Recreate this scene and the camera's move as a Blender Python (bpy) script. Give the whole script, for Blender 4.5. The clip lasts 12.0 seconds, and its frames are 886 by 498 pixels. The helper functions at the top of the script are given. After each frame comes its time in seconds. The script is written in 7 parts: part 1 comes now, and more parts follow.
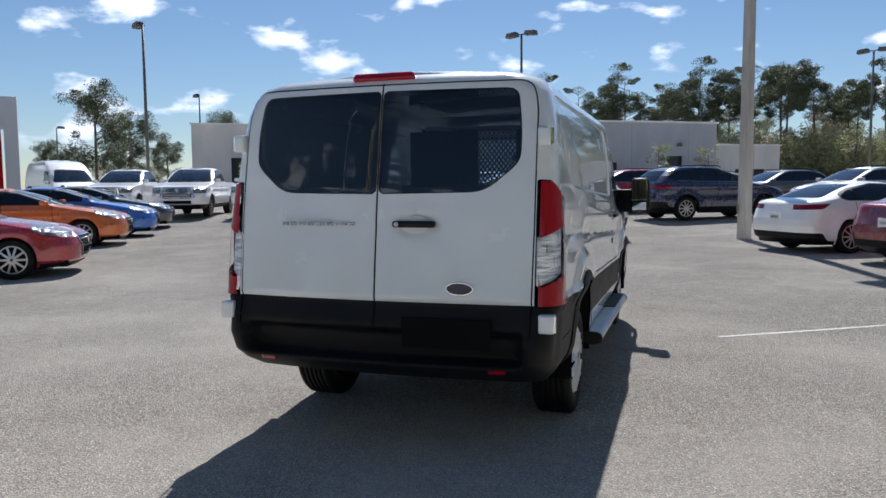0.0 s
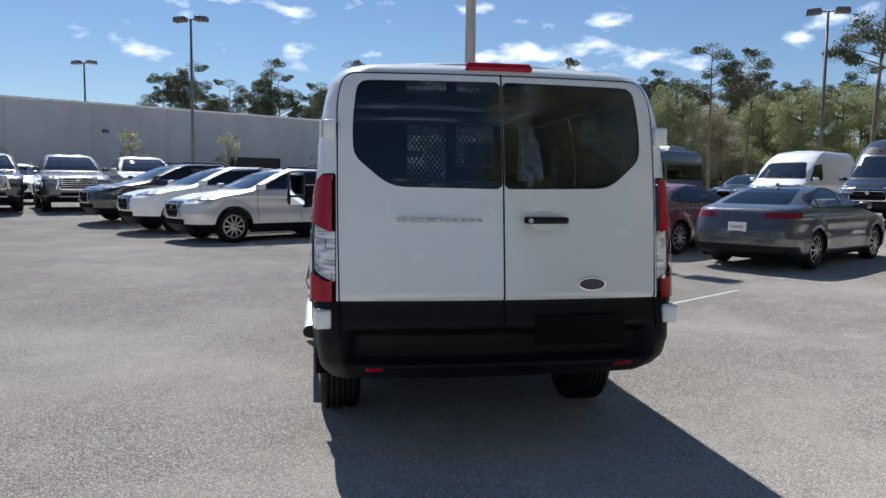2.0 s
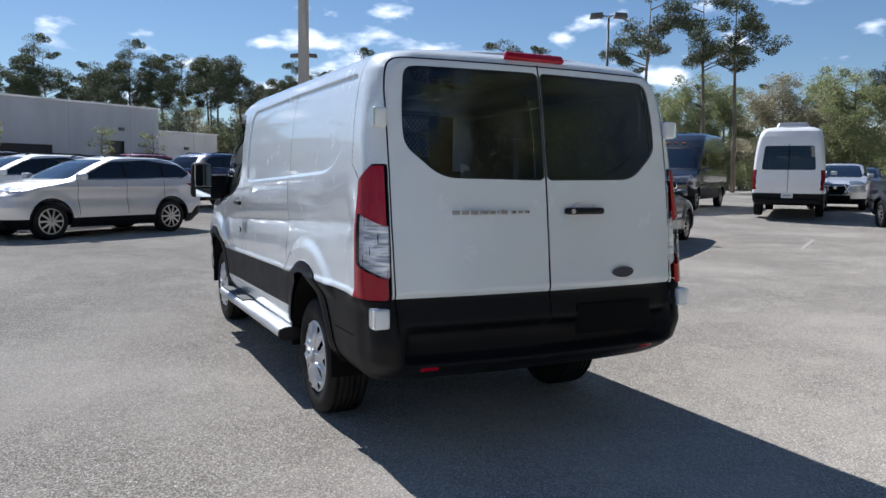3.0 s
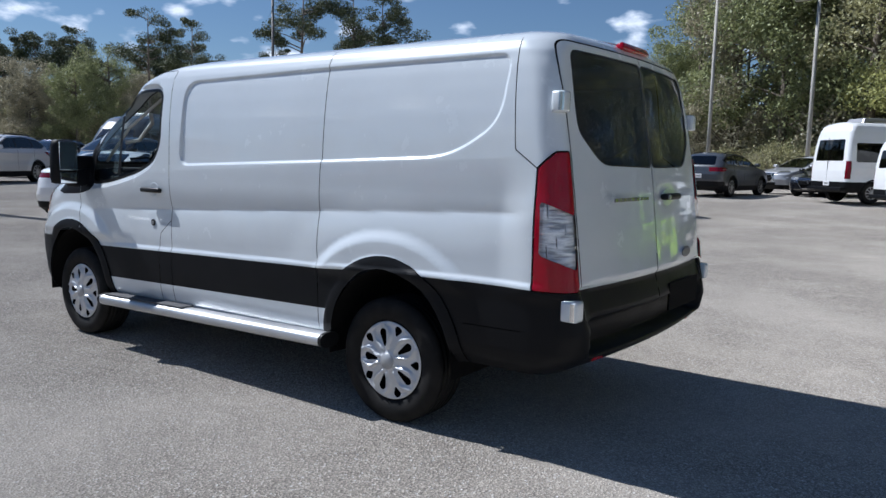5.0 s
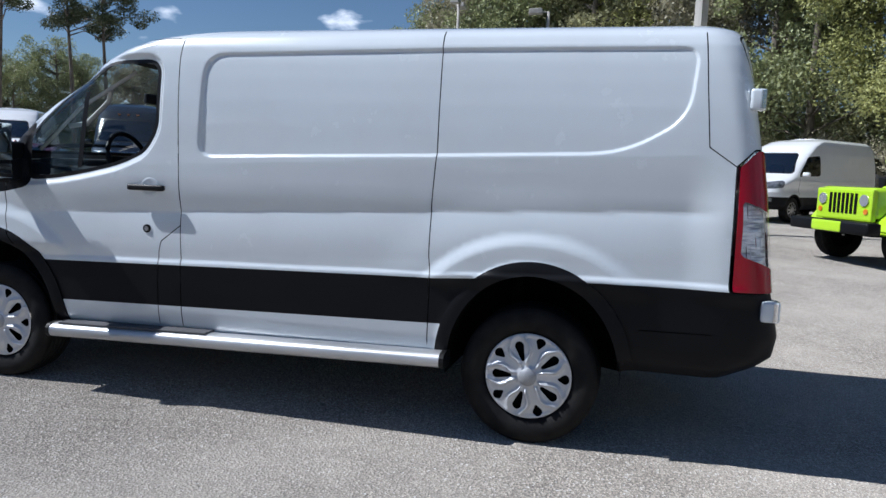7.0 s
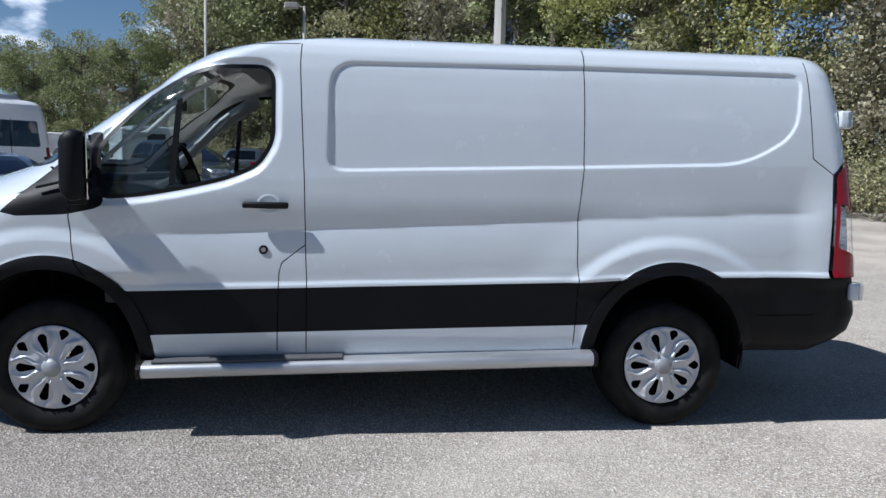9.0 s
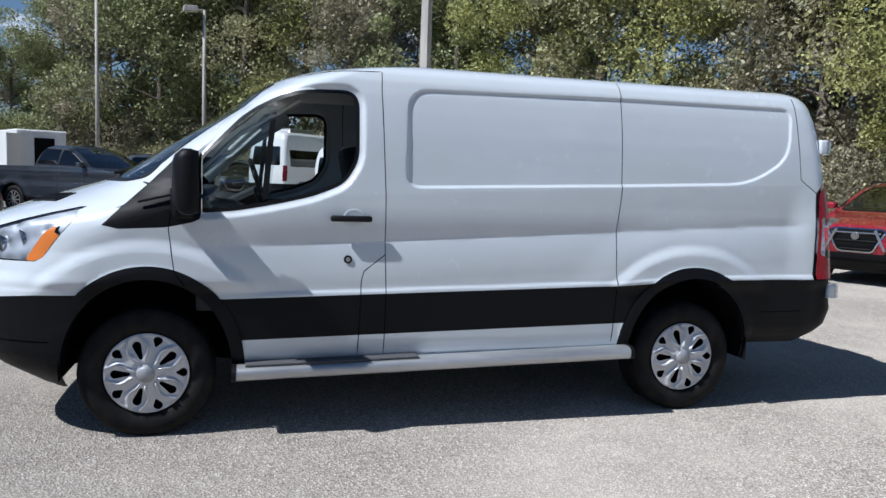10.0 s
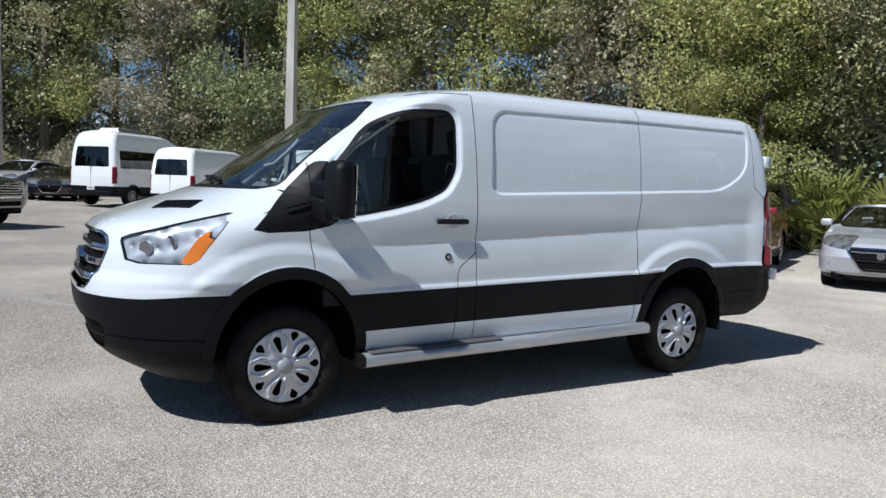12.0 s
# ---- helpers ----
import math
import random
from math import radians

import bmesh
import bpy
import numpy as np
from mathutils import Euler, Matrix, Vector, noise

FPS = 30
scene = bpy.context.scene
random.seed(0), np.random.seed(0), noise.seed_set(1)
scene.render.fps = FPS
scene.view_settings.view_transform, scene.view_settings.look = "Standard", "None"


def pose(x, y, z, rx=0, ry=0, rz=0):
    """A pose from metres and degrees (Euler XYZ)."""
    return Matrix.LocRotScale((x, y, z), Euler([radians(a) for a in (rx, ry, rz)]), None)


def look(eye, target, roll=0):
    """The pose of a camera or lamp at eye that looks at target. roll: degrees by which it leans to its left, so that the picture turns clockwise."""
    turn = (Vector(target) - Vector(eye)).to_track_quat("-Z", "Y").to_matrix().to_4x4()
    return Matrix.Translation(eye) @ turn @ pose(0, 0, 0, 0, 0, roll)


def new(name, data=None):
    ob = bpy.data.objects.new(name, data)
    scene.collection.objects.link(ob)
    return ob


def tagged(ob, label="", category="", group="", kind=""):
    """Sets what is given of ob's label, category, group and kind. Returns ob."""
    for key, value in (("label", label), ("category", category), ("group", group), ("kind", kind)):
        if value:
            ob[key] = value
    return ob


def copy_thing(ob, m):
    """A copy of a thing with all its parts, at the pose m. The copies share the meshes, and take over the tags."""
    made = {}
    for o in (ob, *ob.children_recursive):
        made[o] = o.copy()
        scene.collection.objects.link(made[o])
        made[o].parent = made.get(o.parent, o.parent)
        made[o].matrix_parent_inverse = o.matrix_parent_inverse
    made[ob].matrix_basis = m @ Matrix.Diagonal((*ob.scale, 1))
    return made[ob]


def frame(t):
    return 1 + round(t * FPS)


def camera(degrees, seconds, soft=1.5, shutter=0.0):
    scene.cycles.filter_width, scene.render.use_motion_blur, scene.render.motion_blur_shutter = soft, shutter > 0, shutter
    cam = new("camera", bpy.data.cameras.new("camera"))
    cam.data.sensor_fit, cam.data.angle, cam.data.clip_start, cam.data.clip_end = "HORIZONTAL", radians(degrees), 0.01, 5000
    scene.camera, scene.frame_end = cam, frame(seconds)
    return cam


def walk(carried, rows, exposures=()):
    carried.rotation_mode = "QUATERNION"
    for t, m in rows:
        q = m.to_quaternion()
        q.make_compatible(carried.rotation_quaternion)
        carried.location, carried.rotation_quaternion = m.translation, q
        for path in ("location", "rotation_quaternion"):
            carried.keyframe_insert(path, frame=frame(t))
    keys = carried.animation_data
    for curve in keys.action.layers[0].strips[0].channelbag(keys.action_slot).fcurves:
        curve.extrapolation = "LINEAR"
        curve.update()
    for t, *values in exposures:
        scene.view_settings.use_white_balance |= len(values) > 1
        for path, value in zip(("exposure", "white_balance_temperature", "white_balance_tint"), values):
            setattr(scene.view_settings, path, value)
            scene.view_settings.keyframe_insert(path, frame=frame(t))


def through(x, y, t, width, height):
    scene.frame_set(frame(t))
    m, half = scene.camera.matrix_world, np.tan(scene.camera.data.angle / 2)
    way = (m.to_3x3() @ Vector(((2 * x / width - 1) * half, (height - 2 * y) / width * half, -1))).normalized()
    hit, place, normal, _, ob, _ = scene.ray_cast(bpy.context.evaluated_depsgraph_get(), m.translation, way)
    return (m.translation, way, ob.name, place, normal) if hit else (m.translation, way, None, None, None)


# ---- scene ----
cam = camera(61.3, 12.0)
PATH = [
    (0, (1.61, -4.93, 1.505), (1.0, -3.033, 1.338), -0.4),
    (0.5, (0.966, -5.049, 1.514), (0.558, -3.098, 1.358), -0.1),
    (1, (0.331, -5.122, 1.512), (0.145, -3.137, 1.356), 0.2),
    (1.5, (-0.328, -5.06, 1.499), (-0.267, -3.068, 1.334), 0.5),
    (2, (-0.976, -4.971, 1.492), (-0.644, -3.006, 1.317), 0.7),
    (2.5, (-1.6, -4.752, 1.478), (-0.995, -2.854, 1.295), 0.7),
    (3, (-2.226, -4.462, 1.487), (-1.361, -2.67, 1.29), 0.7),
    (5, (-4.095, -2.658, 1.47), (-2.491, -1.485, 1.24), 1.3),
    (5.5, (-4.348, -2.115, 1.459), (-2.632, -1.114, 1.233), 1.3),
    (6, (-4.551, -1.553, 1.444), (-2.746, -0.723, 1.217), 1.4),
    (6.5, (-4.642, -1.016, 1.423), (-2.769, -0.351, 1.199), 1.9),
    (8.5, (-4.78, 1.103, 1.393), (-2.792, 1.085, 1.178), 1.5),
    (9, (-4.946, 1.699, 1.435), (-2.969, 1.487, 1.222), 1.4),
    (9.5, (-5.114, 2.226, 1.463), (-3.158, 1.862, 1.26), 1.5),
    (10, (-5.221, 2.778, 1.46), (-3.296, 2.27, 1.277), 1.9),
    (10.5, (-5.328, 3.292, 1.492), (-3.44, 2.653, 1.321), 2.3),
    (11, (-5.327, 3.794, 1.472), (-3.491, 3.016, 1.316), 2.5),
    (11.5, (-5.333, 4.3, 1.464), (-3.555, 3.398, 1.311), 2.3),
    (12, (-5.19, 4.71, 1.434), (-3.467, 3.707, 1.275), 2.0),
]
walk(cam, [(t, look(eye, target, roll)) for t, eye, target, roll in PATH],
     [(0, 0.66, 6000, 10), (2, 0.68, 5950, 10), (3, 0.68, 5850, 10), (5, 0.3, 5650, 10), (8.5, 0.26, 5650, 10), (12, 0.22, 5800, 9)])

# ---- light: a clear noon sky and one sun, ahead of the van and a little to its left ----
SUN_DIR = Vector((-0.165, 0.80, 1.0)).normalized()
world = bpy.data.worlds.new("sky")
scene.world = world
world.use_nodes = True
wn = world.node_tree.nodes
sky = wn.new("ShaderNodeTexSky")
sky.sky_type = 'NISHITA'
sky.sun_disc = False
sky.sun_elevation = math.asin(SUN_DIR.z)
sky.sun_rotation = math.atan2(SUN_DIR.x, SUN_DIR.y)
sky.air_density, sky.dust_density, sky.ozone_density = 1.0, 0.1, 4.0
wn["Background"].inputs[1].default_value = 0.052
world.node_tree.links.new(sky.outputs[0], wn["Background"].inputs[0])
sun = new("sun", bpy.data.lights.new("sun", 'SUN'))
sun.data.energy, sun.data.angle, sun.data.color = 4.9, radians(0.55), (1.0, 0.95, 0.88)
sun.matrix_world = look(SUN_DIR * 50, (0, 0, 0))
scene.view_settings.exposure = 0.0


# ---- materials ----
class Mat:
    """A node material with a principled surface; small helpers to wire noise into it."""

    def __init__(self, name, color=(0.5, 0.5, 0.5), rough=0.5, metal=0.0, coat=0.0, spec=0.5):
        self.m = bpy.data.materials.new(name)
        self.m.use_nodes = True
        self.t = self.m.node_tree
        self.b = self.t.nodes["Principled BSDF"]
        self.set(color, rough, metal, coat, spec)

    def set(self, color, rough, metal, coat, spec):
        i = self.b.inputs
        i["Base Color"].default_value = (*color, 1)
        i["Roughness"].default_value = rough
        i["Metallic"].default_value = metal
        i["Coat Weight"].default_value = coat
        i["Coat Roughness"].default_value = 0.03
        i["Specular IOR Level"].default_value = spec

    def node(self, kind, **values):
        n = self.t.nodes.new(kind)
        for key, value in values.items():
            n.inputs[key.replace("_", " ")].default_value = value
        return n

    def link(self, a, b):
        self.t.links.new(a, b)

    def coords(self, world_space=False):
        if world_space:
            return self.t.nodes.new("ShaderNodeNewGeometry").outputs["Position"]
        return self.t.nodes.new("ShaderNodeTexCoord").outputs["Object"]

    def noise(self, scale, detail=4.0, rough=0.6, world_space=False, stretch=None):
        n = self.node("ShaderNodeTexNoise", Scale=scale, Detail=detail, Roughness=rough)
        c = self.coords(world_space)
        if stretch:
            v = self.t.nodes.new("ShaderNodeVectorMath")
            v.operation = 'MULTIPLY'
            v.inputs[1].default_value = stretch
            self.link(c, v.inputs[0])
            c = v.outputs[0]
        self.link(c, n.inputs["Vector"])
        return n.outputs["Fac"]

    def ramp(self, fac, stops):
        r = self.t.nodes.new("ShaderNodeValToRGB")
        e = r.color_ramp.elements
        while len(e) < len(stops):
            e.new(0.5)
        for k, (p, c) in enumerate(stops):
            e[k].position = p
            e[k].color = (*c, 1) if len(c) == 3 else c
        self.link(fac, r.inputs[0])
        return r.outputs[0]

    def mix(self, fac, a, b, mode='MIX'):
        n = self.t.nodes.new("ShaderNodeMix")
        n.data_type, n.blend_type = 'RGBA', mode
        for k, v in ((0, fac), (6, a), (7, b)):
            if isinstance(v, (int, float)):
                n.inputs[k].default_value = v
            elif isinstance(v, tuple):
                n.inputs[k].default_value = (*v, 1)
            else:
                self.link(v, n.inputs[k])
        return n.outputs[2]

    def color(self, c):
        self.link(c, self.b.inputs["Base Color"])

    def bump(self, fac, strength=0.3, distance=0.01):
        n = self.t.nodes.new("ShaderNodeBump")
        n.inputs["Strength"].default_value = strength
        n.inputs["Distance"].default_value = distance
        self.link(fac, n.inputs["Height"])
        self.link(n.outputs[0], self.b.inputs["Normal"])

    def rough(self, fac, lo, hi):
        n = self.t.nodes.new("ShaderNodeMapRange")
        n.inputs["To Min"].default_value, n.inputs["To Max"].default_value = lo, hi
        self.link(fac, n.inputs["Value"])
        self.link(n.outputs[0], self.b.inputs["Roughness"])


def grey(v):
    return (v, v, v)


def paint(name, color, rough=0.32, metal=0.0, coat=1.0, film=0.10):
    """Automotive paint under clear coat, with a faint film of dust."""
    p = Mat(name, color, rough, metal, coat)
    dust = p.noise(2.5, 5)
    p.color(p.mix(p.ramp(dust, [(0.45, grey(0.0)), (0.8, grey(film))]), color, (0.42, 0.39, 0.34)))
    p.rough(p.noise(6, 4), rough * 0.8, rough * 1.25)
    return p.m


def plastic(name, color, rough=0.5, grain=220, spec=0.5):
    p = Mat(name, color, rough, 0.0, 0.0, spec)
    f = p.noise(1.7, 5)
    p.color(p.mix(p.ramp(f, [(0.4, grey(0.0)), (0.75, grey(0.22))]), color, tuple(min(1, c * 1.5 + 0.006) for c in color)))
    p.bump(p.noise(grain, 2), 0.12, 0.002)
    p.rough(p.noise(5, 4), rough * 0.85, min(1, rough * 1.2))
    return p.m


def glass(name, tint, gloss=1.0, ior=1.7):
    """A thin pane, alike from both sides: clear tint straight through, mirror gloss that grows towards grazing."""
    m = bpy.data.materials.new(name)
    m.use_nodes = True
    t = m.node_tree
    t.nodes.clear()
    out = t.nodes.new("ShaderNodeOutputMaterial")
    mixs = t.nodes.new("ShaderNodeMixShader")
    tr = t.nodes.new("ShaderNodeBsdfTransparent")
    gl = t.nodes.new("ShaderNodeBsdfGlossy")
    face = t.nodes.new("ShaderNodeLayerWeight")
    face.inputs["Blend"].default_value = 0.5
    steep = t.nodes.new("ShaderNodeMath")
    steep.operation = 'POWER'
    steep.inputs[1].default_value = 5.0
    straight = ((ior - 1) / (ior + 1)) ** 2
    fr = t.nodes.new("ShaderNodeMath")
    fr.operation = 'MULTIPLY_ADD'
    fr.inputs[1].default_value, fr.inputs[2].default_value = 1 - straight, straight
    t.links.new(face.outputs["Facing"], steep.inputs[0])
    t.links.new(steep.outputs[0], fr.inputs[0])
    tr.inputs[0].default_value = (*tint, 1)
    gl.inputs[0].default_value = (gloss, gloss, gloss, 1)
    gl.inputs["Roughness"].default_value = 0.015
    t.links.new(fr.outputs[0], mixs.inputs[0])
    t.links.new(tr.outputs[0], mixs.inputs[1])
    t.links.new(gl.outputs[0], mixs.inputs[2])
    t.links.new(mixs.outputs[0], out.inputs[0])
    return m


def lens(name, color, rough=0.08, gloss=1.0):
    p = Mat(name, color, rough, 0.0, gloss, 0.5 * gloss)
    p.bump(p.noise(60, 2, stretch=(1, 1, 6)), 0.35, 0.004)
    return p.m


M = {}
M["van_white"] = paint("white_van_paint", (0.655, 0.70, 0.735), 0.25)
M["white"] = paint("white_paint", (0.78, 0.79, 0.80))
M["silver"] = paint("silver_paint", (0.50, 0.51, 0.54), 0.38, 0.35)
M["grey"] = paint("grey_paint", (0.055, 0.061, 0.073), 0.3, 0.3, film=0.05)
M["slate"] = paint("slate_paint", (0.030, 0.038, 0.052), 0.3, 0.3, film=0.04)
M["black"] = paint("black_paint", (0.010, 0.011, 0.015), 0.22, film=0.02)
M["navy"] = paint("navy_paint", (0.012, 0.020, 0.07), 0.26, 0.2, film=0.03)
M["blue"] = paint("blue_paint", (0.02, 0.13, 0.50), 0.28, 0.25)
M["orange"] = paint("orange_paint", (0.55, 0.13, 0.02), 0.28, 0.25)
M["red"] = paint("red_paint", (0.30, 0.012, 0.025), 0.26, 0.2)
M["darkred"] = paint("dark_red_paint", (0.17, 0.012, 0.028), 0.26, 0.2)
M["lime"] = paint("lime_paint", (0.45, 0.72, 0.01), 0.3)
M["clad"] = plastic("black_grained_plastic", (0.0042, 0.0047, 0.0062), 0.5, 220, 0.17)
M["trim"] = plastic("black_trim", (0.006, 0.006, 0.0066), 0.45, 220, 0.25)
M["gap"] = Mat("panel_gap", (0.005, 0.005, 0.0055), 0.85, 0.0, 0.0, 0.1).m
M["inner"] = plastic("dark_interior", (0.03, 0.03, 0.034), 0.75)
M["seat"] = plastic("dark_seat_cloth", (0.022, 0.022, 0.025), 0.9, 500)
M["cargo"] = plastic("grey_cargo_lining", (0.20, 0.20, 0.21), 0.7)
M["glass"] = glass("clear_glass", (0.74, 0.81, 0.82), 1.0, 1.6)
M["door_glass"] = glass("door_glass", (0.78, 0.82, 0.81), 1.0, 1.3)
M["screen"] = glass("windscreen_glass", (0.72, 0.80, 0.80), 1.0, 2.5)
M["tint"] = glass("tinted_glass", (0.34, 0.42, 0.53), 1.0, 1.55)
M["dark_glass"] = glass("dark_glass", (0.05, 0.06, 0.065))
M["red_lens"] = lens("red_lens", (0.30, 0.0, 0.012), 0.05, 0.45)
M["clear_lens"] = lens("clear_lens", (0.62, 0.64, 0.68), 0.10)
M["clear_lens"].node_tree.nodes["Principled BSDF"].inputs["Metallic"].default_value = 0.7
M["amber_lens"] = lens("amber_lens", (0.70, 0.19, 0.012))
M["chrome"] = Mat("chrome", (0.75, 0.76, 0.78), 0.12, 1.0).m
M["hubcap"] = Mat("silver_hubcap", (0.60, 0.61, 0.63), 0.42, 0.35, 0.2).m
M["alloy"] = Mat("dark_alloy", (0.42, 0.42, 0.43), 0.35, 0.8).m
M["mesh"] = Mat("grey_steel_mesh", (0.50, 0.50, 0.51), 0.45, 0.2).m
M["plate"] = Mat("white_plate", (0.72, 0.72, 0.74), 0.4).m
M["blue_badge"] = Mat("dark_blue_badge", (0.008, 0.014, 0.04), 0.35, 0.0, 0.2).m


def rubber():
    p = Mat("tyre_rubber", (0.012, 0.012, 0.013), 0.7, 0.0, 0.0, 0.2)
    f = p.noise(9, 4)
    p.color(p.ramp(f, [(0.35, (0.005, 0.005, 0.0055)), (0.75, (0.017, 0.016, 0.015))]))
    p.bump(p.noise(150, 3), 0.2, 0.003)
    return p.m


M["rubber"] = rubber()


def alu():
    p = Mat("brushed_aluminium", (0.55, 0.56, 0.57), 0.42, 0.75)
    f = p.noise(14, 4, stretch=(1, 0.1, 1))
    p.color(p.ramp(f, [(0.3, (0.42, 0.43, 0.44)), (0.7, (0.62, 0.63, 0.64))]))
    p.rough(f, 0.32, 0.55)
    return p.m


M["alu"] = alu()


def asphalt():
    """Weathered grey asphalt: pale aggregate chips in a darker binder, worn and dusty patches, old tyre sweeps."""
    p = Mat("weathered_asphalt", (0.2, 0.2, 0.2), 0.88, 0.0, 0.0, 0.12)
    p.b.inputs["Diffuse Roughness"].default_value = 0.8
    chips = p.node("ShaderNodeTexVoronoi", Scale=94.0)
    p.link(p.coords(True), chips.inputs["Vector"])
    fine = p.noise(105, 3, 0.7, True)
    wide = p.noise(0.33, 6, 0.62, True)
    mid = p.noise(1.9, 6, 0.65, True)
    sweep = p.noise(0.5, 6, 0.66, True, (0.6, 1.3, 1))
    base = p.ramp(chips.outputs["Color"], [(0.10, (0.211, 0.186, 0.157)), (0.55, (0.464, 0.415, 0.353)), (0.82, (0.648, 0.584, 0.507)), (0.93, (0.80, 0.79, 0.77))])
    base = p.mix(p.ramp(fine, [(0.38, grey(0.92)), (0.56, grey(0.0))]), base, (0.105, 0.101, 0.097))
    dusty = p.mix(p.ramp(wide, [(0.44, grey(0.0)), (0.68, grey(0.55))]), base, (0.591, 0.537, 0.470))
    dusty = p.mix(p.ramp(mid, [(0.54, grey(0.0)), (0.74, grey(0.30))]), dusty, (0.648, 0.584, 0.507))
    dark = p.mix(p.ramp(sweep, [(0.50, grey(0.0)), (0.75, grey(0.30))]), dusty, (0.218, 0.197, 0.172))
    p.color(dark)
    p.bump(chips.outputs["Distance"], 0.9, 0.008)
    p.rough(mid, 0.78, 0.95)
    return p.m


M["asphalt"] = asphalt()


def stripe_paint():
    p = Mat("worn_white_stripe", (0.7, 0.7, 0.68), 0.7)
    f = p.noise(22, 5, 0.7)
    p.color(p.ramp(f, [(0.36, (0.30, 0.285, 0.26)), (0.58, (0.38, 0.365, 0.34)), (0.85, (0.52, 0.50, 0.47))]))
    return p.m


M["stripe"] = stripe_paint()


def wall_paint(name, color):
    p = Mat(name, color, 0.8)
    f = p.noise(0.5, 6, 0.6, stretch=(1, 1, 0.35))
    p.color(p.ramp(f, [(0.3, tuple(c * 0.80 for c in color)), (0.7, color)]))
    p.bump(p.noise(25, 4), 0.15, 0.01)
    return p.m


M["wall"] = wall_paint("grey_stucco", (0.44, 0.47, 0.52))
M["wall_light"] = wall_paint("pale_stucco", (0.66, 0.66, 0.66))
M["metal_box"] = wall_paint("white_trailer_skin", (0.74, 0.75, 0.76))


def concrete():
    p = Mat("concrete_pole", (0.45, 0.43, 0.39), 0.85)
    f = p.noise(3, 6, 0.65, stretch=(1, 1, 0.25))
    p.color(p.ramp(f, [(0.3, (0.33, 0.315, 0.285)), (0.7, (0.50, 0.48, 0.44))]))
    p.bump(p.noise(60, 4), 0.25, 0.006)
    return p.m


M["concrete"] = concrete()
M["pole_dark"] = plastic("bronze_pole", (0.11, 0.105, 0.10), 0.55, 40)


def leaf(name, dark, light, through=0.13):
    p = Mat(name, light, 0.6)
    r = p.t.nodes.new("ShaderNodeNewGeometry").outputs["Random Per Island"]
    wide = p.noise(0.35, 3, 0.5, True)
    c = p.ramp(r, [(0.0, dark), (0.55, tuple(a * 0.65 + b * 0.35 for a, b in zip(dark, light))), (1.0, light)])
    p.color(p.mix(p.ramp(wide, [(0.35, grey(0.0)), (0.7, grey(0.55))]), c, light))
    p.b.inputs["Transmission Weight"].default_value = 0.0
    tr = p.t.nodes.new("ShaderNodeBsdfTranslucent")
    tr.inputs[0].default_value = (*tuple(x * 1.1 for x in light), 1)
    mx = p.t.nodes.new("ShaderNodeMixShader")
    mx.inputs[0].default_value = through
    p.link(p.b.outputs[0], mx.inputs[1])
    p.link(tr.outputs[0], mx.inputs[2])
    p.link(mx.outputs[0], p.t.nodes["Material Output"].inputs[0])
    return p.m


M["leaf_olive"] = leaf("olive_leaves", (0.06, 0.065, 0.03), (0.50, 0.48, 0.26), 0.2)
M["leaf_green"] = leaf("green_leaves", (0.045, 0.06, 0.025), (0.40, 0.43, 0.20), 0.2)
M["leaf_yellow"] = leaf("yellow_green_leaves", (0.12, 0.135, 0.035), (0.56, 0.56, 0.22), 0.28)
M["leaf_brown"] = leaf("brownish_leaves", (0.07, 0.065, 0.042), (0.48, 0.44, 0.30), 0.2)
M["needles"] = leaf("pine_needles", (0.025, 0.038, 0.016), (0.12, 0.14, 0.065), 0.08)
M["palm"] = leaf("palmetto_fronds", (0.06, 0.09, 0.02), (0.30, 0.30, 0.07))


def bark():
    p = Mat("bark", (0.16, 0.13, 0.10), 0.9)
    f = p.noise(5, 5, 0.65, stretch=(1, 1, 0.2))
    p.color(p.ramp(f, [(0.3, (0.075, 0.06, 0.048)), (0.7, (0.23, 0.195, 0.155))]))
    p.bump(f, 0.5, 0.03)
    return p.m


M["bark"] = bark()


def earth():
    p = Mat("leaf_litter", (0.1, 0.08, 0.05), 0.95)
    f = p.noise(0.9, 6, 0.65, True)
    p.color(p.ramp(f, [(0.3, (0.05, 0.05, 0.02)), (0.55, (0.11, 0.10, 0.05)), (0.8, (0.20, 0.16, 0.09))]))
    p.bump(p.noise(9, 4, 0.6, True), 0.5, 0.05)
    return p.m


M["earth"] = earth()


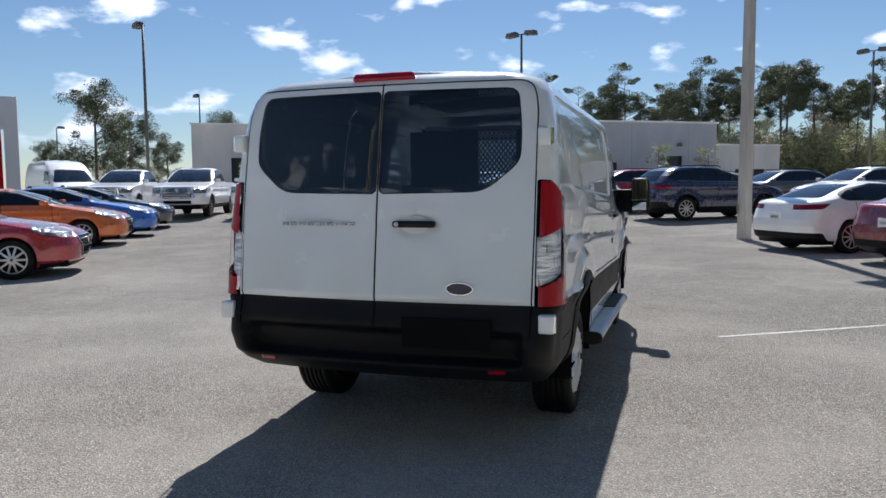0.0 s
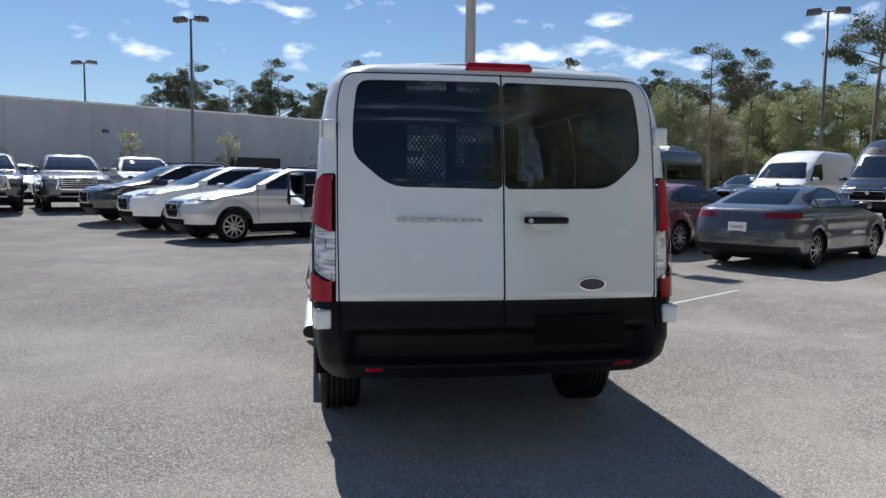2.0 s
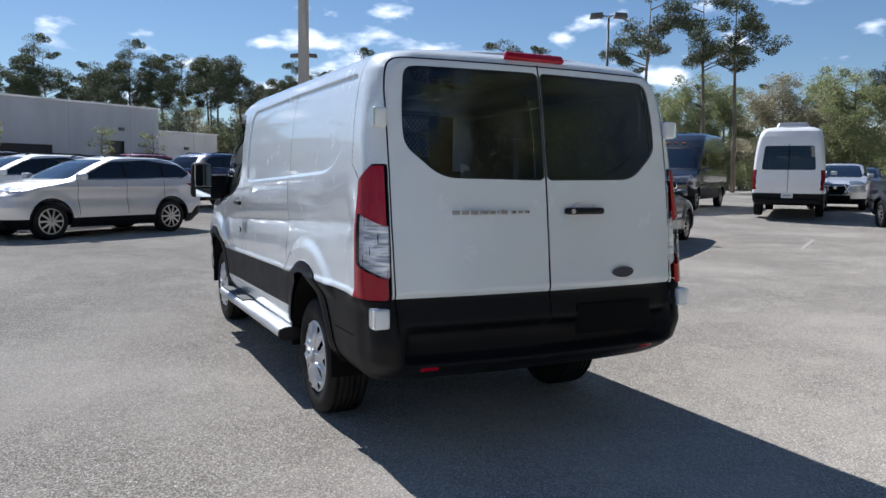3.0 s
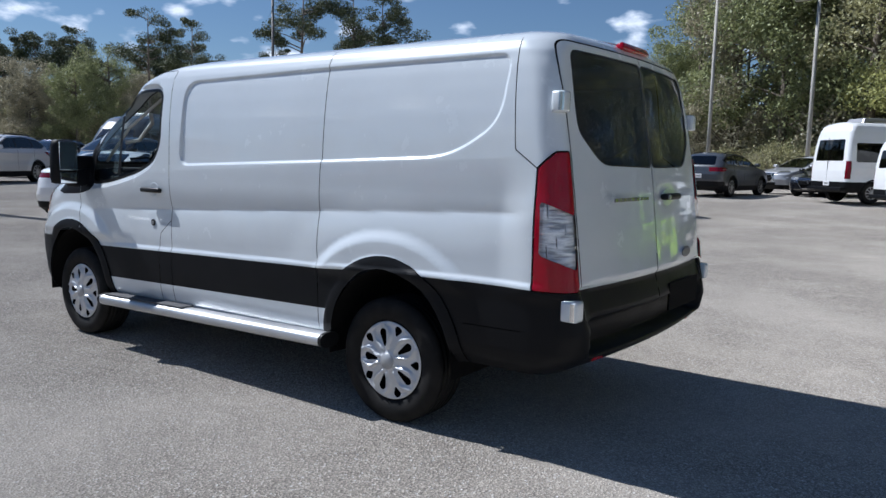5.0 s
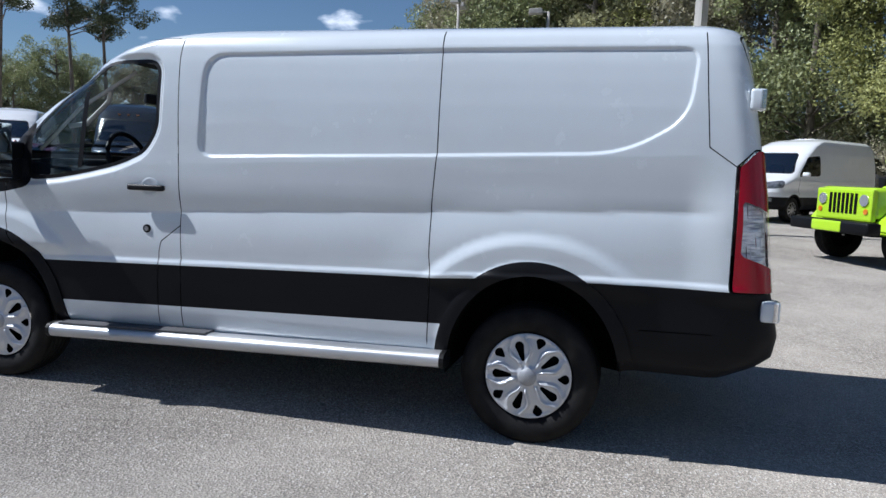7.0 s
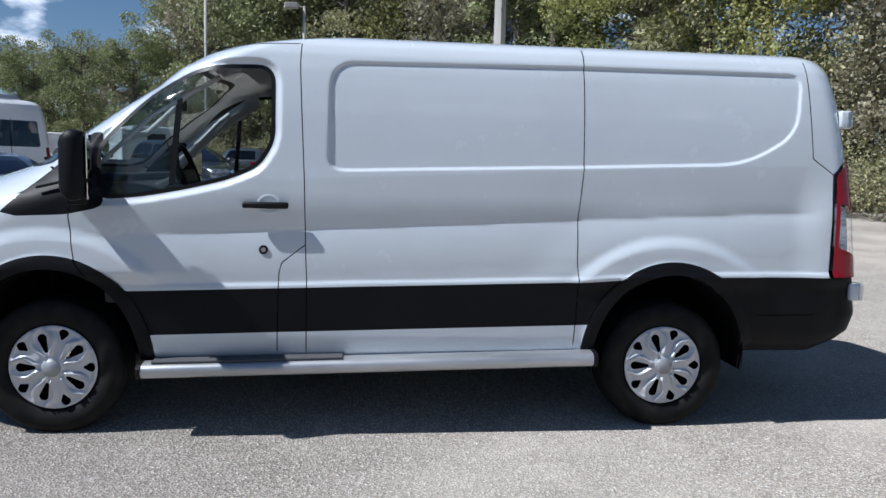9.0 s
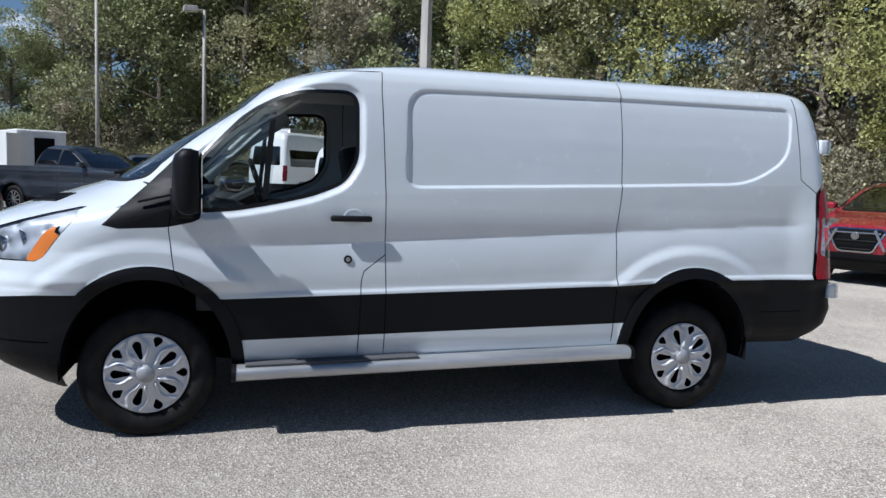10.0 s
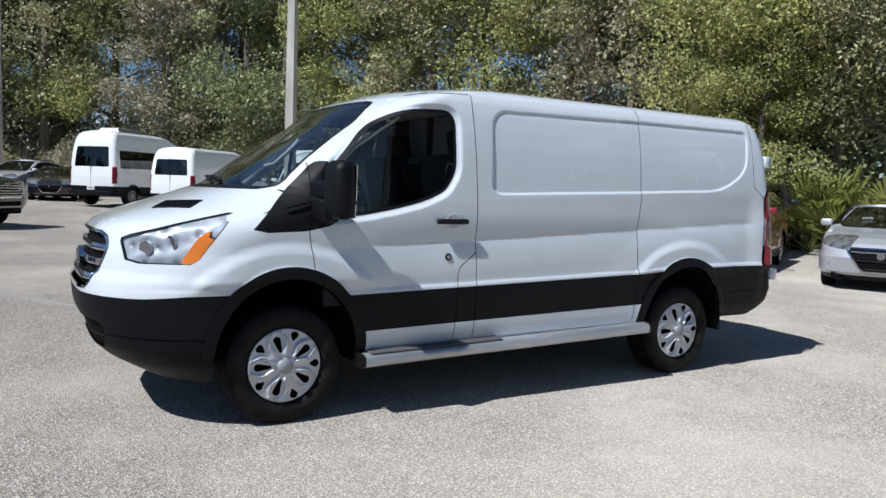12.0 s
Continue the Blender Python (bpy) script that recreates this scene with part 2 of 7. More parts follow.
def cloud():
    """Fair-weather cumulus on a far ring of sky: glow only where the cloud is."""
    m = bpy.data.materials.new("cloud_ring")
    m.use_nodes = True
    t = m.node_tree
    t.nodes.clear()
    out = t.nodes.new("ShaderNodeOutputMaterial")
    geo = t.nodes.new("ShaderNodeNewGeometry")

    def noise_at(scale, detail, rough, stretch):
        vec = t.nodes.new("ShaderNodeVectorMath")
        vec.operation = 'MULTIPLY'
        vec.inputs[1].default_value = stretch
        t.links.new(geo.outputs["Position"], vec.inputs[0])
        n = t.nodes.new("ShaderNodeTexNoise")
        n.inputs["Scale"].default_value, n.inputs["Detail"].default_value, n.inputs["Roughness"].default_value = scale, detail, rough
        t.links.new(vec.outputs[0], n.inputs["Vector"])
        return n.outputs["Fac"]

    shape = noise_at(0.0028, 9, 0.50, (1.0, 1.0, 2.3))
    ramp = t.nodes.new("ShaderNodeValToRGB")
    ramp.color_ramp.elements[0].position, ramp.color_ramp.elements[1].position = 0.565, 0.66
    t.links.new(shape, ramp.inputs[0])
    em = t.nodes.new("ShaderNodeEmission")
    shade = t.nodes.new("ShaderNodeValToRGB")
    shade.color_ramp.elements[0].position, shade.color_ramp.elements[1].position = 0.60, 0.76
    shade.color_ramp.elements[0].color, shade.color_ramp.elements[1].color = (0.62, 0.68, 0.78, 1), (1.0, 0.99, 0.97, 1)
    t.links.new(shape, shade.inputs[0])
    t.links.new(shade.outputs[0], em.inputs[0])
    em.inputs[1].default_value = 0.95
    tr = t.nodes.new("ShaderNodeBsdfTransparent")
    mx = t.nodes.new("ShaderNodeMixShader")
    t.links.new(ramp.outputs[0], mx.inputs[0])
    t.links.new(tr.outputs[0], mx.inputs[1])
    t.links.new(em.outputs[0], mx.inputs[2])
    t.links.new(mx.outputs[0], out.inputs[0])
    return m


M["cloud"] = cloud()


# ---- mesh tools ----
def smoothstep(a, b, v):
    t = np.clip((v - a) / (b - a), 0, 1)
    return t * t * (3 - 2 * t)


def gz(x, y):
    """Height of the lot: level round the van, rising a hand's width or two towards the far rows."""
    d = np.hypot(0.8 * np.maximum(np.asarray(y, float), 0), 0.6 * np.maximum(np.asarray(x, float), 0))
    return 0.12 * smoothstep(3.0, 10.0, d) + 0.30 * smoothstep(10.5, 18.0, d)


def mesh_object(name, verts, faces, material, parent=None, label="", smooth=True):
    me = bpy.data.meshes.new(name)
    me.from_pydata([tuple(map(float, v)) for v in verts], [], [tuple(f) for f in faces])
    me.materials.append(material)
    if smooth:
        me.polygons.foreach_set("use_smooth", [True] * len(me.polygons))
    me.update()
    ob = new(name, me)
    if parent is not None:
        ob.parent = parent
    if label:
        ob["label"] = label
    return ob


def part(name, bm, material, parent=None, label="", smooth=False):
    bmesh.ops.recalc_face_normals(bm, faces=bm.faces)
    me = bpy.data.meshes.new(name)
    bm.to_mesh(me)
    bm.free()
    me.materials.append(material)
    if smooth:
        me.polygons.foreach_set("use_smooth", [True] * len(me.polygons))
    ob = new(name, me)
    if parent is not None:
        ob.parent = parent
    if label:
        ob["label"] = label
    return ob


def box(size, at=(0, 0, 0), bevel=0.0, rot=(0, 0, 0), taper=None):
    bm = bmesh.new()
    bmesh.ops.create_cube(bm, size=1)
    for v in bm.verts:
        if taper and v.co.z > 0:
            v.co.x *= taper[0]
            v.co.y *= taper[1]
        v.co = Vector((v.co.x * size[0], v.co.y * size[1], v.co.z * size[2]))
    if bevel:
        bmesh.ops.bevel(bm, geom=bm.edges[:], offset=bevel, segments=2, affect='EDGES', profile=0.6)
    bmesh.ops.transform(bm, matrix=pose(*at, *rot), verts=bm.verts)
    return bm


def tube(path, radius, sides=10, caps=True):
    """A round bar along a list of points; radius may vary along it."""
    path = [Vector(q) for q in path]
    rad = radius if isinstance(radius, (list, tuple)) else [radius] * len(path)
    bm = bmesh.new()
    rings = []
    for k, q in enumerate(path):
        d = (path[min(k + 1, len(path) - 1)] - path[max(k - 1, 0)]).normalized()
        side = d.cross(Vector((0, 0, 1)) if abs(d.z) < 0.9 else Vector((1, 0, 0))).normalized()
        up = side.cross(d)
        rings.append([bm.verts.new(q + rad[k] * (side * math.cos(2 * math.pi * j / sides) + up * math.sin(2 * math.pi * j / sides))) for j in range(sides)])
    for a, b in zip(rings, rings[1:]):
        for j in range(sides):
            bm.faces.new((a[j], a[(j + 1) % sides], b[(j + 1) % sides], b[j]))
    if caps:
        bm.faces.new(rings[0][::-1])
        bm.faces.new(rings[-1])
    return bm


def lathe(profile, segments=40, axis='X'):
    """A profile of (along the axis, radius) turned round the axis."""
    verts, faces = [], []
    n = len(profile)
    for j in range(segments):
        a = 2 * math.pi * j / segments
        for u, r in profile:
            verts.append((u, r * math.cos(a), r * math.sin(a)) if axis == 'X' else (r * math.cos(a), r * math.sin(a), u))
    for j in range(segments):
        k = (j + 1) % segments
        for i in range(n - 1):
            faces.append((j * n + i, j * n + i + 1, k * n + i + 1, k * n + i))
    return verts, faces


def rounded(points, radius, n=6, closed=True):
    """A polygon with its corners rounded; radius may be one number or one for each corner."""
    pts = [np.array(q, float) for q in points]
    rad = radius if isinstance(radius, (list, tuple)) else [radius] * len(pts)
    out = []
    for k, q in enumerate(pts):
        a, b = pts[k - 1], pts[(k + 1) % len(pts)]
        if not closed and k in (0, len(pts) - 1):
            out.append(q)
            continue
        la, lb = np.linalg.norm(a - q), np.linalg.norm(b - q)
        r = min(rad[k], la * 0.48, lb * 0.48)
        p0, p1 = q + (a - q) / la * r, q + (b - q) / lb * r
        for i in range(n + 1):
            t = i / n
            out.append((1 - t) ** 2 * p0 + 2 * t * (1 - t) * q + t * t * p1)
    return np.array(out)


def line_distance(p, poly, closed=False):
    a = poly if closed else poly[:-1]
    b = np.roll(poly, -1, 0) if closed else poly[1:]
    d = np.full(len(p), 1e9)
    for q0, q1 in zip(a, b):
        e = q1 - q0
        t = np.clip(((p - q0) @ e) / max(e @ e, 1e-12), 0, 1)
        d = np.minimum(d, np.linalg.norm(p - q0 - t[:, None] * e, axis=1))
    return d


def signed(p, poly):
    """Signed distance to a closed polygon, negative inside."""
    d = line_distance(p, poly, True)
    inside = np.zeros(len(p), bool)
    j = len(poly) - 1
    for i in range(len(poly)):
        yi, yj = poly[i, 1], poly[j, 1]
        cross = (yi > p[:, 1]) != (yj > p[:, 1])
        with np.errstate(divide='ignore', invalid='ignore'):
            xc = (poly[j, 0] - poly[i, 0]) * (p[:, 1] - yi) / (yj - yi) + poly[i, 0]
        inside ^= cross & (p[:, 0] < xc)
        j = i
    return np.where(inside, -d, d)


class Shell:
    """A surface of polygons with a tag on each; regions are cut out of it along exact curves."""

    def __init__(self, verts, faces, tag="body"):
        self.v = np.array(verts, float)
        self.f = [tuple(f) for f in faces]
        self.tag = [tag] * len(self.f)

    def sums(self, values):
        """Sum of a value per vertex over each face, and the number of corners of each face."""
        n = np.fromiter((len(f) for f in self.f), int, len(self.f))
        flat = np.fromiter((i for f in self.f for i in f), int, n.sum())
        start = np.concatenate([[0], np.cumsum(n)[:-1]])
        return np.add.reduceat(values[flat], start, axis=0), n

    def cut(self, fn, tag, where=None, only=None):
        """Faces where fn(v) < 0 get the tag; faces that straddle the curve are split. where(c): which faces take part; only: which tags."""
        s = fn(self.v)
        s = np.where(np.abs(s) < 1e-5, 1e-5, s)
        neg = s < 0
        total, n = self.sums(np.concatenate([self.v, neg[:, None]], 1))
        count = total[:, 3].round().astype(int)
        ok = count > 0
        if where is not None:
            ok &= where(total[:, :3] / n[:, None])
        verts, made, extra_f, extra_t, gone = [], {}, [], [], set()
        base = len(self.v)

        def between(a, b):
            key = (min(a, b), max(a, b))
            if key not in made:
                w = s[a] / (s[a] - s[b])
                made[key] = base + len(verts)
                verts.append(self.v[a] + (self.v[b] - self.v[a]) * w)
            return made[key]

        for k in np.nonzero(ok)[0]:
            f, t = self.f[k], self.tag[k]
            if only and t not in only:
                continue
            if count[k] == n[k]:
                if tag is not None:
                    self.tag[k] = tag
                continue
            inner, outer = [], []
            for i, a in enumerate(f):
                b = f[(i + 1) % len(f)]
                (inner if neg[a] else outer).append(a)
                if neg[a] != neg[b]:
                    m = between(a, b)
                    inner.append(m)
                    outer.append(m)
            gone.add(k)
            for piece, mark in ((inner, t if tag is None else tag), (outer, t)):
                if len(piece) > 2:
                    extra_f.append(tuple(piece))
                    extra_t.append(mark)
        if gone:
            self.f = [f for k, f in enumerate(self.f) if k not in gone] + extra_f
            self.tag = [t for k, t in enumerate(self.tag) if k not in gone] + extra_t
            self.v = np.concatenate([self.v, np.array(verts)]) if verts else self.v

    def groove(self, poly, axes, half, tag, where, only):
        """A narrow strip along a line: the faces are first scored along it, then the strip is cut out to its width."""
        poly = np.asarray(poly, float)
        for a, b in zip(poly, poly[1:]):
            d = (b - a) / np.linalg.norm(b - a)
            n = np.array((-d[1], d[0]))
            seg = np.stack([a, b])
            near = lambda c: where(c) & (line_distance(c[:, axes], seg) < 0.045)
            self.cut(lambda q: (q[:, axes] - a) @ n, None, near, only)
        self.cut(lambda q: line_distance(q[:, axes], poly) - half, tag, where, only)

    def drop(self, *tags):
        keep = [k for k, t in enumerate(self.tag) if t not in tags]
        self.f, self.tag = [self.f[k] for k in keep], [self.tag[k] for k in keep]

    def take(self, tag, shift=None, where=None):
        """Vertices and faces of one tag, renumbered; shift(v) moves them."""
        if where is None:
            fs = [f for f, t in zip(self.f, self.tag) if t == tag]
        else:
            fs = [f for f, t in zip(self.f, self.tag) if t == tag and where(self.v[list(f)].mean(0))]
        ids = {}
        for f in fs:
            for i in f:
                ids.setdefault(i, len(ids))
        v = self.v[list(ids)] if ids else np.zeros((0, 3))
        if shift is not None and len(v):
            v = shift(v)
        return v, [tuple(ids[i] for i in f) for f in fs]

    def build(self, tag, name, material, parent, label="", shift=None, where=None, smooth=True):
        v, f = self.take(tag, shift, where)
        if not f:
            return None
        return mesh_object(name, v, f, material, parent, label, smooth)


def ring_shell(table, zs, n_side=60, n_face=8, n_corner=8, crown=0.03, bow=(0.0, 0.0)):
    """A vehicle's skin as plan outlines stacked in height. table rows: z, rear y, front y, half width, rear corner (rx, ry), front corner (rx, ry).
    The outline runs from the middle of the rear along one side to the middle of the front, and is mirrored."""
    table = np.array(table, float)
    cols = [np.interp(zs, table[:, 0], table[:, k]) for k in range(1, table.shape[1])]
    half = []
    for k, z in enumerate(zs):
        yr, yf, w, rx, ry, fx, fy = (c[k] for c in cols)
        pts = []
        for i in range(n_face):
            x = (w - rx) * i / n_face
            pts.append((x, yr + bow[0] * (x / w) ** 2))
        y0 = yr + bow[0] * ((w - rx) / w) ** 2
        for i in range(n_corner + 1):
            a = math.pi / 2 * i / n_corner
            pts.append((w - rx + rx * math.sin(a), y0 + ry - ry * math.cos(a)))
        y1 = yf - bow[1] * ((w - fx) / w) ** 2
        for i in range(1, n_side):
            t = i / n_side
            pts.append((w, (y0 + ry) * (1 - t) + (y1 - fy) * t))
        for i in range(n_corner + 1):
            a = math.pi / 2 * i / n_corner
            pts.append((w - fx + fx * math.cos(a), y1 - fy + fy * math.sin(a)))
        for i in range(n_face - 1, -1, -1):
            x = (w - fx) * i / n_face
            pts.append((x, yf - bow[1] * (x / w) ** 2))
        half.append([(x, y, z) for x, y in pts])
    n = len(half[0])
    rows = [h + [(-x, y, z) for x, y, z in h[-2:0:-1]] for h in half]
    top = rows[-1]
    zt = zs[-1]
    for s in (0.93, 0.8, 0.6, 0.35, 0.12):
        rows.append([(x * s, y, zt + crown * (1 - s * s)) for x, y, z in top])
    m = len(rows[0])
    verts = [q for r in rows for q in r]
    faces = []
    for k in range(len(rows) - 1):
        for i in range(m):
            j = (i + 1) % m
            faces.append((k * m + i, k * m + j, (k + 1) * m + j, (k + 1) * m + i))
    k = (len(rows) - 1) * m
    for i in range(n - 1):
        a, b = i, (m - i) % m
        a2, b2 = i + 1, (m - i - 1) % m
        quad = (k + a, k + a2, k + b2, k + b)
        quad = tuple(dict.fromkeys(quad))
        if len(quad) > 2:
            faces.append(quad)
    return Shell(verts, faces)


def side_points(poly):
    poly = np.array(poly, float)
    return lambda v: signed(v[:, 1:3], poly)


def front_points(poly):
    poly = np.array(poly, float)
    return lambda v: signed(v[:, [0, 2]], poly)


def thing(name, label, category, at=None, group="", kind=""):
    ob = new(name)
    if at is not None:
        ob.matrix_world = at
    return tagged(ob, label, category, group, kind)


# ---- wheels ----
def tyre_mesh(radius, width, rim, treads=5):
    """Tyre turned from a profile with rounded shoulders and tread grooves; the axle lies along x."""
    w = width / 2
    prof = [(-w * 0.72, rim), (-w * 0.93, rim + 0.015), (-w, (radius + rim) / 2), (-w * 0.97, radius - 0.035), (-w * 0.86, radius - 0.012), (-w * 0.74, radius - 0.002)]
    for k in range(treads):
        a = -w * 0.66 + 2 * w * 0.66 * (k + 0.5) / treads
        g = w * 0.055
        prof += [(a - g, radius), (a - g * 0.8, radius - 0.010), (a + g * 0.8, radius - 0.010), (a + g, radius)]
    prof += [(-q, r) for q, r in prof[:6]][::-1]
    return lathe(prof, 48)


def cap_shell(radius, holes, dish, rings=22, segments=120):
    """A wheel disc on a polar grid, facing -x, with openings cut by the function holes(r, angle)."""
    verts, faces = [], []
    rr = np.linspace(0.02, radius, rings)
    for r in rr:
        for j in range(segments):
            a = 2 * math.pi * j / segments
            verts.append((dish(r / radius), r * math.cos(a), r * math.sin(a)))
    for i in range(rings - 1):
        for j in range(segments):
            k = (j + 1) % segments
            faces.append((i * segments + j, i * segments + k, (i + 1) * segments + k, (i + 1) * segments + j))
    faces.append(tuple(range(segments)))
    s = Shell(verts, faces)
    s.cut(lambda v: holes(np.hypot(v[:, 1], v[:, 2]) / radius, np.arctan2(v[:, 2], v[:, 1])), "hole")
    return s


def spokes(count, r0, r1, w0, w1):
    """Openings between straight spokes: negative in the openings."""
    def fn(r, a):
        step = 2 * math.pi / count
        off = np.abs((a + step / 2) % step - step / 2)
        across = r * np.sin(off)
        spoke = w0 + (w1 - w0) * (r - r0) / (r1 - r0)
        return np.maximum(np.maximum(r0 - r, r - r1), spoke - across)
    return fn


def petals(r, a):
    """Five teardrop openings and five small ones between them near the edge, as on a pressed silver wheel cover."""
    step = 2 * math.pi / 5
    best = np.full(len(r), 9.0)
    for turn, (x0, x1, wa, wb) in ((0.0, (0.42, 0.73, 0.045, 0.105)), (step / 2, (0.72, 0.84, 0.035, 0.115))):
        o = (a + turn + step / 2) % step - step / 2
        px, py = r * np.cos(o), r * np.sin(o)
        t = np.clip((px - x0) / (x1 - x0), 0, 1)
        best = np.minimum(best, np.hypot(px - x0 - t * (x1 - x0), py) - (wa + (wb - wa) * t))
    return best


def cover_relief(v, radius, face):
    """Raised ribs that run from the hub round each teardrop opening, and a domed hub."""
    r = np.hypot(v[:, 1], v[:, 2]) / radius
    a = np.arctan2(v[:, 2], v[:, 1])
    step = 2 * math.pi / 5
    o = (a + step / 2) % step - step / 2
    px, py = r * np.cos(o), np.abs(r * np.sin(o))
    line = py - (0.075 + 0.16 * smoothstep(0.30, 0.62, px) - 0.10 * smoothstep(0.68, 0.95, px))
    rib = np.exp(-(line / 0.035) ** 2) * smoothstep(0.26, 0.34, r) * smoothstep(0.99, 0.9, r)
    hub = smoothstep(0.25, 0.22, r)
    rim = np.exp(-((r - 0.965) / 0.03) ** 2)
    v[:, 0] -= 0.024 * rib + 0.008 * hub + 0.010 * rim
    return v


def make_wheel(name, radius, width, rim, holes, rim_mat, dish, parent, at, flip=False, inset=0.02, label="", relief=None):
    """A wheel under its vehicle, with tyre, disc and the dark barrel behind it. flip: on the +x side."""
    w = new(name)
    w.parent = parent
    w.matrix_basis = pose(*at, 0, 0, 180 if flip else 0)
    tv, tf = tyre_mesh(radius, width, rim)
    mesh_object("tyre", tv, tf, M["rubber"], w)
    cs = cap_shell(rim * 1.0, holes, dish)
    face = -width / 2 + inset
    if relief:
        cs.v = relief(cs.v, rim, face)
    cs.v[:, 0] += face
    cs.build("body", "rim", rim_mat, w, label)
    v, f = cs.take("hole", lambda q: q + np.array((0.045, 0, 0)))
    mesh_object("rim_recess", v, f, M["gap"], w)["kind"] = "stuff"
    bv, bf = lathe([(face + 0.002, rim * 1.01), (face + 0.05, rim * 0.99), (width / 2 - 0.02, rim * 0.98), (width / 2 - 0.02, 0.03)], 40)
    mesh_object("barrel", bv, bf, M["gap"], w)
    return w


# ---- the lot, the sky's clouds, the wood floor ----
def build_ground():
    """One sheet out to the horizon, finer near the van."""
    ax = np.unique(np.concatenate([np.linspace(-30, 30, 61), np.linspace(-90, 90, 31), np.array([-2500, -900, -400, -200, 200, 400, 900, 2500])]))
    verts = [(x, y, float(gz(x, y))) for y in ax for x in ax]
    n = len(ax)
    faces = [(j * n + i, j * n + i + 1, (j + 1) * n + i + 1, (j + 1) * n + i) for j in range(n - 1) for i in range(n - 1)]
    g = mesh_object("ground", verts, faces, M["asphalt"])
    tagged(g, "weathered grey asphalt of a car lot", "ground", kind="structure")


build_ground()


def build_clouds():
    verts, faces = [], []
    n = 64
    for z in (60.0, 1300.0):
        for k in range(n):
            a = 2 * math.pi * k / n
            verts.append((3600 * math.cos(a), 3600 * math.sin(a), z))
    for k in range(n):
        faces.append((k, (k + 1) % n, n + (k + 1) % n, n + k))
    c = mesh_object("backdrop", verts, faces, M["cloud"])
    tagged(c, "scattered white fair-weather clouds in a blue sky", "clouds", kind="structure")


build_clouds()

# direction in which the rows park, and the direction along a row
HEAD = Vector((0.84, 0.54, 0)).normalized()
ROW = Vector((-HEAD.y, HEAD.x, 0))


def stripe(x, y, length, width=0.11, heading=None):
    """One painted bay line, laid on the asphalt."""
    d = heading or HEAD
    s = Vector((-d.y, d.x, 0))
    verts, faces = [], []
    n = 8
    for k in range(n + 1):
        c = Vector((x, y, 0)) + d * length * k / n
        for sg in (-1, 1):
            q = c + s * sg * width / 2
            verts.append((q.x, q.y, float(gz(q.x, q.y)) + 0.004))
    for k in range(n):
        faces.append((2 * k, 2 * k + 1, 2 * k + 3, 2 * k + 2))
    o = mesh_object("parking_stripe", verts, faces, M["stripe"])
    tagged(o, "worn white painted bay line on the asphalt", "line marking", "bay lines", "structure")


# ---- the long service building ----
def building_block(name, s0, s1, height, setback, depth, material, label, openings=()):
    """A block of the building; s runs along its front, which faces the lot. Openings: (s, width, z0, z1)."""
    o = Vector((4.5, 72.0, 0))
    d, back = -HEAD, Vector((HEAD.y * -1, HEAD.x, 0))
    if back.y < 0:
        back = -back
    b = thing(name, label, "building")
    cuts = sorted(openings)
    front = bmesh.new()

    def quad(bm, a, c, z0, z1, off=0.0):
        p = [o + d * a + back * (setback + off), o + d * c + back * (setback + off)]
        vs = [bm.verts.new((p[0].x, p[0].y, z0)), bm.verts.new((p[1].x, p[1].y, z0)), bm.verts.new((p[1].x, p[1].y, z1)), bm.verts.new((p[0].x, p[0].y, z1))]
        bm.faces.new(vs)

    at = s0
    for (c, w, z0, z1) in cuts:
        quad(front, at, c - w / 2, 0, height)
        if z0 > 0:
            quad(front, c - w / 2, c + w / 2, 0, z0)
        quad(front, c - w / 2, c + w / 2, z1, height)
        at = c + w / 2
    quad(front, at, s1, 0, height)
    part("front_wall", front, M[material], b)
    shell = bmesh.new()
    for a, c in ((s0, s0), (s1, s1)):
        p, q = o + d * a + back * setback, o + d * a + back * (setback + depth)
        shell.faces.new([shell.verts.new((p.x, p.y, 0)), shell.verts.new((q.x, q.y, 0)), shell.verts.new((q.x, q.y, height)), shell.verts.new((p.x, p.y, height))])
    quad(shell, s0, s1, 0, height, depth)
    part("side_and_back_walls", shell, M[material], b)
    roof = bmesh.new()
    c = [o + d * a + back * (setback + e) for a, e in ((s0, 0.1), (s1, 0.1), (s1, depth - 0.1), (s0, depth - 0.1))]
    roof.faces.new([roof.verts.new((q.x, q.y, height - 0.4)) for q in c])
    part("roof", roof, M["metal_box"], b)
    ang = math.degrees(math.atan2(d.y, d.x))
    mid = o + d * (s0 + s1) / 2 + back * setback
    part("parapet_cap", box((s1 - s0 + 0.2, 0.4, 0.16), (mid.x, mid.y, height + 0.06), 0.03, (0, 0, ang)), M["metal_box"], b)
    for (c, w, z0, z1) in cuts:
        q = o + d * c + back * (setback + 0.35)
        part("bay_door" if w > 2.5 else "window", box((w + 0.3, 0.1, z1 - z0 + 0.2), (q.x, q.y, (z0 + z1) / 2), 0.02, (0, 0, ang)), M["inner"] if w > 2.5 else M["dark_panel"], b, "dark recessed opening")
    k = s0 + 4
    while k < s1 - 2:
        q = o + d * k + back * (setback - 0.06)
        part("wall_light", box((0.5, 0.22, 0.28), (q.x, q.y, height * 0.72), 0.04, (0, 0, ang)), M["pole_dark"], b)
        k += 11.0
    for k in np.arange(s0 + 3, s1, 6.0):
        q = o + d * float(k) + back * (setback - 0.003)
        part("wall_joint", box((0.05, 0.02, height), (q.x, q.y, height / 2), 0, (0, 0, ang)), M["gap_light"], b)
    return b


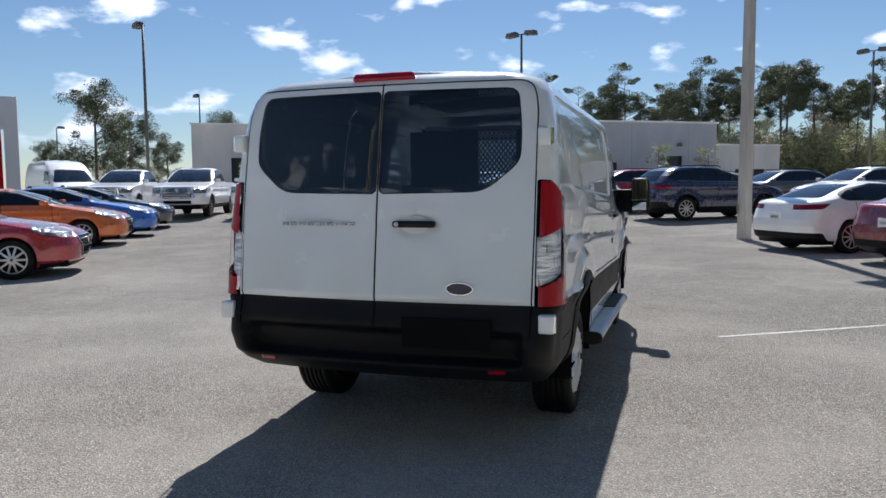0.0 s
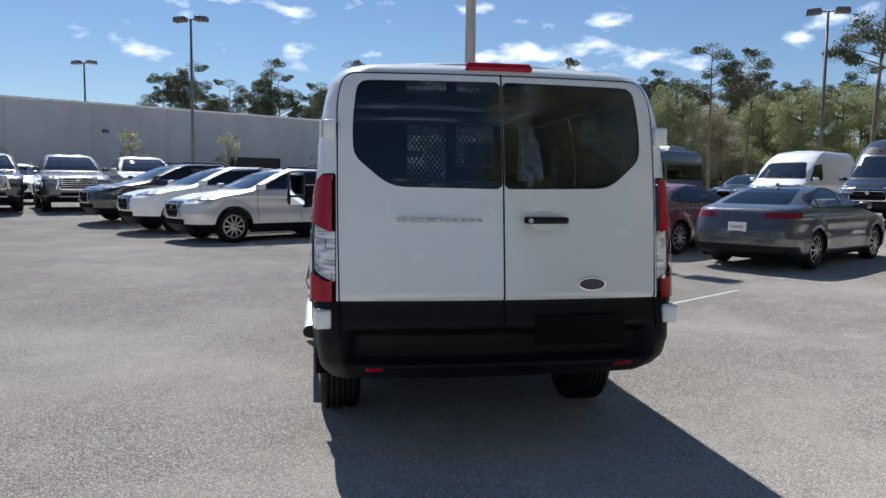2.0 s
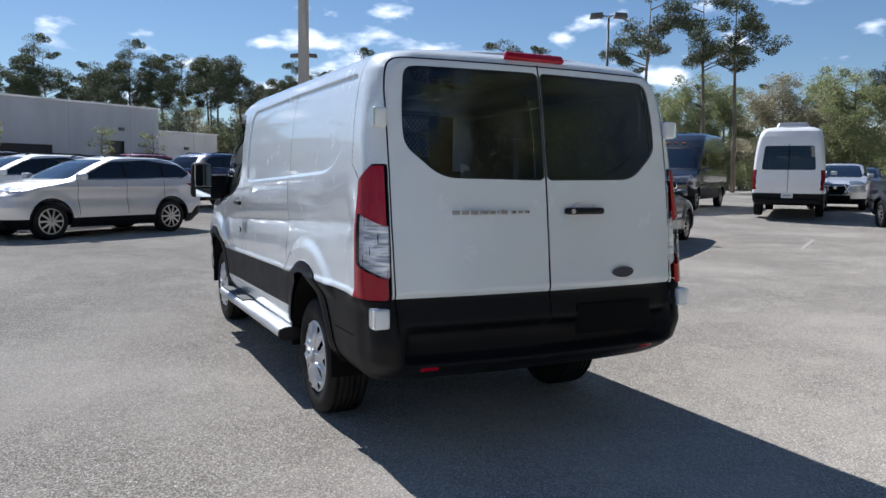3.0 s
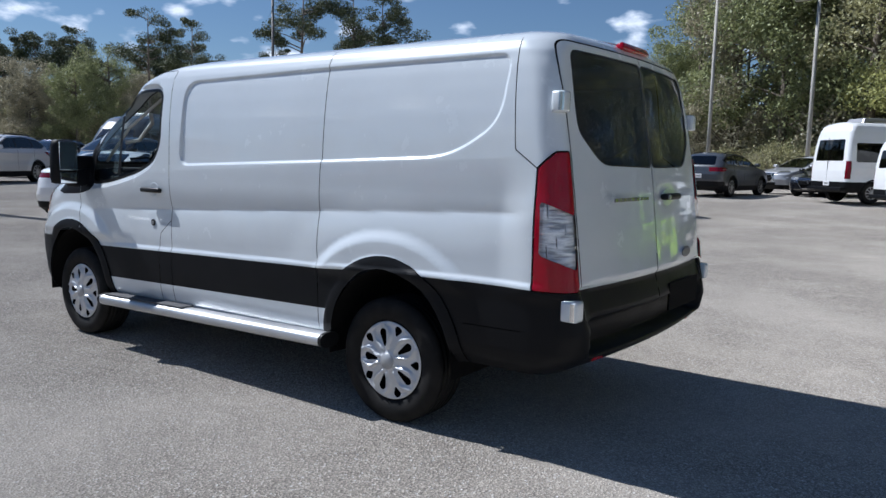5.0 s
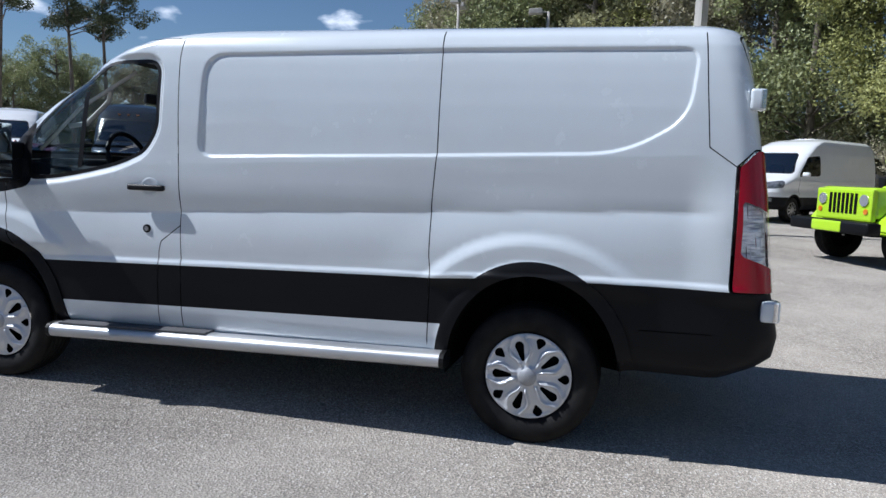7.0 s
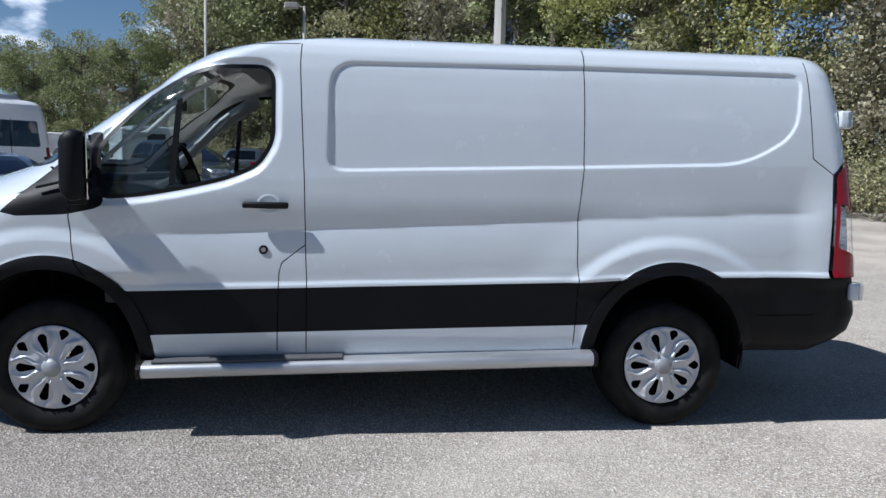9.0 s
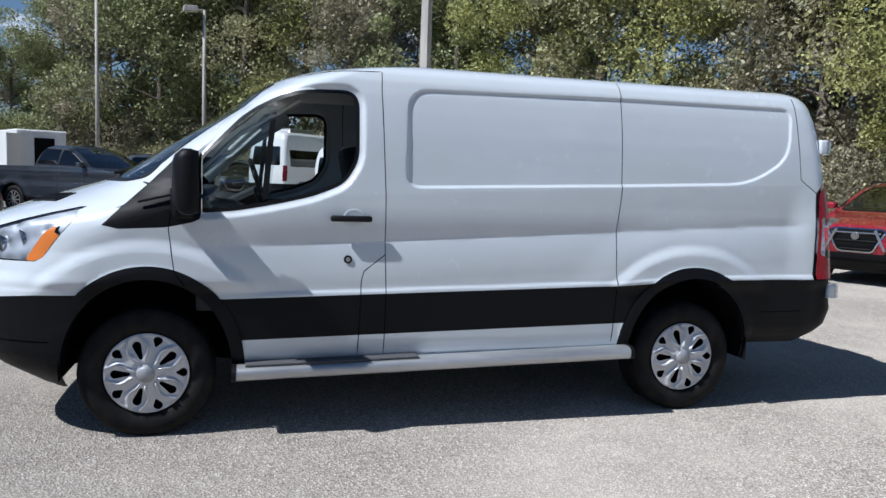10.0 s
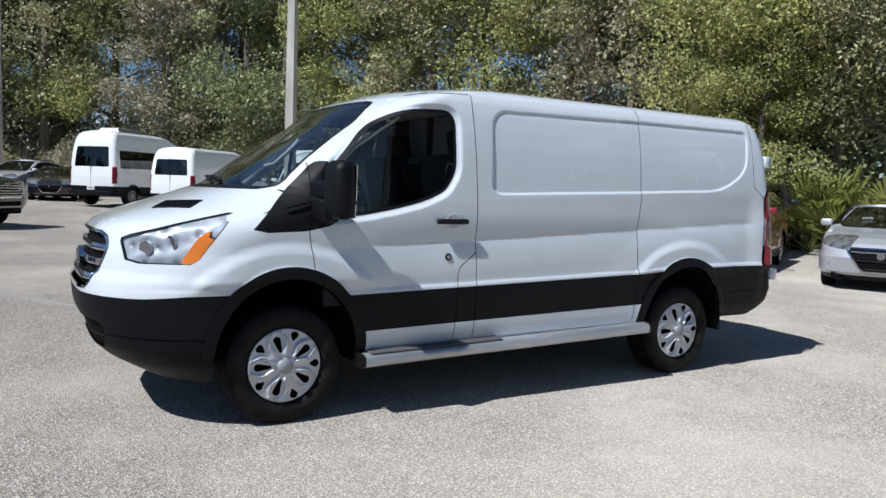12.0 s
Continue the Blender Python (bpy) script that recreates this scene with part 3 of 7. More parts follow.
M["dark_panel"] = plastic("dark_window_panel", (0.05, 0.055, 0.06), 0.3)
M["gap_light"] = plastic("grey_joint", (0.33, 0.33, 0.34), 0.8)
building_block("service_building", 0.0, 39.5, 7.3, 0.0, 24, "wall", "long grey stucco service building behind the truck row",
               [(4.5, 1.6, 2.6, 4.2), (13.0, 5.0, 0, 3.6), (24.0, 1.3, 1.2, 2.6)])
building_block("building_wing", 39.6, 48.0, 6.7, 2.0, 16, "wall_light", "pale stucco building wing with a dark window", [(43.4, 3.0, 1.0, 4.0)])
building_block("building_annex", -8.0, -0.1, 5.3, 1.0, 14, "wall_light", "low pale annex of the service building", [(-4.6, 3.4, 0, 3.0)])


# ---- light poles ----
def head_fixture(pole, x, y, z, ang, material, length=0.80, arm=0.30):
    ax, ay = math.cos(ang), math.sin(ang)
    part("arm", tube([(x, y, z - 0.05), (x + ax * arm, y + ay * arm, z)], 0.04, 6), material, pole)
    part("lamp_head", box((length, 0.52, 0.30), (x + ax * (arm + length * 0.5), y + ay * (arm + length * 0.5), z), 0.04, (0, 4, math.degrees(ang)), (0.85, 0.85)), material, pole)


def light_pole(x, y, height, r0, r1, heads, material, label, square=False, name="light_pole"):
    """A tapered pole on a footing, with box lamps on short arms. heads: angles in degrees."""
    p = thing(name, label, "lamp post", group="lot light poles")
    z = float(gz(x, y))
    n = 4 if square else 14
    part("shaft", tube([(x, y, z), (x, y, z + height * 0.5), (x, y, z + height)], [r0, (r0 + r1) / 2, r1], n), material, p, smooth=not square)
    if not square:
        part("base_collar", tube([(x, y, z), (x, y, z + 0.05)], r0 * 1.5, 14), material, p)
    part("access_cover", box((0.03, 0.11, 0.22), (x - r0 * 0.98, y, z + 0.75), 0.008), M["pole_dark"], p)
    for a in heads:
        head_fixture(p, x, y, z + height, math.radians(a), material)
    return p


light_pole(3.05, 14.9, 10.5, 0.17, 0.11, (120, 300), M["concrete"], "thick pale concrete light pole standing between parked cars", True)
light_pole(13.5, -1.54, 10.5, 0.17, 0.11, (30, 210), M["concrete"], "thick pale concrete light pole beside the van row", True)
for lx, ly, lh, la in ((-8.5, 43.3, 10.8, (160, 340)), (-29.0, 32.6, 10.8, (150,)), (-47.0, 63.0, 10.8, (150,)), (-19.8, 61.5, 10.6, (160, 340)),
                       (14.4, 56.5, 10.6, (150, 330)), (26.0, 32.0, 10.5, (150, 330)), (-72.0, 69.0, 8.6, (0,))):
    light_pole(lx, ly, lh, 0.11, 0.07, la, M["pole_dark"], "slim bronze light pole with box lamps")
for lx, ly, lh, la in ((40.0, 10.8, 10.7, (0, 180)), (62.0, 11.3, 10.4, (90, 270)), (37.4, 5.05, 9.6, (100,))):
    light_pole(lx, ly, lh, 0.12, 0.08, la, M["concrete"], "tall pale light pole in front of the trees")


# ---- trees ----
def leaf_cloud(points, sizes, rng):
    """Many small bent leaves round the given points, each turned its own way."""
    n = len(points)
    u = rng.normal(size=(n, 3))
    u /= np.linalg.norm(u, axis=1)[:, None]
    w = np.cross(u, rng.normal(size=(n, 3)))
    w /= np.linalg.norm(w, axis=1)[:, None]
    s = sizes[:, None]
    a, b = points + u * s, points - u * s
    c, d = points + w * s * 0.55 + np.cross(u, w) * s * 0.2, points - w * s * 0.55 + np.cross(u, w) * s * 0.2
    verts = np.stack([a, c, b, d], 1).reshape(-1, 3)
    faces = np.arange(4 * n).reshape(n, 4)
    return verts, faces


def fast_mesh(name, verts, faces, material, parent):
    me = bpy.data.meshes.new(name)
    me.vertices.add(len(verts))
    me.vertices.foreach_set("co", np.asarray(verts, np.float32).ravel())
    n = len(faces)
    me.loops.add(n * 4)
    me.loops.foreach_set("vertex_index", np.asarray(faces, np.int32).ravel())
    me.polygons.add(n)
    me.polygons.foreach_set("loop_start", np.arange(0, 4 * n, 4, dtype=np.int32))
    me.update(calc_edges=True)
    me.materials.append(material)
    ob = new(name, me)
    ob.parent = parent
    return ob


def limbs(trunk_top, trunk_base, count, reach, rng, droop=0.15):
    """Limbs from a trunk, as point paths and end points."""
    out = []
    for k in range(count):
        t = rng.uniform(0.15, 1.0)
        start = trunk_base.lerp(trunk_top, t)
        a = rng.uniform(0, 2 * math.pi)
        l = reach * rng.uniform(0.5, 1.0) * (1.15 - 0.5 * t)
        mid = start + Vector((math.cos(a) * l * 0.5, math.sin(a) * l * 0.5, l * 0.22))
        end = start + Vector((math.cos(a + 0.2) * l, math.sin(a + 0.2) * l, l * (0.42 - droop)))
        out.append((start, mid, end))
    return out


def joined_tubes(paths, r0, r1, sides=5):
    bm = bmesh.new()
    for q in paths:
        t = tube(q, [r0 + (r1 - r0) * k / (len(q) - 1) for k in range(len(q))], sides, False)
        tmp = bpy.data.meshes.new("tmp")
        t.to_mesh(tmp)
        t.free()
        bm.from_mesh(tmp)
        bpy.data.meshes.remove(tmp)
    return bm


def make_tree(kind, seed, height, leafmat, label, fine=1.0):
    rng = np.random.default_rng(seed)
    tree = thing("pine_tree" if kind == "pine" else "tree", label, "tree", group="trees round the lot")
    lean = Vector((rng.uniform(-0.04, 0.04) * height, rng.uniform(-0.04, 0.04) * height, 0))
    top = Vector((0, 0, height)) + lean
    r = (0.011 if kind == "pine" else 0.016) * height + 0.02
    part("trunk", tube([(0, 0, 0), lean * 0.2 + Vector((0, 0, height * 0.35)), lean * 0.6 + Vector((0.1, 0.05, height * 0.7)), top], [r, r * 0.8, r * 0.5, r * 0.12], 8), M["bark"], tree, smooth=True)
    if kind == "pine":
        paths = limbs(top, Vector((0, 0, height * 0.55)) + lean * 0.6, 14 if seed % 2 else 24, height * 0.22, rng, 0.1)
        clumps = [(e, rng.uniform(0.45, 1.1) * height * 0.052) for _, m, e in paths for e in (e, m.lerp(e, 0.6) + Vector(rng.normal(0, height * 0.02, 3)), e + Vector(rng.normal(0, height * 0.035, 3)))] + [(top, height * 0.06)]
        n_leaf, size, flat = 300, 0.070, 0.6
    elif kind == "broad":
        paths = limbs(top, Vector((0, 0, height * 0.05)), 32, height * 0.27, rng)
        clumps = []
        for _, m, e in paths:
            clumps += [(e, rng.uniform(0.7, 1.3) * height * 0.085), (m.lerp(e, 0.5) + Vector(rng.normal(0, height * 0.03, 3)), rng.uniform(0.6, 1.1) * height * 0.075), (e + Vector(rng.normal(0, height * 0.05, 3)), rng.uniform(0.5, 1.0) * height * 0.07)]
        clumps.append((top, height * 0.08))
        n_leaf, size, flat = int(250 * fine), 0.088 / math.sqrt(fine), 0.8
    else:
        paths = limbs(top, Vector((0, 0, height * 0.25)), 20, height * 0.26, rng)
        clumps = [(e, rng.uniform(0.5, 1.0) * height * 0.08) for _, _, e in paths]
        n_leaf, size, flat = 26, 0.13, 0.8
    part("branch_work", joined_tubes(paths, r * 0.32, r * 0.06), M["bark"], tree, smooth=True)
    pts, sz = [], []
    for c, rad in clumps:
        q = rng.normal(size=(n_leaf, 3))
        q /= np.linalg.norm(q, axis=1)[:, None]
        q *= (rng.uniform(0.25, 1.0, (n_leaf, 1)) ** 0.6) * rad * 1.25
        q[:, 2] *= flat
        pts.append(np.array(c) + q)
        sz.append(rng.uniform(0.6, 1.35, n_leaf) * size * (0.6 + height / 30))
    v, f = leaf_cloud(np.concatenate(pts), np.concatenate(sz), rng)
    fast_mesh("crown", v, f, leafmat, tree)
    return tree


def make_bush(seed, height, width, leafmat, label, name="bush", n=5200):
    rng = np.random.default_rng(seed)
    b = thing(name, label, "shrub", group="undergrowth at the edge of the wood")
    part("stem", joined_tubes([(Vector((0, 0, 0)), Vector((rng.normal(0, width * 0.12), rng.normal(0, width * 0.12), height * 0.4)), Vector((rng.normal(0, width * 0.3), rng.normal(0, width * 0.3), height * 0.8))) for _ in range(7)], 0.04, 0.012), M["bark"], b)
    q = rng.normal(size=(n, 3))
    q /= np.linalg.norm(q, axis=1)[:, None]
    q *= rng.uniform(0.3, 1.0, (n, 1)) ** 0.5
    lump = 1 + 0.25 * np.sin(q[:, :1] * 7 + seed) * np.cos(q[:, 1:2] * 6 + q[:, 2:] * 5)
    q = q * lump * np.array((width / 2, width / 2, height / 2)) + np.array((0, 0, height * 0.52))
    v, f = leaf_cloud(q, rng.uniform(0.7, 1.4, n) * 0.056, rng)
    fast_mesh("foliage", v, f, leafmat, b)
    return b


PROTO = {
    "broad_a": make_tree("broad", 1, 15, M["leaf_olive"], "tall broadleaf tree with olive-green crown at the wood's edge"),
    "broad_b": make_tree("broad", 2, 14, M["leaf_green"], "tall broadleaf tree with dense green crown at the wood's edge"),
    "broad_c": make_tree("broad", 3, 13, M["leaf_brown"], "thin browning broadleaf tree at the wood's edge"),
    "broad_d": make_tree("broad", 4, 14, M["leaf_yellow"], "sunlit yellow-green tree at the wood's edge", 1.5),
    "pine_a": make_tree("pine", 5, 17, M["needles"], "tall slender pine with a flat ragged crown"),
    "pine_b": make_tree("pine", 6, 15, M["needles"], "tall pine with clumped dark crown"),
    "thin": make_tree("thin", 7, 5, M["leaf_green"], "young thin tree planted by the building"),
    "bush_a": make_bush(11, 3.4, 4.6, M["leaf_green"], "dark green shrub under the trees"),
    "bush_c": make_bush(13, 3.2, 4.0, M["leaf_brown"], "brownish shrub under the trees"),
    "bush_b": make_bush(12, 3.0, 4.2, M["leaf_olive"], "olive shrub under the trees"),
}
used = set()


def plant(kind, x, y, scale, turn):
    m = Matrix.Translation((x, y, float(gz(x, y)) - 0.05)) @ Matrix.Rotation(turn, 4, 'Z')
    if kind not in used:
        used.add(kind)
        t = PROTO[kind]
        t.matrix_basis = m
    else:
        t = copy_thing(PROTO[kind], m)
    t.scale = (scale, scale, scale)
    return t


trng = np.random.default_rng(40)
EDGE = [(10.4, -18.9), (13, -18), (20, -16), (30, -11), (38, -3), (45, 8), (52, 20), (55, 34), (50, 48), (40, 60), (28, 70)]


def along(line, step):
    """Points at even steps along a line of corners, with the outward side."""
    out, rest = [], 0.0
    for a, b in zip(line, line[1:]):
        a, b = Vector((*a, 0)), Vector((*b, 0))
        l = (b - a).length
        d = (b - a) / l
        while rest < l:
            out.append((a + d * rest, Vector((d.y, -d.x, 0))))
            rest += step
        rest -= l
    return out


for depth, step, kinds in ((0.0, 3.6, ("broad_a", "broad_b", "broad_a", "broad_c", "broad_d", "broad_b")),
                           (5.0, 4.4, ("broad_b", "broad_a", "pine_a", "broad_c", "broad_b", "pine_b")),
                           (11.0, 7.5, ("broad_a", "pine_a", "broad_b", "pine_b"))):
    for p, side in along(EDGE, step):
        q = p + side * (depth + trng.uniform(-1.2, 1.2)) + Vector((trng.uniform(-1, 1), trng.uniform(-1, 1), 0))
        if q.x < 15 and q.y < 0 and (depth > 9 or (depth > 3 and trng.uniform() < 0.55)):
            continue
        far = smoothstep(8.0, 20.0, q.y)
        kind = kinds[int(trng.integers(len(kinds)))]
        if q.y > 3 and kind in ("broad_a", "broad_d"):
            kind = "broad_c" if kind == "broad_d" else "broad_b"
        plant(kind, q.x, q.y, float(trng.uniform(0.85, 1.15) * (1.08 - 0.42 * far)), float(trng.uniform(0, 6.28)))
for off, step, lo, hi in ((-1.8, 2.4, 0.55, 1.1), (1.5, 2.6, 1.0, 1.7), (6.0, 3.2, 1.4, 2.2)):
    for p, side in along(EDGE, step):
        q = p + side * (off + trng.uniform(-0.7, 0.7))
        plant(("bush_a", "bush_b", "bush_c")[int(trng.integers(3))], q.x, q.y, float(trng.uniform(lo, hi)), float(trng.uniform(0, 6.28)))
# fan-leaved palmettos at the edge of the wood
def make_palmetto(seed):
    rng = np.random.default_rng(seed)
    b = thing("palmetto", "yellow-green fan-leaved palmetto at the wood's edge", "shrub", group="undergrowth at the edge of the wood")
    stalks, fans = [], []
    for k in range(18):
        a = 2.4 * k + rng.uniform(-0.3, 0.3)
        lean = rng.uniform(0.25, 1.15)
        d = Vector((math.cos(a) * math.sin(lean), math.sin(a) * math.sin(lean), math.cos(lean)))
        tip = d * rng.uniform(0.7, 1.25)
        stalks.append((Vector((0, 0, 0.05)), d * 0.5, tip))
        s = d.cross(Vector((0.1, 0.05, 1))).normalized()
        for j in range(13):
            q = math.radians(-78 + 13 * j)
            l = 0.62 * (0.75 + 0.25 * math.cos(q)) * rng.uniform(0.9, 1.1)
            e = d * math.cos(q) + s * math.sin(q)
            w = (s * math.cos(q) - d * math.sin(q)) * 0.024
            droop = Vector((0, 0, -0.22 * l))
            fans.append([tip - w * 0.4, tip + w * 0.4, tip + e * l * 0.6 + w, tip + e * l + droop, tip + e * l * 0.6 - w])
    part("stem", joined_tubes(stalks, 0.014, 0.006), M["palm"], b)["kind"] = "stuff"
    verts = np.array([q[:] for f in fans for q in f])
    mesh_object("frond", verts, [tuple(range(5 * k, 5 * k + 5)) for k in range(len(fans))], M["palm"], b, "pointed yellow-green fan fronds", False)["kind"] = "stuff"
    return b


PROTO["palmetto"] = make_palmetto(70)
for k, (dist, az, sc) in enumerate(((23.6, 146.3, 1.5), (23.0, 148.2, 1.25), (24.4, 144.6, 1.3), (23.4, 150.2, 1.45), (24.6, 147.3, 1.7))):
    plant("palmetto", -5.19 + dist * math.sin(radians(az)), 4.71 + dist * math.cos(radians(az)), sc, 1.3 * k)
plant("broad_d", -5.19 + 26 * math.sin(radians(140.3)), 4.71 + 26 * math.cos(radians(140.3)), 0.85, 0.7)
plant("broad_d", -5.19 + 27 * math.sin(radians(147.5)), 4.71 + 27 * math.cos(radians(147.5)), 0.9, 2.1)
# trees beyond the open side of the lot
for k in range(12):
    plant(("broad_b", "broad_a", "pine_b")[k % 3], -75 + 8.5 * k + trng.uniform(-3, 3), -78 + trng.uniform(-5, 5), float(trng.uniform(0.6, 0.85)), float(k))
for az, dist, sc, kd in ((142.6, 25.0, 0.55, "broad_d"), (151.5, 25.5, 0.75, "broad_a"), (145.0, 29.0, 1.0, "broad_a"), (153.0, 29.5, 1.05, "broad_d")):
    plant(kd, -5.19 + dist * math.sin(radians(az)), 4.71 + dist * math.cos(radians(az)), sc, az)
# trees added on the lot's unseen side, so the van's flank mirrors darkness
for k in range(17):
    plant(("broad_a", "broad_b", "broad_c")[k % 3], -50 + trng.uniform(-4, 4), -66 + 6.2 * k, float(trng.uniform(0.6, 0.9)), float(k))
# undergrowth below the far pines
for k in range(40):
    x = 6 + 54 * k / 39 + trng.uniform(-1, 1)
    plant(("bush_a", "bush_b", "bush_c")[k % 3], x, 90 - 0.25 * x + trng.uniform(-3, 3), float(trng.uniform(1.5, 2.4)), float(trng.uniform(0, 6.28)))
# tall pines that stand above the wood
for az, dist, sc in ((31.5, 62, 0.80), (34, 60, 0.74), (41.8, 60, 1.02), (46.2, 60, 1.0), (48.3, 61, 0.98), (74, 57, 1.12), (76.4, 58, 1.08)):
    plant("pine_a", -3 + dist * math.sin(radians(az)), -3 + dist * math.cos(radians(az)), sc * 0.86, az * 0.7)
# pines behind the building and far scattered trees to the left
for k in range(48):
    x = -20 + 80 * k / 47 + trng.uniform(-2, 2)
    plant("pine_a" if k % 2 else "pine_b", x, 96 - 0.25 * x + trng.uniform(-8, 8), float(trng.uniform(0.7, 0.95)), float(trng.uniform(0, 6.28)))
for k in range(36):
    x = -22 + 90 * k / 35 + trng.uniform(-2, 2)
    plant("broad_b" if k % 2 else "broad_c", x, 100 - 0.25 * x + trng.uniform(-4, 4), float(trng.uniform(0.5, 0.72)), float(trng.uniform(0, 6.28)))
for x, y, sc, kd in ((-58, 60, 0.85, "broad_b"), (-62, 70, 0.72, "broad_b"), (-52, 64, 0.52, "broad_c"), (-50, 72, 0.62, "broad_a"), (-44, 74, 0.65, "broad_b"), (-68, 74, 0.5, "broad_c"),
                     (-75, 70, 0.45, "broad_a"), (-48, 84, 0.6, "broad_a"), (-37, 80, 0.62, "pine_b"), (-80, 78, 0.45, "broad_b"), (-42, 92, 0.7, "pine_b"), (-26, 86, 0.62, "broad_b")):
    t = plant(kd, x, y, sc, float(trng.uniform(0, 6.28)))
    for o in t.children:
        if o.name.startswith("crown"):
            o.material_slots[0].link = 'OBJECT'
            o.material_slots[0].material = M["needles"]
for s_along in (3.0, 8.0, 17.0, 25.0, 35.0, 43.0):
    q = Vector((4.5, 72.0, 0)) - HEAD * s_along + Vector((HEAD.y, -HEAD.x, 0)) * 3.0
    plant("thin", q.x, q.y, float(trng.uniform(0.85, 1.15)), float(trng.uniform(0, 6.28)))


# ---- the white cargo van ----
VAN_TABLE = [
    # z, rear, front, half width, rear corner, front corner
    (0.36, -1.02, 4.02, 0.912, 0.115, 0.13, 0.70, 0.55),
    (0.44, -1.14, 4.20, 0.967, 0.15, 0.17, 0.72, 0.62),
    (0.52, -1.21, 4.31, 0.987, 0.15, 0.17, 0.74, 0.66),
    (0.66, -1.225, 4.36, 0.997, 0.115, 0.13, 0.76, 0.70),
    (0.78, -1.20, 4.37, 1.002, 0.115, 0.13, 0.76, 0.72),
    (0.87, -1.175, 4.355, 1.004, 0.115, 0.13, 0.76, 0.74),
    (0.90, -1.170, 4.325, 1.004, 0.115, 0.13, 0.76, 0.74),
    (1.00, -1.158, 4.31, 1.004, 0.115, 0.13, 0.76, 0.76),
    (1.12, -1.145, 4.28, 1.004, 0.115, 0.13, 0.78, 0.80),
    (1.18, -1.138, 4.23, 1.004, 0.115, 0.13, 0.80, 0.84),
    (1.23, -1.13, 4.12, 1.002, 0.115, 0.13, 0.84, 0.86),
    (1.28, -1.125, 3.98, 0.998, 0.115, 0.13, 0.88, 0.86),
    (1.33, -1.12, 3.83, 0.992, 0.115, 0.13, 0.90, 0.84),
    (1.38, -1.113, 3.68, 0.988, 0.115, 0.13, 0.90, 0.74),
    (1.42, -1.107, 3.56, 0.985, 0.115, 0.13, 0.88, 0.62),
    (1.50, -1.097, 3.43, 0.980, 0.115, 0.13, 0.84, 0.50),
    (1.60, -1.08, 3.285, 0.974, 0.115, 0.13, 0.82, 0.44),
    (1.72, -1.06, 3.10, 0.964, 0.115, 0.13, 0.80, 0.40),
    (1.84, -1.04, 2.91, 0.948, 0.115, 0.13, 0.78, 0.38),
    (1.94, -1.02, 2.79, 0.930, 0.125, 0.14, 0.76, 0.36),
    (2.02, -1.00, 2.66, 0.907, 0.14, 0.155, 0.74, 0.38),
    (2.07, -0.985, 2.53, 0.880, 0.17, 0.18, 0.70, 0.40),
    (2.10, -0.965, 2.38, 0.844, 0.18, 0.18, 0.66, 0.42),
    (2.125, -0.93, 2.20, 0.784, 0.19, 0.18, 0.62, 0.42),
    (2.138, -0.87, 2.02, 0.697, 0.20, 0.18, 0.58, 0.40),
]


def van_half_width(z):
    tab = np.array(VAN_TABLE)
    return np.interp(z, tab[:, 0], tab[:, 3])


def van_side(points):
    """Side points are noted on the plane x = -1; carry them to the skin, seen square from 3.85 m."""
    q = np.array(points, float)
    k = (4.847 - van_half_width(q[:, 1])) / 3.847
    return np.stack([1.094 + (q[:, 0] - 1.094) * k, 1.349 + (q[:, 1] - 1.349) * k], 1)


WHEEL_Y = (0.0, 3.30)
WHEEL_Z, WHEEL_R = 0.356, 0.358


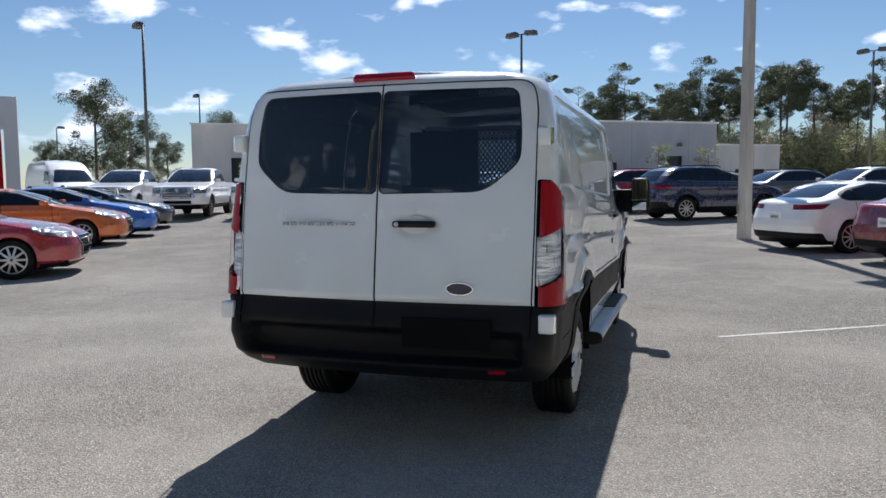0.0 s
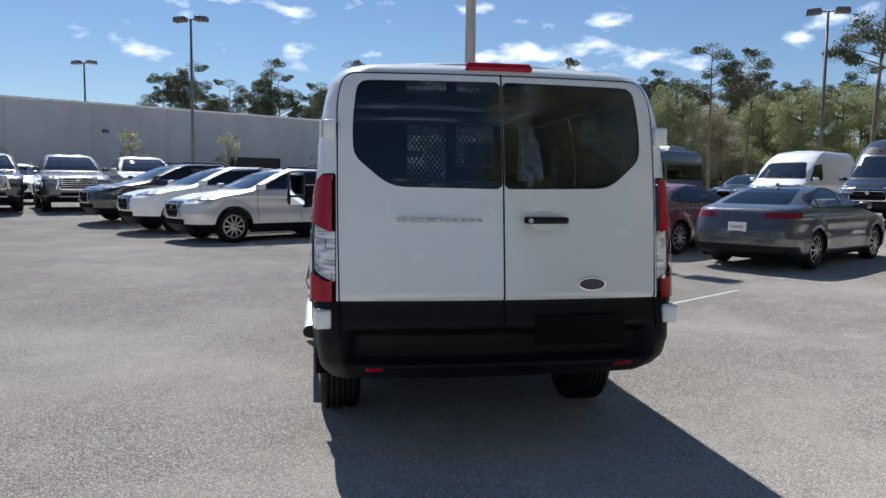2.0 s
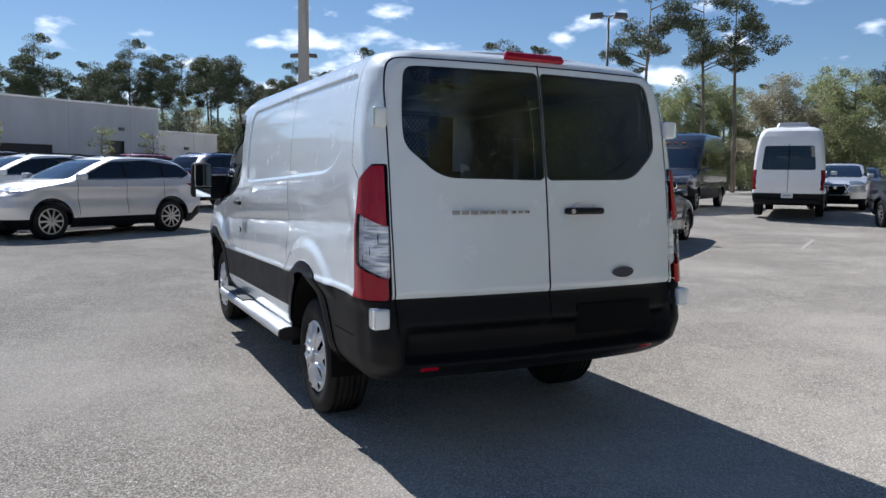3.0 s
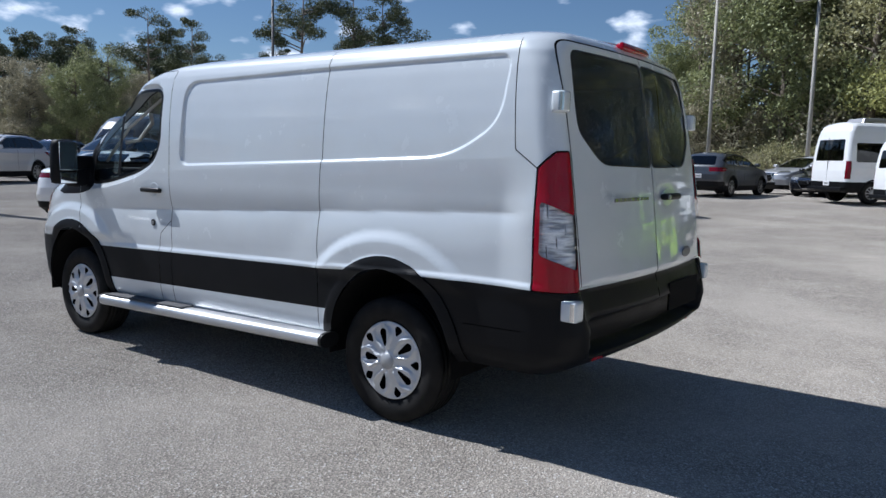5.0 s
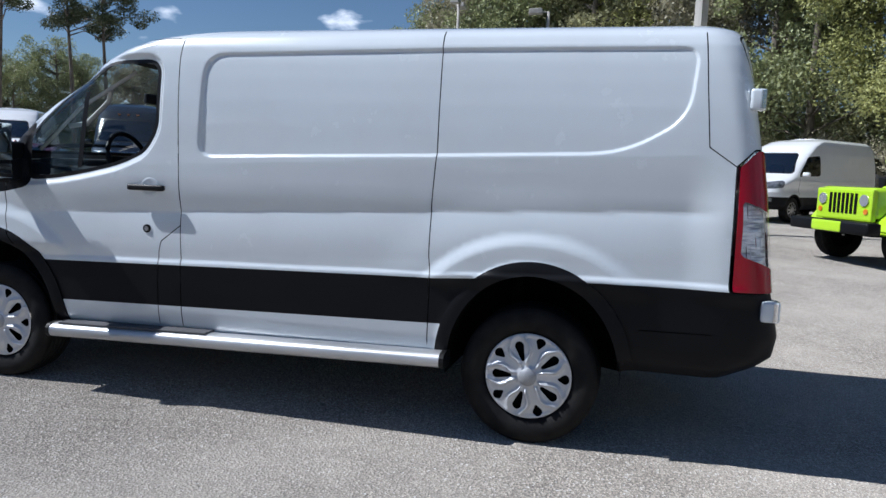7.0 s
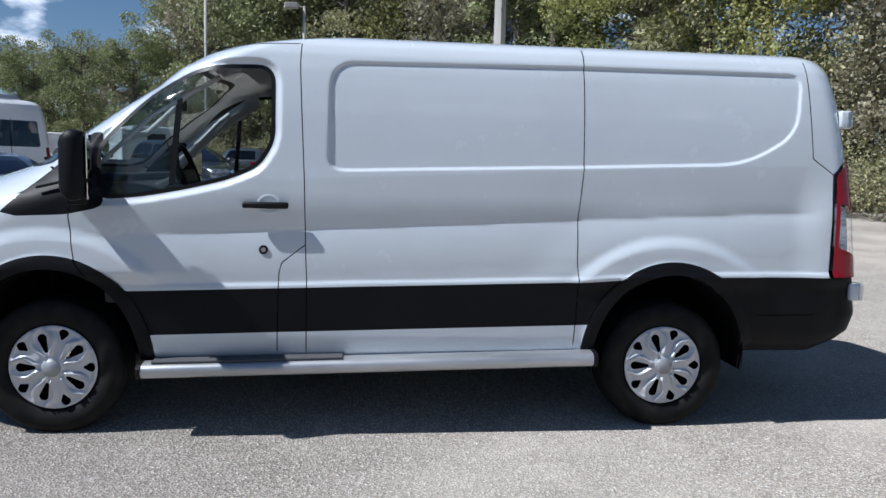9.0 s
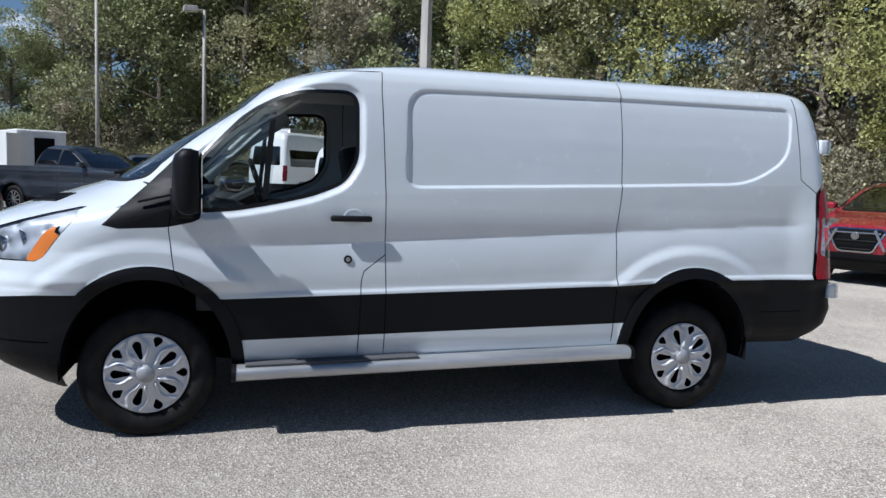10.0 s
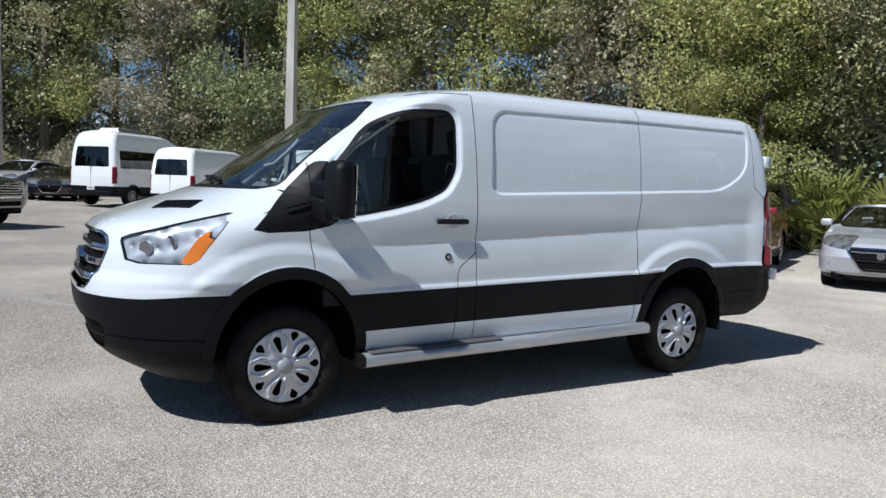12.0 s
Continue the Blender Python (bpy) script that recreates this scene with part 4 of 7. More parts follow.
def build_van():
    van = thing("cargo_van", "white low-roof cargo van with black lower cladding, parked on the lot", "van")
    zs = np.unique(np.round(np.concatenate([np.linspace(0.36, 2.0, 74), np.linspace(1.38, 1.56, 23), np.linspace(2.0, 2.138, 12)]), 4))
    s = ring_shell(VAN_TABLE, zs, n_side=185, n_face=26, n_corner=12, crown=0.022, bow=(0.07, 0.05))

    # the front bumper reaches lower than the sills
    low = s.v[:, 2] < 0.66
    reach = smoothstep(3.50, 3.72, s.v[:, 1])
    s.v[:, 2] = np.where(low, 0.66 - (0.66 - s.v[:, 2]) * (1 + 0.30 * reach), s.v[:, 2])

    tail = smoothstep(-0.30, -0.50, s.v[:, 1])
    s.v[:, 2] = np.where(s.v[:, 2] < 0.66, 0.66 - (0.66 - s.v[:, 2]) * (1 - 0.24 * tail), s.v[:, 2])

    # relief of the side: the pressed panel, the waist crease, the wheel flares, the bumper step
    def side_arch(y, z, cy, rx, rz, cz=0.40):
        return np.hypot((y - cy) / rx, (z - cz) / rz)

    recess = rounded(van_side([(1.86, 1.965), (1.885, 1.413), (0.52, 1.462), (-0.40, 1.50), (-0.68, 1.67), (-0.69, 1.99), (0.5, 1.985)]),
                     [0.12, 0.09, 0.02, 0.20, 0.12, 0.08, 0.02])
    win = rounded(van_side([(3.02, 1.262), (3.03, 1.50), (2.74, 1.80), (2.50, 1.912), (2.165, 1.922), (2.175, 1.56), (2.25, 1.44), (2.40, 1.372), (2.62, 1.318), (2.85, 1.275)]),
                  [0.03, 0.06, 0.1, 0.14, 0.08, 0.06, 0.05, 0.08, 0.1, 0.1])
    anyside = lambda c: np.abs(c[:, 0]) > 0.78 * van_half_width(c[:, 2])
    for edge in (0.028, 0.011, 0.0, -0.011, -0.028):
        s.cut(lambda q: signed(q[:, 1:3], recess) - edge, None, anyside)
    for edge in (0.062, 0.042, 0.022):
        s.cut(lambda q: signed(q[:, 1:3], win) - edge, None, lambda c: anyside(c) & (c[:, 1] > 1.9))
    for edge in (0.025, 0.0, -0.025):
        s.cut(lambda q: q[:, 2] - (1.10 + (2.0 - q[:, 1]) * 0.048) - edge, None, anyside)
    clad_y, clad_z = (-0.9, -0.35, 0.26, 0.52, 2.89, 3.5), (0.876, 0.876, 0.856, 0.837, 0.7735, 0.80)
    clad_line = lambda y: np.interp(y, clad_y, clad_z)
    for edge in (0.036, 0.020, 0.006):
        s.cut(lambda q: q[:, 2] - clad_line(q[:, 1]) - edge, None, anyside)
    for cy in WHEEL_Y:
        for edge in (1.15, 1.075, 1.0):
            s.cut(lambda q: side_arch(q[:, 1], q[:, 2], cy, 0.665, 0.625) - edge, None, anyside)

    def relief(y, z):
        """How far the pressed side stands in or out of the plain skin."""
        push = -0.013 * smoothstep(0.011, -0.011, signed(np.stack([y, z], 1), recess)) * (y < 2.1)
        push += -0.026 * smoothstep(0.062, 0.022, signed(np.stack([y, z], 1), win)) * (y > 2.0) * (y < 3.3)
        zc = 1.10 + (2.0 - y) * 0.048
        zl = clad_line(y)
        fade = (1 - 0.6 * smoothstep(2.2, 3.2, y)) * smoothstep(-0.93, -0.70, y)
        above = np.clip((z - zc) / 0.27, 0, 1)
        below = np.clip((zc - z) / 0.24, 0, 1)
        push += fade * np.where(z > zc, -0.037 * (0.45 * (1 - above) + 0.55 * (1 - above) ** 2), -0.037 + 0.044 * below - 0.027 * below ** 2)
        push += 0.012 * smoothstep(zl + 0.036, zl + 0.004, z) * (1 - 0.5 * smoothstep(2.5, 3.0, y))
        for cy in WHEEL_Y:
            rr = side_arch(y, z, cy, 0.665, 0.625)
            push += 0.024 * smoothstep(1.13, 1.0, rr) * smoothstep(0.78, 0.88, z)
            push += 0.010 * smoothstep(1.5, 1.1, rr) * smoothstep(0.78, 0.88, z)
            rim_r = side_arch(y, z, cy, 0.475, 0.53)
            push += 0.010 * smoothstep(1.06, 1.0, rim_r)
        return push

    def side_share(v):
        return smoothstep(0.80, 0.92, np.abs(v[:, 0]) / np.maximum(van_half_width(v[:, 2]), 0.1)) * smoothstep(-1.02, -0.90, v[:, 1])

    v = s.v
    y, z = v[:, 1].copy(), v[:, 2].copy()
    v[:, 0] += np.sign(v[:, 0]) * relief(y, z) * side_share(v)
    rear = y < -0.95
    step = smoothstep(0.86, 0.80, np.abs(v[:, 0])) * smoothstep(0.545, 0.565, z) * smoothstep(0.735, 0.69, z)
    v[:, 1] += np.where(rear, 0.13 * step, 0)
    shelf = smoothstep(0.90, 0.86, np.abs(v[:, 0])) * smoothstep(0.70, 0.72, z) * smoothstep(0.90, 0.88, z)
    v[:, 1] += np.where(rear, 0.018 * shelf, 0)
    v[:, 0] *= np.where(y < -0.70, 1 - 0.024 * smoothstep(-0.70, -0.95, y) * smoothstep(0.86, 0.80, z), 1.0)
    # the handle's dished pocket in the rear door
    pocket = np.exp(-(((v[:, 0] - 0.23) / 0.10) ** 2 + ((z - 1.30) / 0.045) ** 2))
    v[:, 1] += np.where(rear, 0.012 * pocket, 0)

    side = lambda c: (np.abs(c[:, 0]) > 0.5) & (np.abs(c[:, 0]) > van_half_width(c[:, 2]) * 0.80)
    back = lambda c: c[:, 1] < -0.80
    nose = lambda c: c[:, 1] > 2.3

    # lower black cladding, then white sills
    clad = np.concatenate([[(4.6, 0.765), (4.1, 0.772), (3.85, 0.795), (3.5, 0.80)], van_side([(2.89, 0.770), (0.52, 0.834), (0.26, 0.853), (-0.35, 0.873), (-0.9, 0.873)]), [(-1.4, 0.885), (-1.4, 0.2), (4.6, 0.2)]])
    s.cut(side_points(clad), "clad")
    sill = van_side([(2.90, 0.536), (0.44, 0.598), (0.44, 0.2), (2.90, 0.2)])
    s.cut(side_points(sill), "sill", side, ("clad",))
    for cy in WHEEL_Y:
        s.cut(lambda q: side_arch(q[:, 1], q[:, 2], cy - 0.01, 0.505, 0.555) - 1, "arch", side, ("body", "clad", "sill"))
        s.cut(lambda q: side_arch(q[:, 1], q[:, 2], cy - 0.01, 0.435, 0.485) - 1, "open", side)
    s.drop("open")

    # front door window with its black rim, and the corner plate before it
    plate = rounded(van_side([(3.54, 1.145), (3.10, 1.58), (3.02, 1.58), (3.02, 1.20), (3.2, 1.16)]), [0.03, 0.05, 0.02, 0.03, 0.03])
    s.cut(side_points(plate), "corner_plate", side, ("body",))
    s.cut(lambda q: signed(q[:, 1:3], win) - 0.022, "gasket", side, ("body", "corner_plate"))
    s.cut(side_points(win), "side_glass", side)
    div = van_side([(2.605, 1.90), (2.69, 1.25)])
    s.cut(lambda q: line_distance(q[:, 1:3], div) - 0.016, "gasket", side, ("side_glass",))

    # rear windows, lamps, door gaps
    wl = rounded([(-0.012, 2.030), (-0.760, 2.026), (-0.788, 1.80), (-0.784, 1.635), (-0.60, 1.478), (-0.012, 1.470)], [0.02, 0.055, 0.1, 0.05, 0.08, 0.02])
    for sx in (1, -1):
        ring = np.array([(sx * -a, b) for a, b in wl])
        s.cut(lambda q: signed(q[:, [0, 2]], ring) - 0.006, "gasket", back, ("body",))
        s.cut(front_points(ring), "rear_glass", back, ("body", "gasket"))
    lamp_side = van_side([(-0.908, 1.455), (-0.985, 1.535), (-1.4, 1.56), (-1.4, 0.868), (-0.922, 0.868)])
    lamp_area = lambda q: np.maximum(signed(q[:, 1:3], lamp_side), 0.880 - np.abs(q[:, 0]))
    s.cut(lamp_area, "gap", back, ("body", "clad"))
    s.cut(lambda q: lamp_area(q) + 0.009, "tail", back, ("gap",))
    across = lambda q: (-0.915 - q[:, 1]) + (1.02 - np.abs(q[:, 0]))
    s.cut(lambda q: np.maximum.reduce([0.055 - across(q), across(q) - 0.315, q[:, 2] - (1.315 - 0.28 * across(q)), (1.058 - 0.26 * across(q)) - q[:, 2]]), "tail_clear", back, ("tail",))
    for cr in (0.105, 0.165, 0.225):
        s.cut(lambda q: np.abs(across(q) - cr) - 0.004, "tail_rib", back, ("tail_clear",))
    outline = rounded([(-0.862, 0.72), (-0.872, 1.30), (-0.872, 1.93), (-0.835, 2.072), (0.835, 2.072), (0.872, 1.93), (0.872, 1.30), (0.862, 0.72)], 0.12, closed=False)
    s.groove(outline, [0, 2], 0.004, "gap", back, ("body", "clad"))
    s.groove([(0.0, 2.08), (0.0, 0.70)], [0, 2], 0.005, "gap", back, ("body", "clad"))

    # panel gaps of the sides
    lines = [van_side([(2.005, 2.05), (2.018, 1.95), (2.006, 1.363), (2.003, 1.02), (1.995, 0.82), (1.99, 0.44)]),
             van_side([(2.003, 1.02), (2.125, 0.925), (2.140, 0.87), (2.142, 0.44)]),
             van_side([(2.60, 1.995), (2.30, 2.042), (2.01, 2.05)]),
             van_side([(3.60, 1.33), (3.30, 1.62), (3.0, 1.82), (2.75, 1.94), (2.60, 1.995)]),
             van_side([(3.13, 1.60), (3.17, 1.25), (3.185, 1.15), (3.155, 0.93), (3.10, 0.85)]),
             van_side([(0.541, 2.075), (0.524, 1.80), (0.518, 1.456), (0.535, 1.2), (0.535, 0.95), (0.524, 0.852), (0.539, 0.48)]),
             van_side([(-0.70, 2.06), (-0.75, 1.80), (-0.784, 1.539), (-0.912, 1.452)]),
             van_side([(-0.52, 0.655), (-0.86, 0.66)])]
    for ln in lines:
        s.groove(ln, [1, 2], 0.0028, "gap", side, ("body", "clad", "sill", "corner_plate", "arch"))

    # windscreen, grille, head lamps, lower intake
    ws = rounded([(-0.80, 1.415), (-0.765, 1.60), (-0.645, 1.985), (0.645, 1.985), (0.765, 1.60), (0.80, 1.415)], [0.06, 0.1, 0.08, 0.08, 0.1, 0.06])
    s.cut(lambda q: signed(q[:, [0, 2]], ws) - 0.02, "gasket", lambda c: (c[:, 1] > 2.2) & (np.abs(c[:, 0]) < van_half_width(c[:, 2]) * 0.9), ("body",))
    s.cut(front_points(ws), "windscreen", lambda c: (c[:, 1] > 2.2) & (np.abs(c[:, 0]) < van_half_width(c[:, 2]) * 0.9), ("gasket",))
    grille = rounded([(-0.50, 1.115), (-0.56, 1.035), (-0.47, 0.805), (0.47, 0.805), (0.56, 1.035), (0.50, 1.115)], 0.06)
    s.cut(lambda q: signed(q[:, [0, 2]], grille) - 0.016, "grille_frame", lambda c: c[:, 1] > 3.8, ("body", "clad"))
    s.cut(front_points(grille), "grille", lambda c: c[:, 1] > 3.8, ("grille_frame",))
    for zk in (0.865, 0.950, 1.035):
        s.cut(lambda q: np.abs(q[:, 2] - zk) - 0.019, "slat", lambda c: c[:, 1] > 3.8, ("grille",))
    lamp = rounded([(4.17, 1.105), (4.15, 0.968), (3.82, 0.972), (3.74, 1.09), (3.60, 1.262), (3.88, 1.195)], [0.02, 0.02, 0.03, 0.1, 0.012, 0.1])
    s.cut(lambda q: signed(q[:, 1:3], lamp) - 0.004, "gap", lambda c: (c[:, 1] > 3.4) & (np.abs(c[:, 0]) > 0.45), ("body",))
    s.cut(side_points(lamp), "head_lamp", lambda c: (c[:, 1] > 3.4) & (np.abs(c[:, 0]) > 0.45), ("gap",))
    amber = np.array([(3.915, 0.95), (3.80, 1.125), (3.735, 1.165), (3.72, 1.09), (3.80, 0.95)])
    s.cut(side_points(amber), "turn_lamp", lambda c: c[:, 1] > 3.4, ("head_lamp",))
    intake = rounded([(-0.62, 0.62), (-0.55, 0.45), (0.55, 0.45), (0.62, 0.62)], 0.05)
    s.cut(front_points(intake), "intake", lambda c: c[:, 1] > 3.9, ("clad",))
    for zk in (0.485, 0.530, 0.575):
        s.cut(lambda q: np.abs(q[:, 2] - zk) - 0.006, "intake_bar", lambda c: c[:, 1] > 3.9, ("intake",))
    bumper_line = np.array([(-1.1, 0.545), (1.1, 0.545)])
    s.groove(bumper_line, [0, 2], 0.004, "gap", lambda c: c[:, 1] > 3.72, ("clad",))
    hood_gap = rounded([(-0.955, 1.262), (-0.945, 1.32), (-0.90, 1.38), (-0.82, 1.40)], 0.03, closed=False)
    for sx in (1, -1):
        hg = hood_gap * np.array((sx, 1))
        s.groove(hg, [0, 2], 0.004, "gap", lambda c: c[:, 1] > 3.1, ("body",))

    inward = lambda d: (lambda q: q - np.stack([np.sign(q[:, 0]) * d * (np.abs(q[:, 0]) > 0.7), 0 * q[:, 0], 0 * q[:, 0]], 1))
    backin = lambda d: (lambda q: q + np.array((0, d, 0)))
    body = s.build("body", "body", M["van_white"], van, "glossy white painted steel body")
    # shade the pressings by their true slope
    co = np.array([q.co[:] for q in body.data.vertices])
    share = side_share(co)
    flat = co.copy()
    flat[:, 0] -= np.sign(co[:, 0]) * relief(co[:, 1], co[:, 2]) * share
    body.data.vertices.foreach_set("co", flat.ravel())
    body.data.update()
    nrm = np.array([q.vector[:] for q in body.data.vertex_normals])
    body.data.vertices.foreach_set("co", co.ravel())
    body.data.update()
    h = 0.003
    slope_y = (relief(co[:, 1] + h, co[:, 2]) - relief(co[:, 1] - h, co[:, 2])) / (2 * h)
    slope_z = (relief(co[:, 1], co[:, 2] + h) - relief(co[:, 1], co[:, 2] - h)) / (2 * h)
    amount = np.abs(nrm[:, 0]) * share
    nrm += np.stack([0 * amount, -slope_y * amount, -slope_z * amount], 1)
    dish = np.exp(-(((co[:, 0] - 0.23) / 0.10) ** 2 + ((co[:, 2] - 1.30) / 0.045) ** 2)) * 0.012 * (co[:, 1] < -0.95)
    nrm += np.abs(nrm[:, 1:2]) * np.stack([dish * -2 * (co[:, 0] - 0.23) / 0.01, 0 * dish, dish * -2 * (co[:, 2] - 1.30) / 0.002025], 1)
    nrm /= np.linalg.norm(nrm, axis=1)[:, None]
    body.data.normals_split_custom_set_from_vertices([tuple(q) for q in nrm])
    s.build("clad", "lower_cladding", M["clad"], van, "black grained plastic bumpers and cladding")
    for cy, nm in ((0, "rear"), (1, "front")):
        for sx in (-1, 1):
            s.build("arch", "wheel_arch_trim", M["clad"], van, where=lambda c: (c[0] * sx > 0) and ((c[1] > 1.6) == bool(cy)),
                    shift=lambda q: q + np.stack([np.sign(q[:, 0]) * 0.008, 0 * q[:, 0], 0 * q[:, 0]], 1))
    for sx in (-1, 1):
        on = lambda c: c[0] * sx > 0
        s.build("sill", "sill_panel", M["van_white"], van, where=on)
        if sx > 0:
            s.build("side_glass", "door_window", M["door_glass"], van, "clear closed door window", inward(0.008), lambda c: c[0] > 0 and c[1] < 2.64)
        s.build("side_glass", "quarter_window", M["glass"], van, "fixed front quarter window", inward(0.008), lambda c: c[0] * sx > 0 and c[1] >= 2.64)
        s.build("corner_plate", "mirror_plate", M["clad"], van, where=on)
        s.build("rear_glass", "rear_window", M["tint"], van, "dark tinted rear door window", backin(0.006), on)
        s.build("tail", "tail_light", M["red_lens"], van, "red tail light", lambda q: q + np.stack([np.sign(q[:, 0]) * 0.012, 0 * q[:, 0] - 0.008, 0 * q[:, 0]], 1), on)
        s.build("tail_clear", "reverse_light", M["head_glass"], van, "clear reversing lamp", lambda q: q + np.stack([np.sign(q[:, 0]) * 0.010, 0 * q[:, 0] - 0.006, 0 * q[:, 0]], 1), on)
        v3, f3 = s.take("tail_clear", lambda q: q + np.stack([np.sign(q[:, 0]) * -0.012, 0 * q[:, 0] + 0.012, 0 * q[:, 0]], 1), on)
        mesh_object("reverse_reflector", v3, f3, M["ribbed"], van)
        v3, f3 = s.take("tail_rib", lambda q: q + np.stack([np.sign(q[:, 0]) * 0.008, 0 * q[:, 0] - 0.004, 0 * q[:, 0]], 1), on)
        mesh_object("reverse_light_rib", v3, f3, M["lamp_rib"], van)["kind"] = "stuff"
        s.build("head_lamp", "headlight", M["head_glass"], van, "clear head lamp cover", None, on)
        v2, f2 = s.take("head_lamp", lambda q: q - np.stack([np.sign(q[:, 0]) * 0.015, 0 * q[:, 0] + 0.015, 0 * q[:, 0]], 1), on)
        mesh_object("lamp_reflector", v2, f2, M["reflector"], van)
        s.build("turn_lamp", "turn_signal", M["amber_lens"], van, "orange turn signal", None, on)
    for o in (s.build("gasket", "window_gasket", M["trim"], van),):
        o["kind"] = "stuff"
    gap = s.build("gap", "panel_gap", M["gap"], van, shift=lambda q: q - np.stack([np.sign(q[:, 0]) * 0.004 * (np.abs(q[:, 0]) > 0.7), -0.004 * (q[:, 1] < -0.9) + 0.003 * (q[:, 1] > 3.9), 0 * q[:, 0]], 1))
    gap["kind"] = "stuff"
    s.build("windscreen", "windscreen", M["screen"], van, "clear raked windscreen")
    s.build("grille_frame", "grille_frame", M["chrome"], van, shift=lambda q: q + np.array((0, 0.004, 0)))
    s.build("grille", "grille_backing", M["gap"], van, shift=lambda q: q - np.array((0, 0.035, 0)))
    v2, f2 = s.take("slat", lambda q: q - np.array((0, 0.035, 0)))
    mesh_object("grille_backing", v2, f2, M["gap"], van)
    for zk in (0.865, 0.950, 1.035):
        slat = s.build("slat", "grille_slat", M["chrome"], van, "chrome grille slat", lambda q: q - np.array((0, 0.004, 0)), lambda c: abs(c[2] - zk) < 0.03)
        slat.modifiers.new("thickness", 'SOLIDIFY').thickness = 0.014
    s.build("intake", "lower_intake", M["gap"], van, shift=lambda q: q - np.array((0, 0.03, 0)))
    v2, f2 = s.take("intake_bar", lambda q: q - np.array((0, 0.03, 0)))
    mesh_object("lower_intake", v2, f2, M["gap"], van)
    for zk in (0.485, 0.530, 0.575):
        s.build("intake_bar", "intake_bar", M["trim"], van, "", lambda q: q - np.array((0, 0.012, 0)), lambda c: abs(c[2] - zk) < 0.02)
    return van, s


M["head_glass"] = glass("lamp_cover", (0.97, 0.98, 0.99), 1.0, 1.35)
def lamp_inside(name, color, size, depth, metal=0.45):
    """Silvered lamp bowl: broken facets and ribs behind the cover."""
    p = Mat(name, color, 0.25, metal)
    v = p.node("ShaderNodeTexVoronoi", Scale=size)
    v.feature = 'SMOOTH_F1'
    p.link(p.coords(), v.inputs["Vector"])
    # Shade in the hollows of the facets is put into the colour too.
    p.color(p.ramp(v.outputs["Distance"], [(0.08, tuple(c * 0.35 for c in color)), (0.50, color)]))
    p.bump(v.outputs["Distance"], 0.9, depth)
    return p.m


def ribbed_lamp():
    """Silvered bowl of the reversing lamp with fine level ribs."""
    p = Mat("ribbed_lamp_reflector", (0.6, 0.62, 0.66), 0.3, 0.3)
    f = p.noise(2.2, 3, 0.5, stretch=(4, 4, 26))
    # Rib shading painted in: grooves dark, crests pale, along the same pattern as the bump.
    p.color(p.ramp(f, [(0.36, (0.34, 0.36, 0.40)), (0.46, (0.62, 0.65, 0.70)), (0.60, (0.86, 0.88, 0.91))]))
    p.bump(f, 0.8, 0.02)
    return p.m


M["ribbed"] = ribbed_lamp()
M["lamp_rib"] = Mat("lamp_rib", (0.45, 0.49, 0.56), 0.3, 0.2, 0.3).m
M["reflector"] = lamp_inside("lamp_reflector", (0.42, 0.45, 0.50), 12.0, 0.03, 0.25)
M["reflector"].node_tree.nodes["Principled BSDF"].inputs["Roughness"].default_value = 0.45
M["hub_grey"] = Mat("grey_hub", (0.34, 0.35, 0.37), 0.4, 0.3).m
van, van_shell = build_van()
for fy in WHEEL_Y:
    for sx in (-1, 1):
        w = make_wheel("wheel", WHEEL_R, 0.255, 0.222, petals, M["hubcap"],
                   lambda q: -0.022 * (1 - q) - 0.006, van, (sx * 0.832, fy, WHEEL_Z), sx > 0, 0.026, "silver ten-hole wheel cover", cover_relief)
        out = min(v.co.x for o in w.children if o.type == 'MESH' for v in o.data.vertices if math.hypot(v.co.y, v.co.z) < 0.05)
        part("hub_disc", tube([(out + 0.004, 0, 0), (out - 0.004, 0, 0), (out - 0.0045, 0, 0)], [0.047, 0.045, 0.001], 28), M["hub_grey"], w, "smooth grey hub disc", True)


# ---- fittings of the cargo van ----
def oval(rx, rz, depth, at, material, name, parent, label="", n=24, face='Y'):
    bm = bmesh.new()
    for d in (-depth / 2, depth / 2):
        ring = [bm.verts.new((rx * math.cos(2 * math.pi * k / n), d, rz * math.sin(2 * math.pi * k / n))) for k in range(n)]
        bm.faces.new(ring)
        if d < 0:
            low = ring
    for k in range(n):
        bm.faces.new((low[k], low[(k + 1) % n], ring[(k + 1) % n], ring[k]))
    bmesh.ops.transform(bm, matrix=pose(*at, 0, 0, 0 if face == 'Y' else 90), verts=bm.verts)
    return part(name, bm, material, parent, label)


